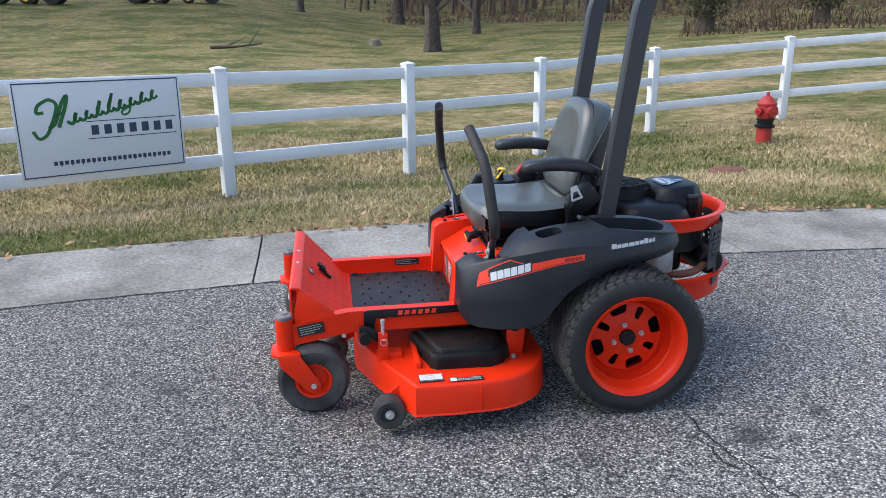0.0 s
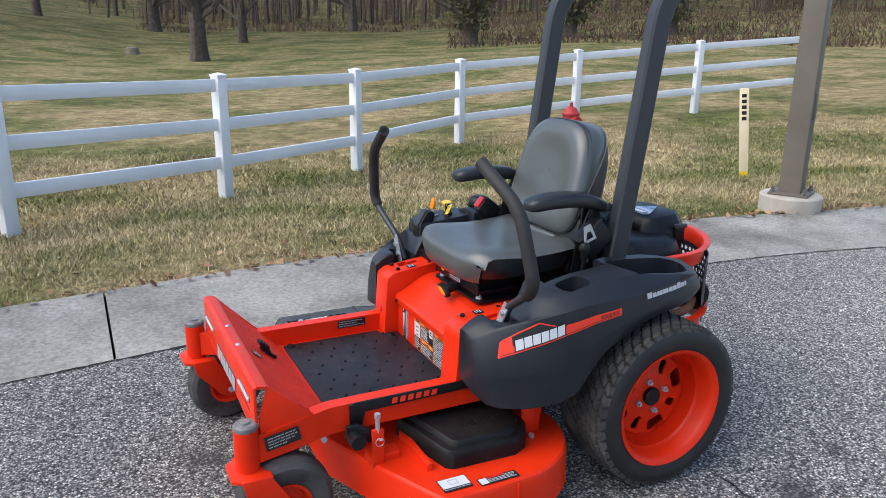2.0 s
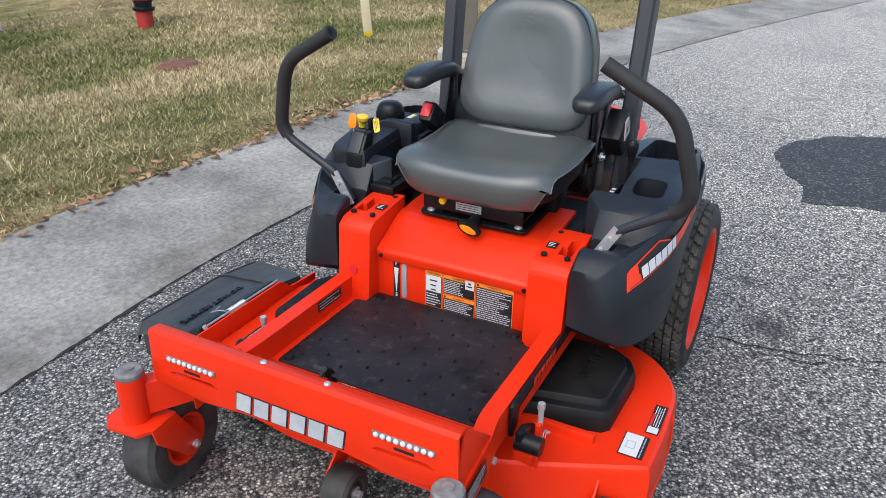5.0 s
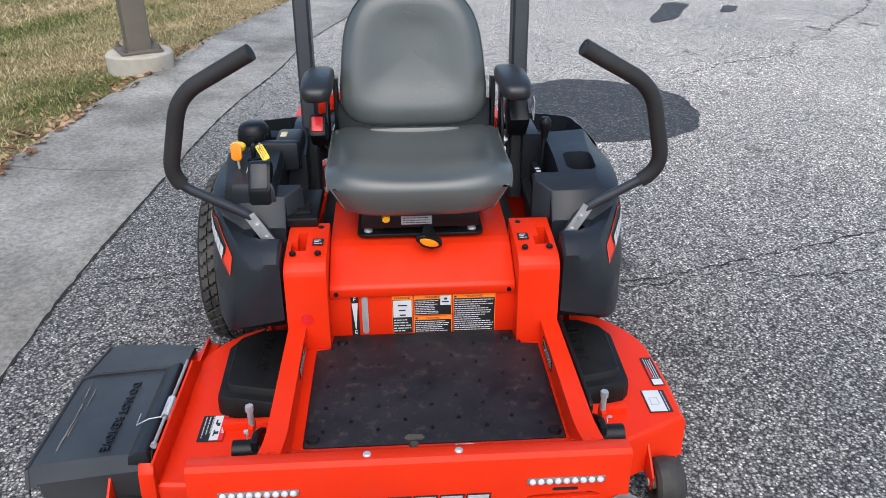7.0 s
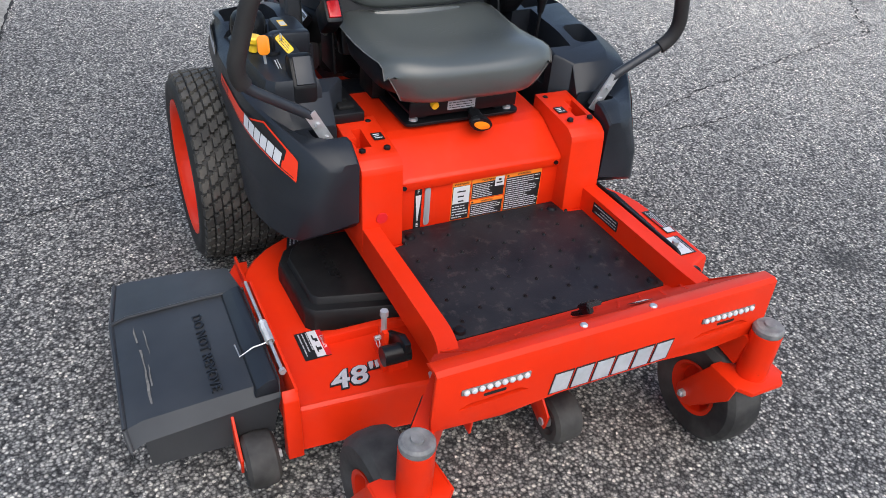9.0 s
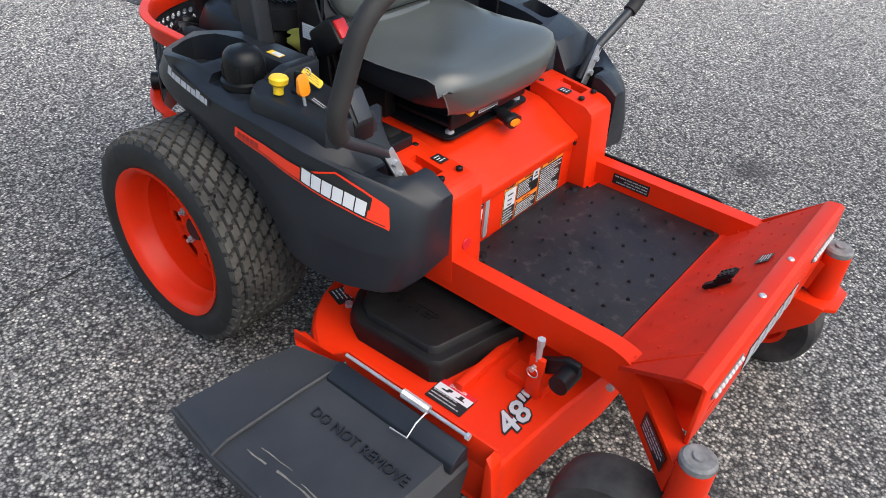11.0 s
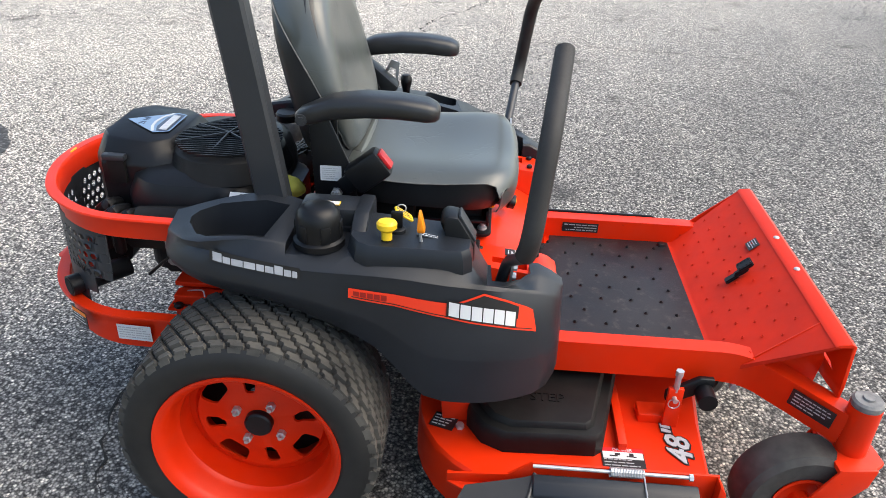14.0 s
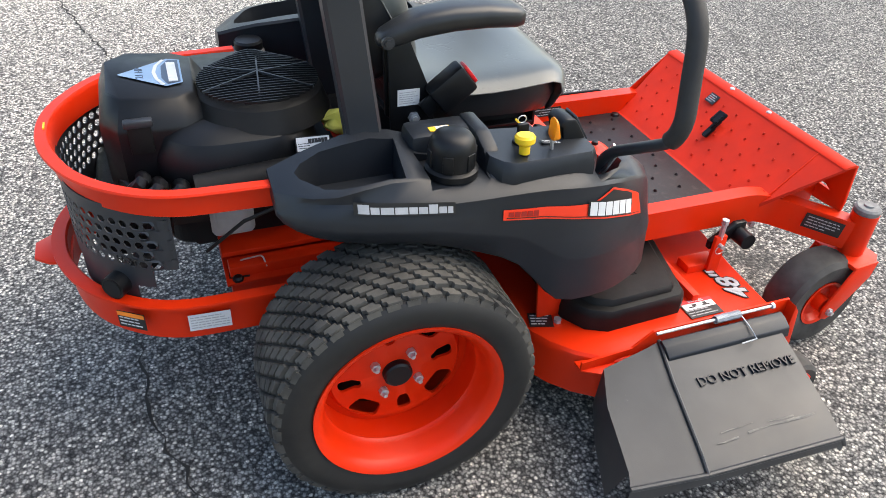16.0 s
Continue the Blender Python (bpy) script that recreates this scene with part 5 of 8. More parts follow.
# y of the panel runs against x of the stickers
def warning(x0, x1, z0, z1, picture):
    m, st = sticker(x0, x1, z0, z1, ORANGE_INK, panel, "orange and black warning sticker")
    h = z1 - z0
    head = min(0.012, h * 0.2)
    bm = bmesh.new()
    card(bm, m, x0 + 0.0015, x1 - 0.0015, z0 + 0.0015, z1 - head, 0.001, 0.0016)
    part("black_field", bm, BLACK_INK, st)
    bm = bmesh.new()
    if picture == "top":
        card(bm, m, x0 + 0.003, x1 - 0.003, z0 + h * 0.44, z1 - head - 0.001, 0.0016, 0.0022)
        text_bars(bm, m, x0 + 0.004, x1 - 0.004, z0 + 0.004, z0 + h * 0.4, 5, 0.0016, 0.0022)
    else:
        text_bars(bm, m, x0 + 0.004, x1 - (0.034 if picture == "corner" else 0.004), z0 + 0.004, z1 - head - 0.002, max(4, int(h / 0.0075)), 0.0016, 0.0022)
        if picture == "corner":
            card(bm, m, x1 - 0.03, x1 - 0.003, z1 - 0.03, z1 - 0.002, 0.0016, 0.0022)
    part("print", bm, WHITE_INK, st)
    bm = bmesh.new()
    if picture == "top":
        u = (x0 + x1) / 2
        for a, b in (((u - 0.012, z1 - 0.03), (u + 0.012, z1 - 0.022)), ((u - 0.01, z1 - 0.045), (u + 0.008, z1 - 0.03)), ((u - 0.008, z0 + h * 0.48), (u + 0.008, z0 + h * 0.56))):
            card(bm, m, a[0], b[0], a[1], a[1] + 0.004, 0.0022, 0.0026)
    elif picture == "corner":
        card(bm, m, x1 - 0.026, x1 - 0.008, z1 - 0.022, z1 - 0.018, 0.0022, 0.0026)
        card(bm, m, x1 - 0.02, x1 - 0.012, z1 - 0.014, z1 - 0.008, 0.0022, 0.0026)
    else:
        card(bm, m, x0 + 0.003, x0 + 0.009, z1 - head + 0.003, z1 - head + 0.008, 0.0016, 0.002)
    part("pictogram", bm, BLACK_INK, st)
    letters("heading", "WARNING", head * 0.72, BLACK_INK, st, m @ Matrix.Translation(((x0 + x1) / 2, z1 - head / 2 - 0.0005, 0.0012)), depth=0.0004)


warning(-0.036, 0.018, 0.335, 0.449, "top")
warning(0.021, 0.12, 0.388, 0.449, "corner")
warning(0.021, 0.12, 0.333, 0.385, "plain")
warning(0.123, 0.234, 0.333, 0.449, "plain")
m, gauge = sticker(-0.142, -0.122, 0.333, 0.452, BLACK_INK, panel, "fuel gauge sticker marked F and E")
letters("mark", "F", 0.016, WHITE_INK, gauge, m @ Matrix.Translation((-0.132, 0.443, 0.0012)))
letters("mark", "E", 0.016, WHITE_INK, gauge, m @ Matrix.Translation((-0.132, 0.343, 0.0012)))
bm = bmesh.new()
v = [bm.verts.new(m @ Vector(p)) for p in ((-0.14, 0.432, 0.0016), (-0.124, 0.432, 0.0016), (-0.131, 0.354, 0.0016), (-0.133, 0.354, 0.0016))]
bm.faces.new(v)
part("wedge", bm, WHITE_INK, gauge)
bm = bmesh.new()
prism(bm, rrect(0.098, 0.114, 0.338, 0.45, 0.0075, 5), -0.603, -0.598, "x", 0.0006)
part("fuel_window", bm, material("cloudy_window", (0.3, 0.31, 0.32), 0.3), panel, "cloudy fuel level slot")

# deck
def deck_outline():
    left = [(-1.03, -0.25), (-0.96, -0.43), (-0.838, -0.692), (-0.7, -0.697), (-0.6, -0.693)]
    arc_l = [(-0.575 + 0.268 * math.sin(a), -0.425 - 0.268 * math.cos(a)) for a in [radians(d) for d in range(10, 101, 10)]]
    rear = [(-0.31, -0.25), (-0.35, -0.12), (-0.345, 0.05), (-0.34, 0.2)]
    arc_r = [(-0.62 + 0.285 * math.cos(a), 0.318 + 0.285 * math.sin(a)) for a in [radians(d) for d in range(0, 86, 12)]]
    front = [(-0.64, 0.59), (-0.68, 0.573), (-0.995, 0.573), (-1.01, 0.35), (-1.03, 0.2)]
    return left + arc_l + rear + arc_r + front


outline = deck_outline()
cx = sum(p[0] for p in outline) / len(outline)
cyy = sum(p[1] for p in outline) / len(outline)
bm = bmesh.new()
def grown(k):
    return [(cx + (x - cx) * k, cyy + (y - cyy) * k) for x, y in outline]
rings = [[(x, y, 0.096) for x, y in grown(1.01)], [(x, y, 0.103) for x, y in grown(1.003)], [(x, y, 0.195) for x, y in grown(1.0)], [(x, y, 0.206) for x, y in grown(0.992)], [(x, y, 0.212) for x, y in grown(0.978)]]
made = [[bm.verts.new(p) for p in ring] for ring in rings]
n = len(outline)
for a, b in zip(made, made[1:]):
    for i in range(n):
        bm.faces.new((a[i], a[(i + 1) % n], b[(i + 1) % n], b[i]))
bm.faces.new(made[-1])
deck = part("mower_deck", bm, ORANGE, mower, "orange pressed steel cutting deck", angle=28)
inner = bmesh.new()
made = [[inner.verts.new((x, y, z)) for x, y in grown(0.985)] for z in (0.098, 0.192)]
for i in range(n):
    inner.faces.new((made[0][i], made[0][(i + 1) % n], made[1][(i + 1) % n], made[1][i]))
inner.faces.new(made[1])
part("deck_lining", inner, DUSTY, deck)


def deck_cover(side):
    """The black pulley cover with its raised panel."""
    def yy(h):
        return MID + side * h
    base_pts = [(-0.82, 0.27), (-0.765, 0.505), (-0.745, 0.522), (-0.54, 0.53), (-0.49, 0.505), (-0.455, 0.45), (-0.455, 0.27)]
    bm = bmesh.new()
    rings = []
    for k, z in ((1.0, 0.198), (1.0, 0.245), (0.98, 0.262), (0.95, 0.268), (0.83, 0.27), (0.8, 0.283), (0.78, 0.286)):
        rings.append([(-0.62 + (x + 0.62) * k, yy(0.41 + (h - 0.41) * k), z) for x, h in base_pts])
    hull_faces(bm, rings)
    cover = part("belt_cover", bm, DUSTY, mower, "dusty black belt cover with raised words")
    bm = bmesh.new()
    box(bm, -0.82, -0.8, min(yy(0.29), yy(0.5)), max(yy(0.29), yy(0.5)), 0.19, 0.235, 0.002)
    part("cover_bracket", bm, ORANGE, cover)
    m = facing((-0.6, yy(0.42), 0.2865), (-side, 0, 0), (0, 0, 1))
    letters("raised_letter", "NO STEP", 0.04, DUSTY, cover, m, depth=0.002)
    bm = bmesh.new()
    rod(bm, (-0.44, yy(0.46), 0.2), (-0.44, yy(0.46), 0.222), 0.01, 6)
    part("cover_bolt", bm, STEEL, cover)
    return cover


deck_cover(-1)
deck_cover(1)


def flat_sticker(name, x, y, z, along, w, h, parent, label, back, ink, rows, picture=0.0, out=(0, 0, 1)):
    m = facing((x, y, z), along, out)
    bm = bmesh.new()
    card(bm, m, -w / 2, w / 2, -h / 2, h / 2)
    st = part(name, bm, back, parent, label)
    bm = bmesh.new()
    if picture:
        card(bm, m, -w / 2 + 0.003, -w / 2 + w * picture, -h / 2 + 0.003, h / 2 - 0.003, 0.001, 0.0016)
    text_bars(bm, m, -w / 2 + w * picture + 0.004, w / 2 - 0.004, -h / 2 + 0.004, h / 2 - 0.004, rows)
    part("print", bm, ink, st)
    return m, st


m, st = flat_sticker("deck_sticker", -0.776, -0.635, 0.2142, (1, 0, 0), 0.088, 0.06, deck, "white pictogram sticker with black lines", BLACK_INK, GREY_INK, 6)
bm = bmesh.new()
card(bm, m, -0.042, 0.042, -0.016, 0.027, 0.0016, 0.002)
part("picture_field", bm, WHITE_INK, st)
bm = bmesh.new()
for a in ((-0.016, 0.012, 0.016, 0.018), (-0.016, 0.012, -0.004, -0.002), (-0.016, -0.014, -0.004, 0.018), (0.01, 0.012, -0.004, 0.018)):
    card(bm, m, *a, 0.002, 0.0024)
part("picture_lines", bm, GREY_INK, st)
m, st = flat_sticker("danger_sticker", -0.65, -0.662, 0.2142, (1, 0, -0.0), 0.125, 0.032, deck, "black and white danger sticker with red heading", BLACK_INK, WHITE_INK, 4, 0.22)
bm = bmesh.new()
card(bm, m, -0.03, 0.02, 0.007, 0.014, 0.0016, 0.002)
part("heading_bar", bm, RED, st)
m, st = flat_sticker("danger_sticker", -0.81, 0.48, 0.2142, (-1, 0, 0), 0.095, 0.062, deck, "white and black danger sticker with red heading", BLACK_INK, GREY_INK, 6, 0.0)
bm = bmesh.new()
card(bm, m, -0.045, 0.045, -0.002, 0.03, 0.0016, 0.002)
part("picture_field", bm, WHITE_INK, st)
bm = bmesh.new()
for a in ((-0.03, -0.012, 0.004, 0.008), (-0.018, -0.006, 0.008, 0.015), (0.008, 0.03, 0.004, 0.007), (0.014, 0.024, 0.007, 0.016)):
    card(bm, m, *a, 0.002, 0.0024)
part("pictogram", bm, BLACK_INK, st)
bm = bmesh.new()
card(bm, m, -0.0475, 0.0475, 0.019, 0.031, 0.002, 0.0024)
part("heading_bar", bm, RED, st)
letters("heading", "DANGER", 0.011, WHITE_INK, st, m @ Matrix.Translation((0, 0.025, 0.0026)), depth=0.0004)
flat_sticker("deck_sticker", -0.402, 0.4, 0.2142, (-0.95, 0.3, 0), 0.058, 0.048, deck, "small black instruction sticker", BLACK_INK, WHITE_INK, 4)
m = facing((-0.945, 0.427, 0.2144), (0, -1, 0), (0, 0, 1))
letters("size_mark", '48"', 0.075, BLACK_INK, deck, m, "", 0.0006, 0.25, 1.15, 0.0045)
letters("size_mark", '48"', 0.075, SILVER_INK, deck, m @ Matrix.Translation((0, 0.001, 0.0012)), "silver size number with dark outline", 0.0006, 0.25, 1.15, 0.0015)
m = facing((-0.44, -0.5, 0.12), (1, -0.4, 0), (0, -1, 0))
# weld seam and roller brackets on the deck
bm = bmesh.new()
box(bm, -0.602, -0.598, -0.698, -0.692, 0.1, 0.2, 0.001)
part("seam", bm, ORANGE, deck)
for k, (x, y) in enumerate(((-0.43, -0.655), (-0.7, -0.7))):
    bm = bmesh.new()
    rod(bm, (x, y + 0.03, 0.115), (x, y, 0.115), 0.008, 8)
    part("deck_bolt", bm, ORANGE, deck)


def lift_bracket(side):
    y = MID + side * 0.4
    bm = bmesh.new()
    box(bm, -0.95, -0.915, y - 0.006, y + 0.006, 0.19, 0.325, 0.002)
    box(bm, -0.955, -0.86, y - side * 0.03 - 0.025, y - side * 0.03 + 0.025, 0.195, 0.235, 0.004)
    br = part("deck_hanger", bm, ORANGE, deck, "orange deck hanger bracket")
    bm = bmesh.new()
    rod(bm, (-0.932, y, 0.315), (-0.932, y, 0.368), 0.007, 8)
    rod(bm, (-0.932, y, 0.36), (-0.932, y, 0.375), 0.0095, 6)
    part("hanger_bolt", bm, STEEL, br, "zinc adjusting bolt")
    bm = bmesh.new()
    prism(bm, [(-1.02, 0.345), (-0.985, 0.345), (-0.93, 0.308), (-0.915, 0.3), (-0.915, 0.275), (-0.945, 0.275), (-1.02, 0.318)], y - side * 0.02 - 0.008, y - side * 0.02 + 0.008, "y", 0.004)
    rod(bm, (-1.0, y - 0.03, 0.31), (-1.0, y + 0.03, 0.31), 0.022, 18)
    part("lift_arm", bm, BLACK, br, "black lift arm")
    bm = bmesh.new()
    ring = [(-0.93 + 0.013 * math.cos(t * 0.4), y + side * 0.012, 0.288 + 0.013 * math.sin(t * 0.4)) for t in range(16)]
    sweep(bm, ring, circle(0.0013, 6), (0, 1, 0), True)
    rod(bm, (-0.93, y - 0.02, 0.3), (-0.93, y + side * 0.02, 0.3), 0.006, 8)
    part("pin_clip", bm, STEEL, br, "steel ring pin")


lift_bracket(-1)
lift_bracket(1)
for side in (-1, 1):
    y = MID + side * 0.43
    bm = bmesh.new()
    prism(bm, [(-0.46, 0.19), (-0.4, 0.19), (-0.385, 0.33), (-0.42, 0.36), (-0.46, 0.35)], y - 0.005, y + 0.005, "y", 0.002)
    hang = part("rear_hanger", bm, ORANGE, deck, "orange rear deck hanger")
    bm = bmesh.new()
    rod(bm, (-0.43, y - 0.02, 0.33), (-0.43, y + 0.02, 0.33), 0.018, 16)
    rod(bm, (-0.5, y - side * 0.02, 0.335), (-0.41, y - side * 0.02, 0.33), 0.009, 10)
    part("hanger_pin", bm, BLACK, hang)


def deck_roller(x, y, turn, wide=0.07, r=0.062, arm=True):
    m = Matrix.Translation((x, y, 0)) @ Matrix.Rotation(radians(turn), 4, "Z")
    bm = bmesh.new()
    w = wide / 2
    lathe(bm, [(0.012, -w + 0.012), (0.03, -w + 0.012), (0.036, -w), (r - 0.012, -w), (r - 0.003, -w + 0.008), (r, 0), (r - 0.003, w - 0.008), (r - 0.012, w), (0.036, w), (0.03, w - 0.012), (0.012, w - 0.012)], (0, 0, r + 0.028), segs=28)
    bm.transform(m)
    ro = part("deck_roller", bm, GREY_RUBBER, deck, "black anti-scalp roller wheel")
    bm = bmesh.new()
    rod(bm, (0, -w - 0.012, r + 0.028), (0, w + 0.012, r + 0.028), 0.01, 8)
    rod(bm, (0, -w + 0.008, r + 0.028), (0, -w + 0.002, r + 0.028), 0.017, 16)
    rod(bm, (0, w - 0.008, r + 0.028), (0, w - 0.002, r + 0.028), 0.017, 16)
    bm.transform(m)
    part("roller_axle", bm, STEEL, ro)
    if arm:
        bm = bmesh.new()
        prism(bm, [(-0.012, 0.075), (0.012, 0.075), (0.12, 0.13), (0.12, 0.2), (0.06, 0.19), (-0.02, 0.12)], w + 0.002, w + 0.008, "y", 0.001)
        bm.transform(m)
        part("roller_bracket", bm, ORANGE, ro)


deck_roller(-0.93, -0.625, 0)
deck_roller(-0.985, 0.655, 0)
deck_roller(-1.12, -0.02, 0, 0.075, 0.062)
deck_roller(-0.42, 0.02, 0, 0.07, 0.06, False)

# discharge chute on the right
bm = bmesh.new()
prism(bm, [(-0.99, 0.2), (-0.99, 0.272), (-0.6, 0.272), (-0.55, 0.232), (-0.42, 0.225), (-0.42, 0.2)], 0.566, 0.572, "y", 0.001)
prism(bm, [(-1.02, 0.1), (-0.985, 0.09), (-0.985, 0.272), (-1.0, 0.25)], 0.566, 0.6, "y", 0.002)
prism(bm, [(-0.42, 0.54), (-0.42, 0.572), (-0.5, 0.62), (-0.62, 0.6), (-0.62, 0.57)], 0.196, 0.202, "z", 0.001)
mount = part("chute_mount", bm, ORANGE, deck, "orange hinge plate for the chute")
chute = bmesh.new()
# ridge row by the hinge, edge row outside: (x, y, z)
top = [(-0.945, 0.592, 0.215), (-0.925, 0.588, 0.25), (-0.605, 0.588, 0.254), (-0.575, 0.592, 0.246), (-0.46, 0.6, 0.222)]
mid_row = [(-0.932, 0.7, 0.193), (-0.91, 0.7, 0.229), (-0.578, 0.695, 0.231), (-0.552, 0.69, 0.225), (-0.42, 0.69, 0.206)]
low = [(-0.912, 0.87, 0.155), (-0.885, 0.868, 0.192), (-0.545, 0.858, 0.195), (-0.52, 0.855, 0.192), (-0.385, 0.842, 0.184)]
lip = [(-0.91, 0.898, 0.137), (-0.882, 0.904, 0.174), (-0.54, 0.894, 0.178), (-0.512, 0.891, 0.176), (-0.375, 0.87, 0.17)]
skirt = [(-0.91, 0.898, 0.11), (-0.882, 0.904, 0.142), (-0.54, 0.894, 0.146), (-0.512, 0.891, 0.144), (-0.375, 0.87, 0.12)]
rows_v = [[chute.verts.new(p) for p in row] for row in (top, mid_row, low, lip, skirt)]
for a, b in zip(rows_v, rows_v[1:]):
    for i in range(4):
        chute.faces.new((a[i], a[i + 1], b[i + 1], b[i]))
end_a = [chute.verts.new(p) for p in ((-0.942, 0.61, 0.12), (-0.93, 0.71, 0.095), (-0.912, 0.865, 0.08))]
chute.faces.new((rows_v[0][0], rows_v[1][0], end_a[1], end_a[0]))
chute.faces.new((rows_v[1][0], rows_v[2][0], end_a[2], end_a[1]))
end_b = [chute.verts.new(p) for p in ((-0.452, 0.6, 0.11), (-0.41, 0.69, 0.09), (-0.365, 0.815, 0.08))]
chute.faces.new((rows_v[0][4], end_b[0], end_b[1], rows_v[1][4]))
chute.faces.new((rows_v[1][4], end_b[1], end_b[2], rows_v[2][4]))
bmesh.ops.solidify(chute, geom=chute.faces[:], thickness=0.007)
flap = part("discharge_chute", chute, SCUFFED, mower, "black plastic discharge chute with raised words", angle=22)
bm = bmesh.new()
for a, b in zip((top[2], mid_row[2], low[2]), (mid_row[2], low[2], lip[2])):
    rod(bm, Vector(a) + Vector((0, 0, 0.003)), Vector(b) + Vector((0, 0, 0.003)), 0.0045, 8)
rod(bm, Vector(lip[0]), Vector(lip[1]), 0.006, 8)
rod(bm, Vector(lip[1]), Vector(lip[2]), 0.006, 8)
rod(bm, Vector(lip[2]), Vector(lip[4]), 0.006, 8)
part("chute_rib", bm, SCUFFED, flap)
bm = bmesh.new()
for u0, u1, y_s, w_s in ((0.1, 0.62, 0.842, 0.003), (0.25, 0.45, 0.834, 0.0018), (0.7, 0.86, 0.846, 0.002), (0.55, 0.8, 0.826, 0.0012)):
    last = None
    for k in range(13):
        u = u0 + (u1 - u0) * k / 12
        x = -0.885 + 0.34 * u
        wob = 0.0012 * math.sin(9 * u + 30 * w_s * k) + 0.0006 * math.sin(41 * u)
        w = w_s * (0.25 + 0.75 * abs(math.sin(7 * u + 3)))
        y_c = y_s + wob
        z_c = 0.2292 - (y_c - 0.6975) * 0.218 + 0.0012 + 0.0025 * u
        pair_ = [bm.verts.new((x, y_c + d * w, z_c - 0.218 * d * w)) for d in (-1, 1)]
        if last:
            bm.faces.new((last[0], last[1], pair_[1], pair_[0]))
        last = pair_
part("scuff_mark", bm, worn("pale_scuff", (0.1, 0.097, 0.09), (0.2, 0.19, 0.17), (0.7, 0.9), 60.0, 300.0, 0.2), flap, "pale scrape on the plastic")
m = facing((-0.763, 0.712, 0.2295), (-1, 0.02, 0), (0, 0.205, 0.98))
letters("raised_letter", "DO NOT REMOVE", 0.032, PLASTIC, flap, m, depth=0.003)
for x0, x1 in ((-0.94, -0.6),):
    bm = bmesh.new()
    prism(bm, [(0.592, 0.225), (0.594, 0.262), (0.6, 0.268), (0.618, 0.264), (0.64, 0.25), (0.645, 0.225)], x0, x1, "x", 0.003)
    part("chute_hinge", bm, PLASTIC, flap)
bm = bmesh.new()
rod(bm, (-0.93, 0.581, 0.272), (-0.6, 0.581, 0.272), 0.004, 10)
rod(bm, (-0.932, 0.581, 0.272), (-0.924, 0.581, 0.272), 0.008, 6)
pin = part("hinge_rod", bm, STEEL, mount, "steel hinge rod with spring")
bm = bmesh.new()
coil = [(-0.83 + 0.0032 * k / 8, 0.581 + 0.009 * math.cos(k * math.pi / 4), 0.272 + 0.009 * math.sin(k * math.pi / 4)) for k in range(8 * 22)]
sweep(bm, coil, circle(0.0018, 6), (1, 0.01, 0))
sweep(bm, [(-0.83, 0.59, 0.273), (-0.83, 0.62, 0.268), (-0.833, 0.65, 0.253), (-0.79, 0.652, 0.252)], circle(0.0018, 6), (0.3, 0, 1))
part("spring", bm, STEEL, pin)


# fenders
FX = [-0.645, -0.638, -0.62, -0.59, -0.56, -0.52, -0.48, -0.44, -0.4, -0.36, -0.33, -0.3, -0.26, -0.22, -0.17, -0.11, -0.05, 0.0, 0.05, 0.1, 0.14, 0.17, 0.19, 0.2]
OUTER = [(-0.645, 0.415), (-0.638, 0.436), (-0.62, 0.455), (-0.58, 0.477), (-0.53, 0.508), (-0.44, 0.548), (-0.36, 0.566), (-0.2, 0.57), (0.0, 0.555), (0.08, 0.54), (0.14, 0.515), (0.18, 0.485), (0.2, 0.455)]
LOWER = [(-0.645, 0.4), (-0.62, 0.373), (-0.56, 0.363), (-0.45, 0.366), (-0.37, 0.376), (-0.33, 0.41), (-0.26, 0.495), (-0.17, 0.545), (-0.05, 0.585), (0.06, 0.597), (0.14, 0.607), (0.19, 0.62), (0.2, 0.63)]
SHOULDER = [(-0.645, 0.55), (-0.62, 0.575), (-0.55, 0.605), (-0.45, 0.64), (-0.3, 0.668), (-0.1, 0.67), (0.1, 0.676), (0.2, 0.66)]


def bulge(x):
    """How far the fender's lower front swells out."""
    return interp(x, [(-0.645, 0.04), (-0.6, 0.054), (-0.5, 0.038), (-0.4, 0.014), (-0.3, 0.0)])


def outer_h(x, z):
    """How far out the fender's side stands from the body's middle."""
    h = smooth_interp(x, OUTER)
    lo, sh = smooth_interp(x, LOWER), smooth_interp(x, SHOULDER)
    belly = lo + 0.42 * (sh - lo)
    if z < belly:
        f = (belly - z) / max(belly - lo, 0.02)
        return h + bulge(x) * (0.6 + 0.4 * f) - 0.012 * f
    f = (z - belly) / max(sh - belly, 0.02)
    return h + 0.6 * bulge(x) * (1 - f) - 0.012 * f


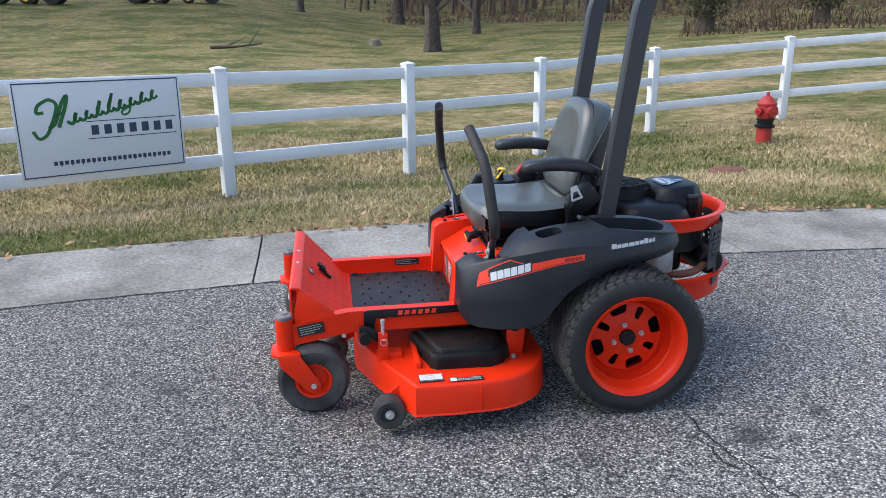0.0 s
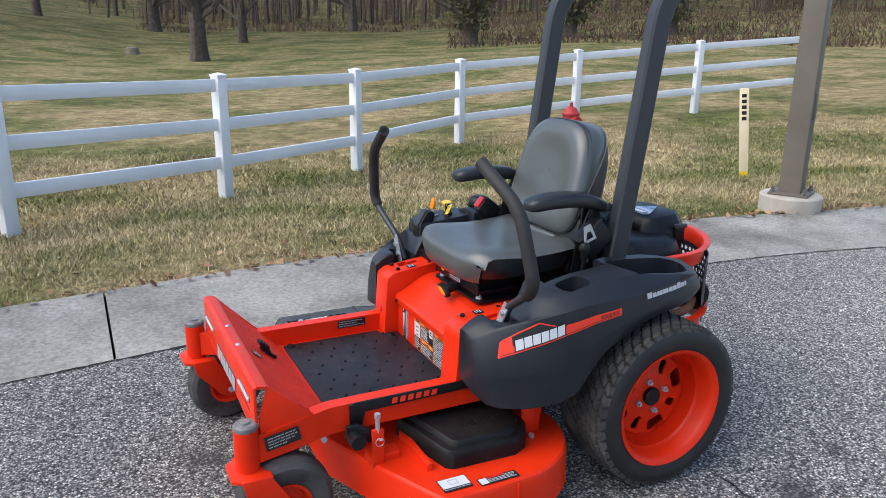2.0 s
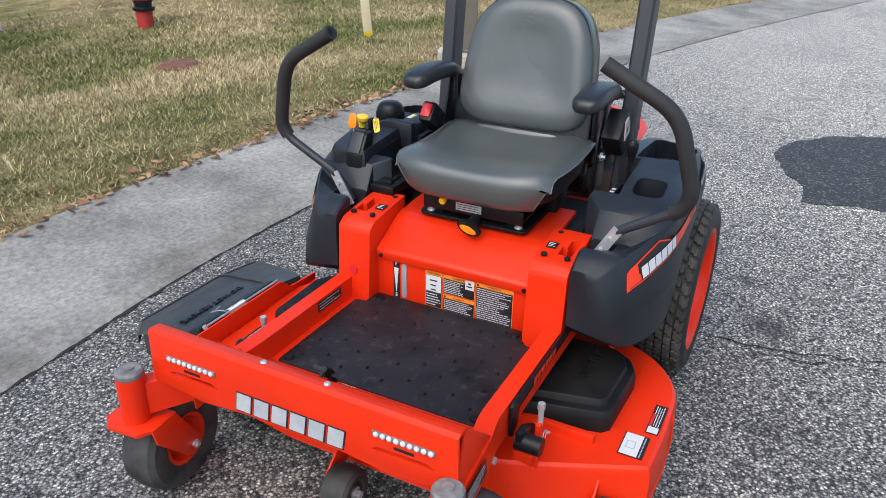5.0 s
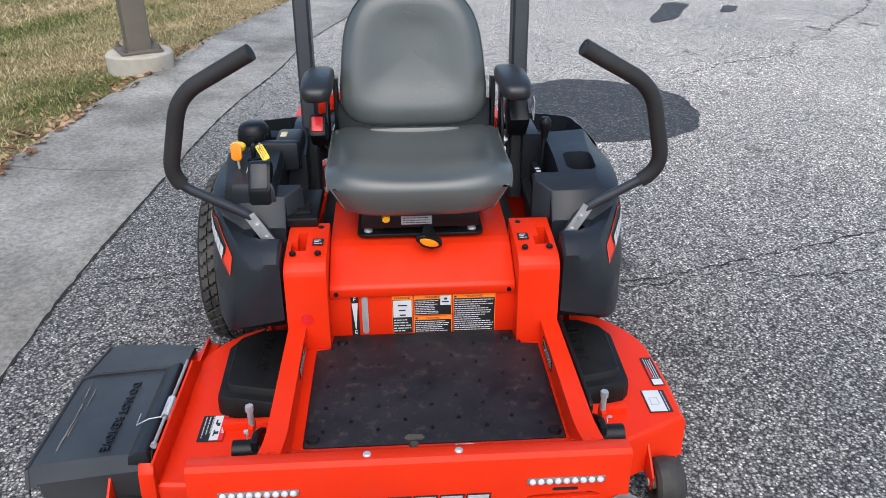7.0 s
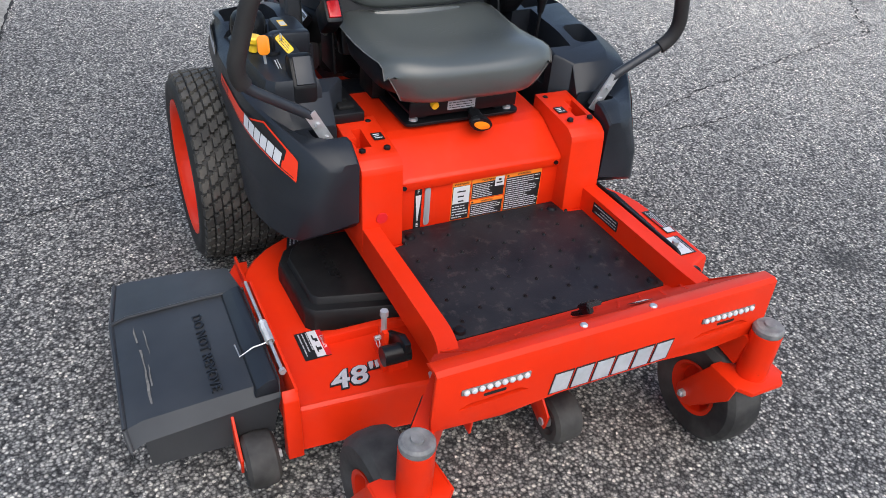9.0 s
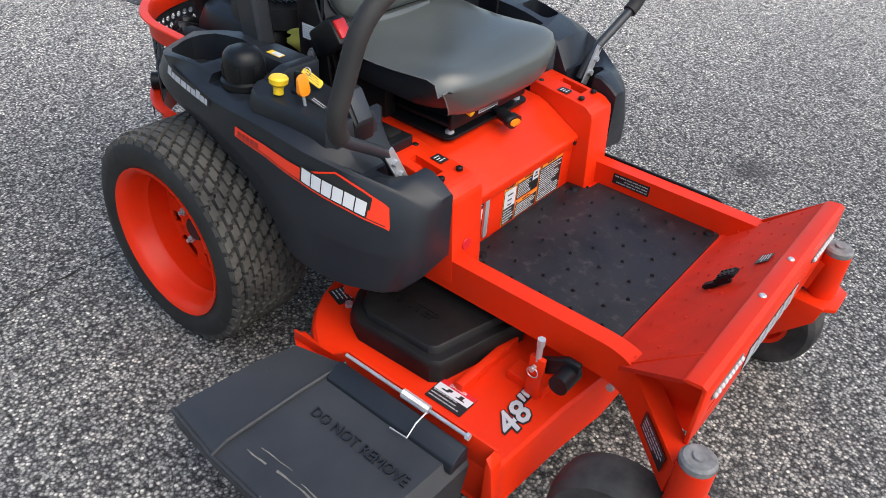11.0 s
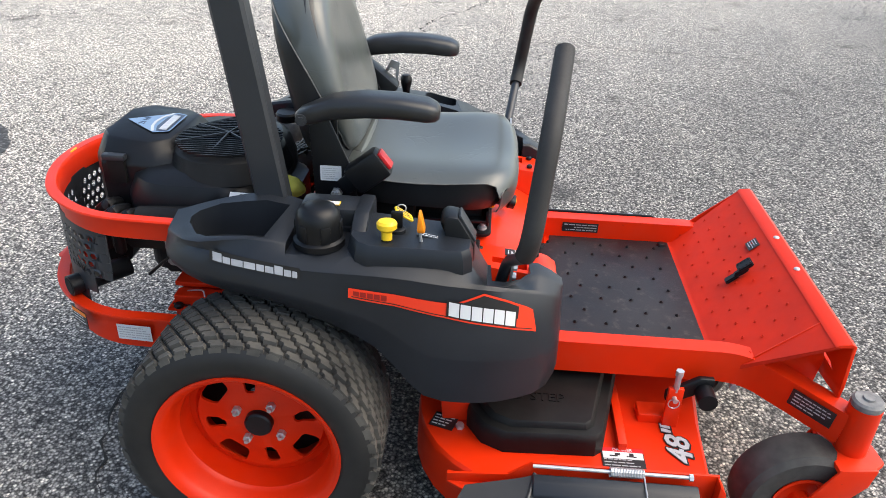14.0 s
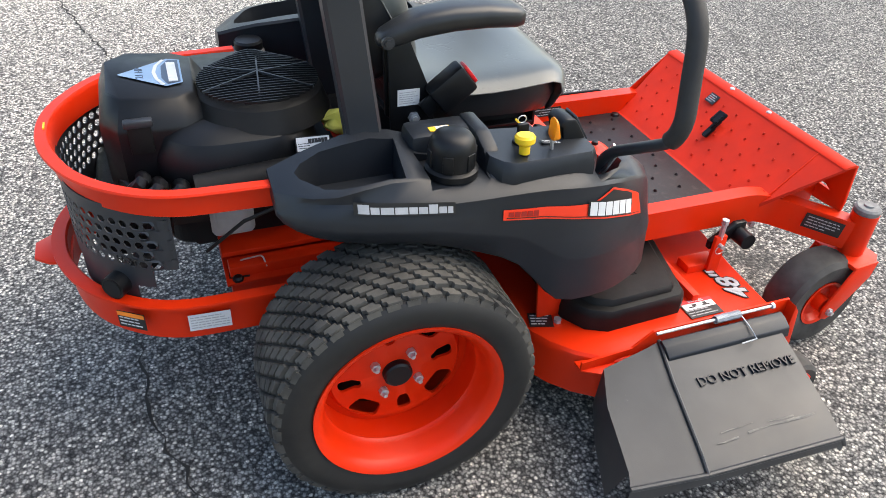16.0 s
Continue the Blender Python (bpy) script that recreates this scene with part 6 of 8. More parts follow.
def fender(side, crest):
    def yy(h):
        return MID + side * h
    bm = bmesh.new()
    rings = []
    for x in FX:
        h, lo, sh = smooth_interp(x, OUTER), smooth_interp(x, LOWER), smooth_interp(x, SHOULDER)
        top_z = smooth_interp(x, crest)
        belly = lo + 0.42 * (sh - lo)
        bg = bulge(x)
        sink = interp(x, [(-0.08, 0.0), (-0.03, 0.013), (0.2, 0.013)])
        inner_h = interp(x, [(-0.645, 0.352), (-0.44, 0.352), (-0.4, 0.31), (0.05, 0.33), (0.2, 0.36)])
        flat = max(inner_h + 0.02, min(h - 0.014, interp(x, [(-0.645, 0.39), (-0.5, 0.45), (-0.4, 0.49), (-0.2, 0.5), (-0.06, 0.52), (0.1, 0.522), (0.15, 0.49), (0.2, 0.43)])))
        sect = [(inner_h, lo + 0.015), (inner_h, top_z - 0.006), (inner_h + 0.006, top_z), (flat - 0.006, top_z - sink), (flat, top_z - 0.003 - sink), (h - 0.02, sh + 0.006), (h - 0.012, sh), (h + 0.3 * bg - 0.006, (sh + belly) / 2), (h + 0.6 * bg, belly + 0.006), (h + 0.6 * bg - 0.001, belly - 0.004), (h + bg - 0.012, lo + 0.005), (h + bg - 0.018, lo)]
        rings.append([(x, yy(a), b) for a, b in sect])
    hull_faces(bm, rings)
    return part("fender", bm, PLASTIC, mower, "black textured plastic fender console with orange decal", angle=24)


CREST_R = [(-0.645, 0.575), (-0.6, 0.605), (-0.565, 0.61), (-0.545, 0.6), (-0.47, 0.6), (-0.455, 0.645), (-0.43, 0.672), (-0.25, 0.694), (-0.2, 0.697), (-0.1, 0.7), (-0.065, 0.708), (-0.04, 0.728), (0.0, 0.73), (0.1, 0.716), (0.2, 0.69)]
CREST_L = [(-0.645, 0.575), (-0.6, 0.605), (-0.565, 0.61), (-0.545, 0.6), (-0.47, 0.6), (-0.455, 0.645), (-0.43, 0.67), (-0.3, 0.705), (-0.2, 0.715), (-0.1, 0.725), (0.0, 0.722), (0.1, 0.712), (0.2, 0.69)]
fender_right, fender_left = fender(1, CREST_R), fender(-1, CREST_L)
# hollows
bm = bmesh.new()
prism(bm, [(0.155, MID + 0.405), (0.15, MID + 0.43), (0.115, MID + 0.487), (0.09, MID + 0.503), (0.05, MID + 0.51), (-0.03, MID + 0.512), (-0.05, MID + 0.368), (0.1, MID + 0.372), (0.14, MID + 0.388)], 0.64, 0.85, "z")
prism(bm, [(-0.57, MID + 0.33), (-0.57, MID + 0.405), (-0.55, MID + 0.425), (-0.49, MID + 0.425), (-0.485, MID + 0.33)], 0.53, 0.75, "z")
prism(bm, [(-0.196, MID + 0.415), (-0.196, MID + 0.62), (-0.076, MID + 0.62), (-0.076, MID + 0.415)], 0.688, 0.85, "z")
prism(bm, [(-0.39, MID + 0.3), (-0.39, MID + 0.375), (-0.2, MID + 0.375), (-0.2, MID + 0.3)], 0.6, 0.8, "z")
cut(fender_right, bm)
bm = bmesh.new()
prism(bm, [(0.152, MID - 0.405), (0.147, MID - 0.43), (0.112, MID - 0.487), (0.088, MID - 0.503), (0.05, MID - 0.51), (-0.11, MID - 0.512), (-0.13, MID - 0.368), (0.1, MID - 0.372), (0.14, MID - 0.388)], 0.64, 0.85, "z")
prism(bm, rrect(-0.36, -0.265, MID - 0.495, MID - 0.412, 0.024), 0.62, 0.85, "z")
prism(bm, [(-0.57, MID - 0.33), (-0.57, MID - 0.405), (-0.55, MID - 0.425), (-0.49, MID - 0.425), (-0.485, MID - 0.33)], 0.53, 0.75, "z")
prism(bm, [(-0.37, MID - 0.3), (-0.37, MID - 0.385), (-0.14, MID - 0.385), (-0.14, MID - 0.3)], 0.58, 0.8, "z")
cut(fender_left, bm)


def side_patch(side, x0, x1, lo, hi, out, cols=24, rows=3):
    """A thin sheet that follows the fender's side."""
    bm = bmesh.new()
    grid = []
    for i in range(cols + 1):
        x = x0 + (x1 - x0) * i / cols
        za, zb = lo(x), hi(x)
        grid.append([bm.verts.new((x, MID + side * (outer_h(x, za + (zb - za) * j / rows) + out), za + (zb - za) * j / rows)) for j in range(rows + 1)])
    for a, b in zip(grid, grid[1:]):
        for j in range(rows):
            bm.faces.new((a[j], a[j + 1], b[j + 1], b[j]))
    return bm


def fender_decals(side, ob):
    lo = lambda x: interp(x, [(-0.588, 0.517), (-0.5, 0.551), (-0.4, 0.584), (-0.3, 0.609), (-0.2, 0.624)])
    hi = lambda x: interp(x, [(-0.588, 0.524), (-0.578, 0.567), (-0.53, 0.598), (-0.475, 0.627), (-0.415, 0.614), (-0.3, 0.635), (-0.2, 0.645)])
    stripe = part("orange_decal", side_patch(side, -0.588, -0.208, lo, hi, 0.0022, 40), DECAL, ob, "orange swoosh decal with pale lettering")
    part("decal_edge", side_patch(side, -0.58, -0.215, lambda x: lo(x) + 0.004, lambda x: lo(x) + 0.0058, 0.0032, 24, 1), BLACK_INK, stripe)
    part("decal_peak", side_patch(side, -0.548, -0.435, lambda x: lo(x) + 0.024, lambda x: max(hi(x) - 0.004, lo(x) + 0.026), 0.0034, 20, 1), BLACK_INK, stripe, "black peak above the letters")
    for k in range(5):
        a = -0.284 + 0.0135 * k
        part("model_mark", side_patch(side, a, a + 0.0115, lambda x: lo(x) + 0.008, lambda x: hi(x) - 0.005, 0.0032, 2, 1), DECAL_DARK, stripe, "dark red model mark")
    # pale words as plain blocks
    part("letter_shade", side_patch(side, -0.545, -0.402, lambda x: lo(x) + 0.007, lambda x: lo(x) + 0.042, 0.0045, 12, 1), BLACK_INK, stripe)
    for k in range(6):
        a = -0.542 + 0.023 * k
        part("letter", side_patch(side, a, a + 0.0205, lambda x: lo(x) + 0.009, lambda x: lo(x) + 0.039, 0.0056, 2, 1), WHITE_INK, stripe)
    plate = part("name_strip", side_patch(side, -0.112, 0.075, lambda x: 0.652 + 0.09 * (x + 0.1), lambda x: 0.676 + 0.09 * (x + 0.1), 0.0022, 10, 1), BLACK_INK, ob, "dark name strip with silver letters")
    a = -0.107
    widths = (0.022, 0.018, 0.026, 0.026, 0.018, 0.019, 0.019, 0.017, 0.012)
    for k, w in enumerate(widths if side < 0 else widths[::-1]):
        tall = 0.0175 if w == 0.022 or (w == 0.019 and k in (2, 6)) else 0.013
        part("letter", side_patch(side, a, a + w - 0.0022, lambda x: 0.6555 + 0.09 * (x + 0.1), lambda x: 0.6555 + tall + 0.09 * (x + 0.1), 0.0034, 2, 1), SILVER_INK, plate)
        a += w


fender_decals(1, fender_right)
fender_decals(-1, fender_left)

# right console: raised control block, fuel cap, knobs, key, switch
bm = bmesh.new()
rings = []
for k, z, tilt in ((1.0, 0.655, 0.0), (0.985, 0.69, 0.05), (0.9, 0.712, 0.08), (0.87, 0.7155, 0.08)):
    rings.append([(-0.325 + (x + 0.325) * (k * 0.5 + 0.5), MID + 0.44 + (h - 0.44) * k, z + tilt * (x + 0.3)) for x, h in ((-0.447, 0.375), (-0.447, 0.49), (-0.43, 0.51), (-0.24, 0.54), (-0.215, 0.53), (-0.195, 0.5), (-0.195, 0.375))])
hull_faces(bm, rings)
part("control_block", bm, PLASTIC, fender_right, "", 30)
part("console_ridge", prism(bmesh.new(), [(MID + 0.335, 0.66), (MID + 0.335, 0.742), (MID + 0.425, 0.744), (MID + 0.47, 0.728), (MID + 0.555, 0.655), (MID + 0.54, 0.645)], -0.232, -0.198, "x", 0.008), PLASTIC, fender_right)
bm = bmesh.new()
lathe(bm, [(0.0, 0.69), (0.052, 0.69), (0.052, 0.703), (0.045, 0.707), (0.046, 0.742), (0.043, 0.758), (0.036, 0.769), (0.024, 0.775), (0.0, 0.776)], (-0.134, MID + 0.472, 0), "z", 36, False)
fuel_cap = part("fuel_cap", bm, BLACK, mower, "round black fuel filler cap")
for k in range(6):
    q = Matrix.Translation((-0.134, MID + 0.472, 0)) @ Matrix.Rotation(k * math.pi / 3, 4, "Z")
    part("cap_ridge", box(bmesh.new(), 0.041, 0.0478, -0.01, 0.01, 0.71, 0.744, 0.0015, q), BLACK, fuel_cap)
part("console_shoulder", box(bmesh.new(), -0.212, -0.075, MID + 0.33, MID + 0.408, 0.65, 0.737, 0.014), PLASTIC, fender_right)
m = facing((-0.14, MID + 0.385, 0.7372), (1, 0, 0), (0, 0, 1))
bm = bmesh.new()
card(bm, m, -0.022, 0.022, -0.009, 0.009)
st = part("fuel_sticker", bm, YELLOW, fender_right, "small yellow and white sticker")
bm = bmesh.new()
card(bm, m, -0.02, 0.008, -0.0075, 0.0075, 0.001, 0.0016)
part("print", bm, WHITE_INK, st)


def knob(x, y, z, lean, profile, mat, label, name):
    bm = bmesh.new()
    lathe(bm, profile, (0, 0, 0), "z", 18, False)
    bm.transform(Matrix.Translation((x, y, z)) @ lean)
    return part(name, bm, mat, mower, label)


knob(-0.275, MID + 0.495, 0.72, Matrix.Rotation(0.1, 4, "X"), [(0.0, 0.0), (0.011, 0.0), (0.011, 0.016), (0.02, 0.024), (0.021, 0.034), (0.017, 0.039), (0.0, 0.04)], YELLOW, "yellow blade switch knob", "blade_knob")
bm = bmesh.new()
rod(bm, (-0.345, MID + 0.48, 0.69), (-0.338, MID + 0.484, 0.745), 0.0035, 8)
stalk = part("choke_stalk", bm, STEEL, mower, "thin steel choke lever")
bm = bmesh.new()
prism(bm, rrect(MID + 0.47, MID + 0.499, 0.735, 0.781, 0.011, 4), -0.348, -0.333, "x", 0.003)
for v in bm.verts:
    v.co.x = -0.341 + (v.co.x + 0.341) * (1.0 - 0.75 * max(0.0, (v.co.z - 0.745) / 0.036)) + 0.1 * (v.co.z - 0.76)
part("choke_knob", bm, AMBER, stalk, "orange choke lever grip")
m = facing((-0.36, MID + 0.455, 0.7105), (1, 0, 0.2), (-0.2, 0, 1))
bm = bmesh.new()
card(bm, m, -0.035, 0.03, -0.009, 0.009)
st = part("throttle_strip", bm, BLACK_INK, fender_right, "black control strip with white marks")
bm = bmesh.new()
text_bars(bm, m, -0.03, 0.026, -0.006, 0.006, 2)
part("print", bm, WHITE_INK, st)
bm = bmesh.new()
lathe(bm, [(0.0, 0.0), (0.019, 0.0), (0.018, 0.006), (0.012, 0.009), (0.0, 0.009)], (-0.29, MID + 0.45, 0.716), "z", 20, False)
box(bm, -0.302, -0.278, MID + 0.445, MID + 0.455, 0.724, 0.76, 0.003)
key = part("ignition_key", bm, BLACK, mower, "black ignition switch with key")
bm = bmesh.new()
tag_m = facing((-0.301, 0.378, 0.741), (-0.5, -0.4, -0.5), (-0.6, 0.1, 0.8))
prism(bm, [(p[0], p[1]) for p in rrect(-0.026, 0.026, -0.0105, 0.0105, 0.006, 3)], -0.002, 0.002, "z", 0.0008)
bm.transform(tag_m)
tag = part("key_tag", bm, YELLOW, key, "yellow plastic key tag")
part("print", text_bars(bmesh.new(), tag_m, -0.018, 0.02, -0.008, 0.008, 3, 0.0021, 0.0025), BLACK_INK, tag)
bm = bmesh.new()
ring = [(-0.297 + 0.009 * math.cos(k * 0.45), MID + 0.43, 0.758 + 0.008 * math.sin(k * 0.45)) for k in range(14)]
sweep(bm, ring, circle(0.0014, 6), (0, 1, 0), True)
part("key_ring", bm, STEEL, key)
bm = bmesh.new()
prism(bm, [(-0.45, 0.6), (-0.45, 0.69), (-0.414, 0.749), (-0.388, 0.752), (-0.374, 0.738), (-0.4, 0.69), (-0.4, 0.6)], MID + 0.385, MID + 0.445, "y", 0.008)
th = part("throttle_lever", bm, BLACK, mower, "glossy black throttle grip")
bm = bmesh.new()
prism(bm, [(-0.4515, 0.696), (-0.4175, 0.752), (-0.413, 0.749), (-0.447, 0.692)], MID + 0.394, MID + 0.436, "y", 0.001)
part("grip_face", bm, GREY_METAL, th)
bm = bmesh.new()
box(bm, -0.46, -0.26, MID + 0.27, MID + 0.375, 0.585, 0.612, 0.004)
side_pod = part("switch_panel", bm, BLACK, mower, "black switch panel beside the seat")
bm = bmesh.new()
box(bm, -0.44, -0.41, MID + 0.29, MID + 0.33, 0.612, 0.622, 0.002)
box(bm, -0.395, -0.37, MID + 0.295, MID + 0.325, 0.612, 0.62, 0.002)
part("rocker_switch", bm, DUSTY, side_pod)

# left console: lever and gate
bm = bmesh.new()
rod(bm, (-0.22, MID - 0.365, 0.64), (-0.215, MID - 0.37, 0.745), 0.0055, 10)
hl = part("height_lever", bm, BLACK, mower, "black deck height lever with ball grip")
part("lever_grip", lathe(bmesh.new(), [(0.0, -0.03), (0.009, -0.03), (0.012, -0.01), (0.017, 0.01), (0.017, 0.022), (0.011, 0.031), (0.0, 0.033)], (-0.214, MID - 0.371, 0.765), "z", 18, False), BLACK, hl)
bm = bmesh.new()
box(bm, -0.4, -0.2, MID - 0.355, MID - 0.335, 0.6, 0.66, 0.003)
gate = part("height_gate", bm, BLACK, mower, "black height gate with white marks")
bm = bmesh.new()
m = facing((-0.32, MID - 0.345, 0.6605), (0, -1, 0), (0, 0, 1))
for k in range(6):
    card(bm, m, -0.006, 0.006, -0.06 + k * 0.022, -0.05 + k * 0.022)
part("print", bm, WHITE_INK, gate)
bm = bmesh.new()
lathe(bm, [(0.0, 0.66), (0.036, 0.66), (0.037, 0.678), (0.033, 0.684), (0.0, 0.686)], (0.13, MID - 0.315, 0), "z", 24, False)
cap = part("tank_cap", bm, BLACK, mower, "round black expansion tank cap")
bm = bmesh.new()
prism(bm, rrect(0.09, 0.18, MID - 0.345, MID - 0.28, 0.02), 0.6, 0.66, "z", 0.008)
part("expansion_tank", bm, CASTING, cap, "pale plastic tank")


# steering levers
def steering_lever(side):
    def at(x, h, z):
        return (x, MID + side * h, z)
    bm = bmesh.new()
    path = rounded([at(-0.51, 0.385, 0.57), at(-0.52, 0.42, 0.645), at(-0.548, 0.606, 0.762), at(-0.572, 0.548, 0.978), at(-0.596, 0.37, 1.078)], 0.06, 7)
    sweep(bm, path, circle(0.0125, 14), (1, 0.1, 0.3))
    lev = part("steering_lever", bm, GREY_METAL, mower, "bent steering lever with black foam grip")
    k0 = next(i for i, p in enumerate(path) if p.z > (0.742 if side > 0 else 0.72))
    bm = bmesh.new()
    sweep(bm, path[k0:], circle(0.0195, 16), (1, 0.1, 0.3))
    end = path[-1]
    part("foam_grip", bm, FOAM, lev)
    bm = bmesh.new()
    a, b = Vector(at(-0.528, 0.378, 0.565)), Vector(at(-0.528, 0.43, 0.655))
    d = (b - a).normalized()
    q = facing((a + b) / 2, tuple(d), (-1, 0, 0))
    card(bm, q, -0.055, 0.055, -0.014, 0.014, 0.0, 0.005)
    for u in (-0.02, 0.02):
        p = q @ Vector((u, 0, 0.005))
        rod(bm, p, p + Vector((-0.009, 0, 0)), 0.008, 6)
    part("lever_bracket", bm, STEEL, lev, "zinc lever bracket with two bolts")


steering_lever(-1)
steering_lever(1)


# seat
def pillow(rings_of, mat_name, name, material_, label, parent=mower, m=None, angle=60):
    bm = bmesh.new()
    hull_faces(bm, rings_of)
    if m is not None:
        bm.transform(m)
    return part(name, bm, material_, parent, label, angle)


seat = part("seat", box(bmesh.new(), -0.47, -0.15, MID - 0.19, MID + 0.19, 0.652, 0.668, 0.004), BLACK, mower, "black and grey vinyl operator seat")
NSEG = 44
def squircle(cx_, cy_, a, b, power, z, tilt=0.0, dish=0.0):
    out = []
    for k in range(NSEG):
        t = 2 * math.pi * k / NSEG
        c, s = math.cos(t), math.sin(t)
        x = a * math.copysign(abs(c) ** (2 / power), c)
        y = b * math.copysign(abs(s) ** (2 / power), s)
        out.append((cx_ + x, cy_ + y, z + tilt * x + dish * (abs(y) / b) ** 2.5 - (0.02 * max(0.0, (-x / a) - 0.75) / 0.25 if dish else 0)))
    return out


SC = MID + 0.0
rings = [squircle(-0.315, SC, 0.17, 0.2, 4.5, 0.656, 0.03), squircle(-0.318, SC, 0.192, 0.226, 4.5, 0.664, 0.03), squircle(-0.32, SC, 0.202, 0.234, 4.5, 0.7, 0.03), squircle(-0.32, SC, 0.2, 0.231, 4.5, 0.735, 0.03), squircle(-0.32, SC, 0.17, 0.2, 4.5, 0.722, 0.03)]
part("cushion_side", hull_faces(bmesh.new(), rings), VINYL_SIDE, seat, "black vinyl side panel", 60)
# grey cover: from the lower front lip over the roll to the back
ROLL = [(-0.512, 0.638), (-0.53, 0.645), (-0.539, 0.66), (-0.543, 0.69), (-0.543, 0.712), (-0.537, 0.732), (-0.52, 0.746), (-0.488, 0.753), (-0.43, 0.752), (-0.37, 0.747), (-0.31, 0.745), (-0.25, 0.747), (-0.19, 0.753), (-0.14, 0.758), (-0.118, 0.752), (-0.112, 0.735)]
bm = bmesh.new()
grid = []
for v in np.linspace(-1, 1, 25):
    row = []
    for x, z in ROLL:
        front = max(0.0, (-0.43 - x) / 0.11)
        half = 0.243 - 0.008 * front - 0.05 * max(0.0, (0.725 - z) / 0.085) * (x < -0.5)
        shoulder = 0.03 * abs(v) ** 7
        xx = x + (0.04 * abs(v) ** 5) * min(front, 1.0)
        zz = z + 0.014 * v * v * (z > 0.735) - shoulder * (z > 0.72) - 0.008 * (1 - v * v) * (1 if z > 0.735 else 0)
        row.append(bm.verts.new((xx, SC + v * half, zz)))
    grid.append(row)
for p_, q_ in zip(grid, grid[1:]):
    for j in range(len(ROLL) - 1):
        bm.faces.new((p_[j], q_[j], q_[j + 1], p_[j + 1]))
bmesh.ops.solidify(bm, geom=bm.faces[:], thickness=0.006)
cover = part("cushion", bm, VINYL, seat, "grey creased vinyl cushion", 60)
for s in (-1, 1):
    bm = bmesh.new()
    sweep(bm, [Vector((x + 0.04 * min(max(0.0, (-0.43 - x) / 0.11), 1.0), SC + s * (0.244 - 0.008 * max(0.0, (-0.43 - x) / 0.11) - 0.05 * max(0.0, (0.725 - z) / 0.085) * (x < -0.5)), z + (0.014 if z > 0.735 else 0.0) - (0.03 if z > 0.72 else 0.0))) for x, z in ROLL[1:-1]], circle(0.0016, 8), (0, 1, 0))
    part("piping", bm, STITCH, cover, "pale stitched seam")

BACK = Matrix.Translation((-0.147, SC + 0.003, 0.762)) @ Matrix.Rotation(radians(14), 4, "Y")
def back_ring(k, depth, wrap=0.0):
    """An outline of the backrest, wider below, seen from the front: (depth, side, up)."""
    out = []
    for i in range(NSEG):
        t = 2 * math.pi * i / NSEG
        c, s = math.cos(t), math.sin(t)
        power = 4.6 if s < 0 else 3.2
        u = math.copysign(abs(c) ** (2 / power), c)
        v = math.copysign(abs(s) ** (2 / power), s)
        half = 0.22 - 0.017 * (v + 1) - 0.01 * max(v, 0.0) ** 2
        out.append((depth + wrap * max(0.0, (v + 0.7) / 1.7) ** 1.3, u * (half - 0.2 * (1 - k)), 0.196 + v * (0.196 - 0.2 * (1 - k))))
    return out


rings = [back_ring(0.95, -0.01), back_ring(0.985, -0.006), back_ring(1.0, 0.01), back_ring(1.0, 0.074), back_ring(0.95, 0.09), back_ring(0.8, 0.096)]
pillow(rings, "", "backrest_shell", VINYL_SIDE, "black backrest shell", seat, BACK)
rings = [back_ring(0.97, 0.0, 0.1), back_ring(1.008, -0.002, 0.096), back_ring(1.01, -0.006, 0.05), back_ring(0.996, -0.012, 0.018), back_ring(0.945, -0.022, 0.004), back_ring(0.84, -0.029), back_ring(0.7, -0.029), back_ring(0.52, -0.021), back_ring(0.35, -0.018), back_ring(0.18, -0.016), back_ring(0.1, -0.0155)]
back_cover = pillow(rings, "", "backrest", VINYL, "grey creased vinyl backrest", seat, BACK)
bm = bmesh.new()
sweep(bm, [BACK @ Vector(p_) for p_ in back_ring(1.009, -0.001, 0.097)], circle(0.0016, 6), (0.2, 0, 1), True)
part("piping", bm, STITCH, back_cover, "pale stitched seam")
bm = bmesh.new()
box(bm, -0.02, 0.05, -0.135, 0.135, -0.05, -0.006, 0.012, BACK)
part("lumbar_strip", bm, VINYL, seat)
bm = bmesh.new()
box(bm, 0.004, 0.05, -0.225, 0.225, -0.12, 0.075, 0.01, BACK)
part("back_bracket", bm, BLACK, seat)
